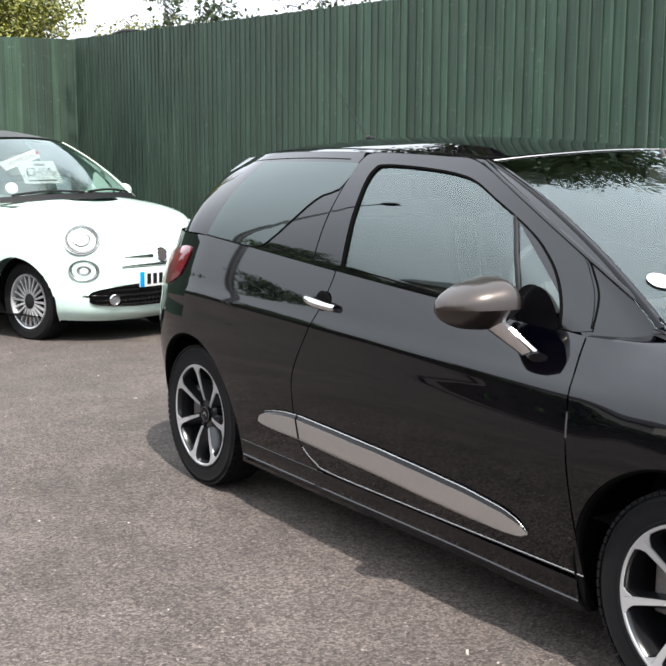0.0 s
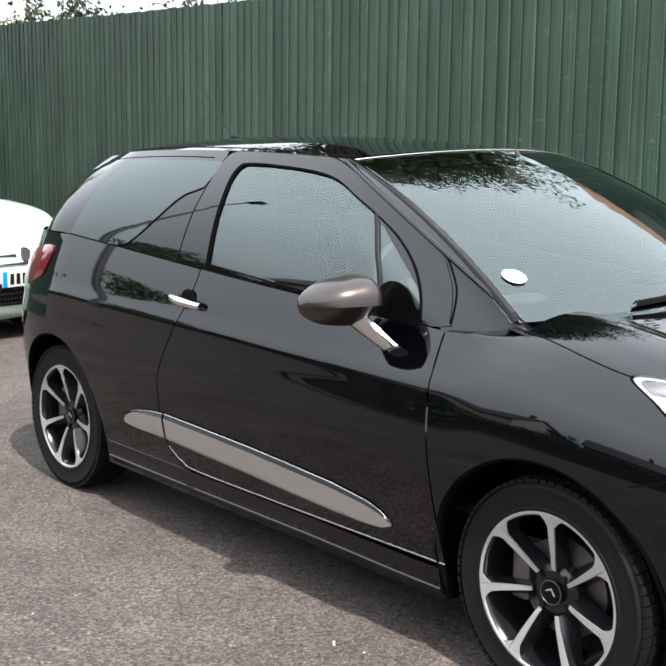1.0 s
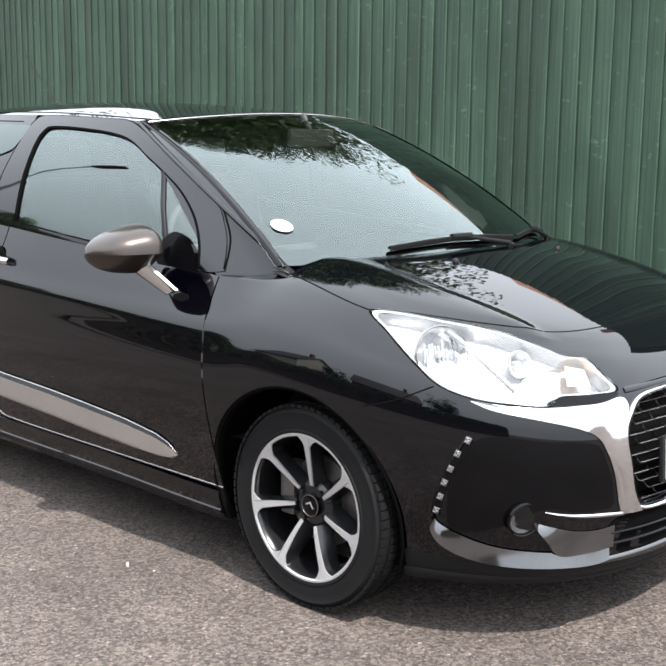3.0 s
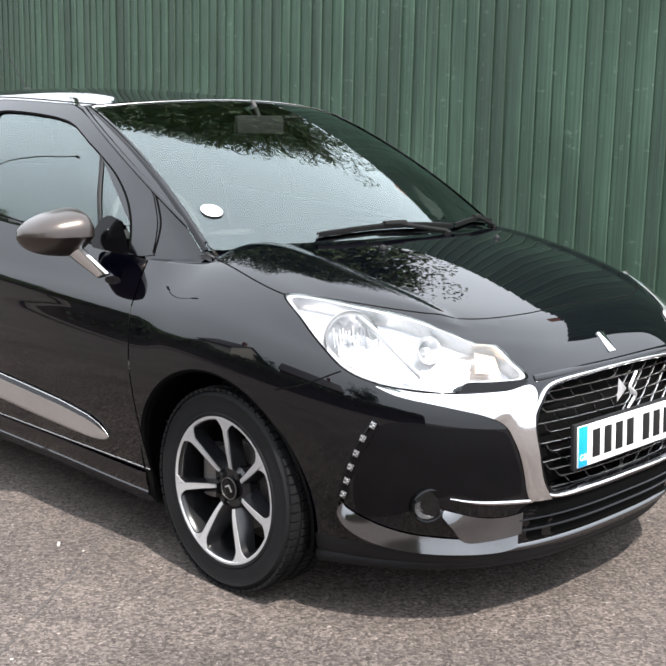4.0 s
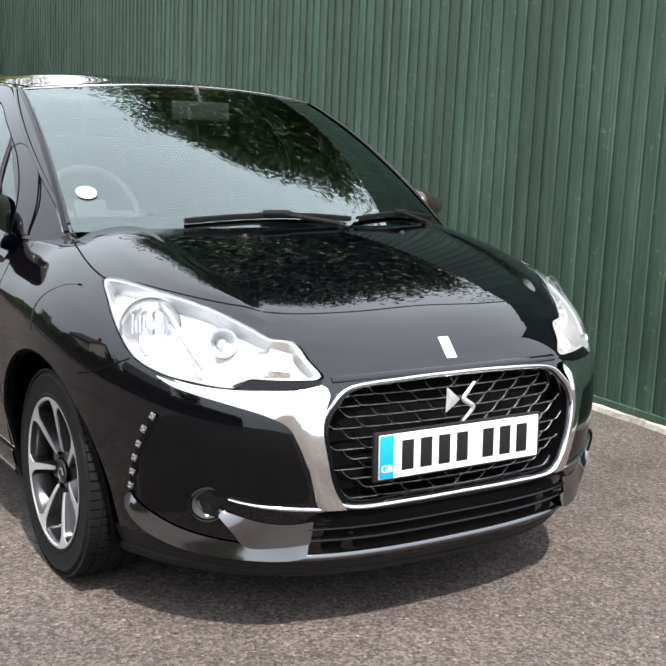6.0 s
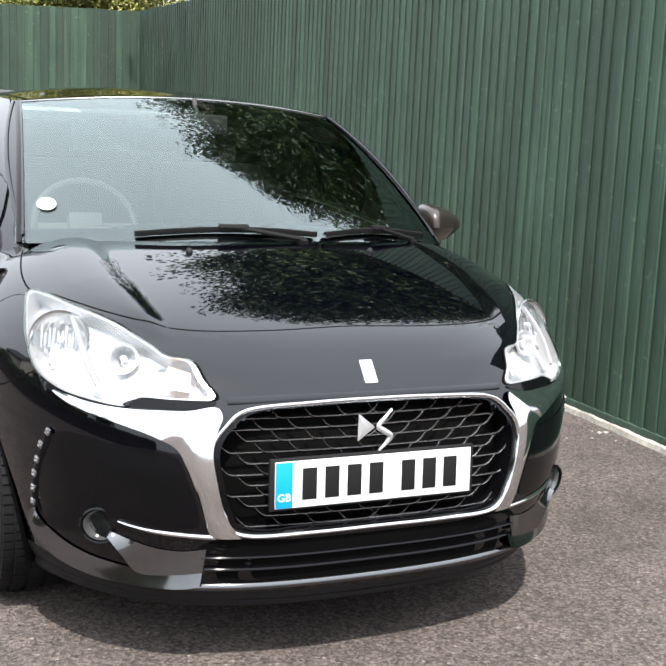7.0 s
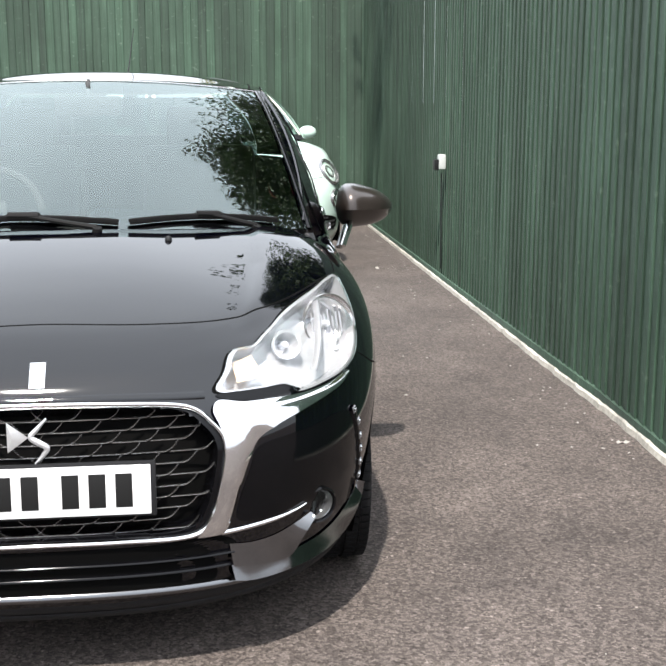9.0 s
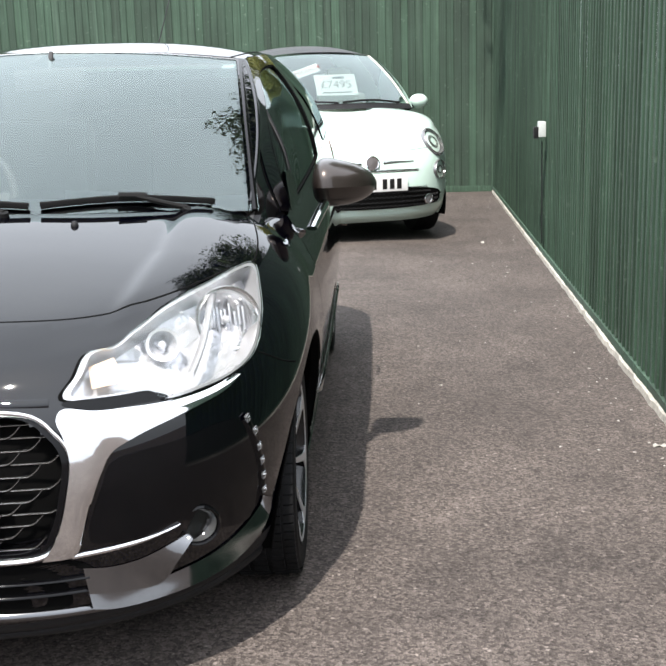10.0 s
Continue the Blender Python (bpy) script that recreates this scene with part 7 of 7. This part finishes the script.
def hedge(start, end, height, deep, leaves, seed, label):
    """A clipped but ragged hedge: dark woody core and separate leaves all over it."""
    rnd = random.Random(seed)
    a, b = Vector((*start, 0)), Vector((*end, 0))
    d, n = (b - a).normalized(), Vector((-(b - a).y, (b - a).x, 0)).normalized()
    run = (b - a).length
    h_ob = anchor("hedge", a, label, "hedge")

    def top(sx):
        return height * (0.86 + 0.20 * noise.noise((sx * 0.35, seed, 0.0)) + 0.07 * noise.noise((sx * 1.7, seed, 4.0)))

    v, f = sheet(lambda sx, k: d * sx + n * (deep * 0.40 * math.cos(k)) + Vector((0, 0, (top(sx) - 0.12) * math.sin(k) ** 0.4)), steps(0, run, int(run * 2)), steps(0, math.pi, 10))
    part_ob = under(finish("woody_core", v, f, BARK, 60), h_ob)
    verts, faces = [], []
    for _ in range(leaves):
        sx, k = rnd.uniform(0, run), rnd.uniform(0.02, math.pi - 0.02)
        p = d * sx + n * (deep * 0.48 * math.cos(k) + rnd.gauss(0, 0.06)) + Vector((0, 0, max(0.05, top(sx) * math.sin(k) ** 0.4 + rnd.gauss(0, 0.06))))
        t_ = Vector((rnd.gauss(0, 1), rnd.gauss(0, 1), rnd.gauss(0, 1))).normalized()
        s_ = t_.cross(Vector((rnd.gauss(0, 1), rnd.gauss(0, 1), rnd.gauss(0, 1)))).normalized()
        ln = rnd.uniform(0.10, 0.20)
        q = len(verts)
        verts += [p, p + t_ * ln * 0.5 + s_ * ln * 0.3, p + t_ * ln, p + t_ * ln * 0.5 - s_ * ln * 0.3]
        faces.append((q, q + 1, q + 2, q + 3))
    me = bpy.data.meshes.new("leaves")
    me.from_pydata(verts, [], faces)
    me.materials.append(LEAF_DARK)
    ob = under(new("leaves", me), h_ob)
    ob["kind"] = "stuff"
    return h_ob


# hedge added out of view to put a dark band into the flank's reflections
hedge((-34.0, -12.5), (16.0, -13.5), 2.7, 1.3, 26000, 31, "ragged dark green hedge, unseen, added to darken the car's reflections")
tree((10.0, -24.0, 0), 8.0, 3.2, LEAF_DARK, 3500, 0.30, 21, "broad dark tree across the yard", 24)
tree((-6.5, -22.0, 0), 5.5, 2.3, LEAF_DARK, 3000, 0.26, 22, "low dark tree across the yard", 22)
tree((-34.0, -23.0, 0), 6.0, 2.6, LEAF_DARK, 3000, 0.28, 23, "dark tree at the yard's far side", 22)
lamp = anchor("street_lamp", (-9.5, -6.4, ground_z(-9.5)), "grey street lamp with a bent arm at the yard's edge", "street lamp")
bm = bmesh.new()
rod(bm, (0, 0, 0), (0, 0, 6.4), 0.09, 0.055, 12)
part("post", bm, SATIN, lamp)
bm = bmesh.new()
pts = [Vector(spline([(0, 0, 6.3), (0.05, 0.02, 7.2), (0.7, 0.2, 7.9), (1.7, 0.5, 8.1)], i / 16)) for i in range(17)]
for a, b in zip(pts, pts[1:]):
    rod(bm, a, b, 0.05, 0.05, 8)
part("arm", bm, SATIN, lamp)
bm = bmesh.new()
box(bm, (0.7, 0.28, 0.14), (1.95, 0.57, 8.1), Matrix.Rotation(0.28, 3, "Z"), 0.05)
part("lamp_head", bm, BLACK_PLASTIC, lamp)
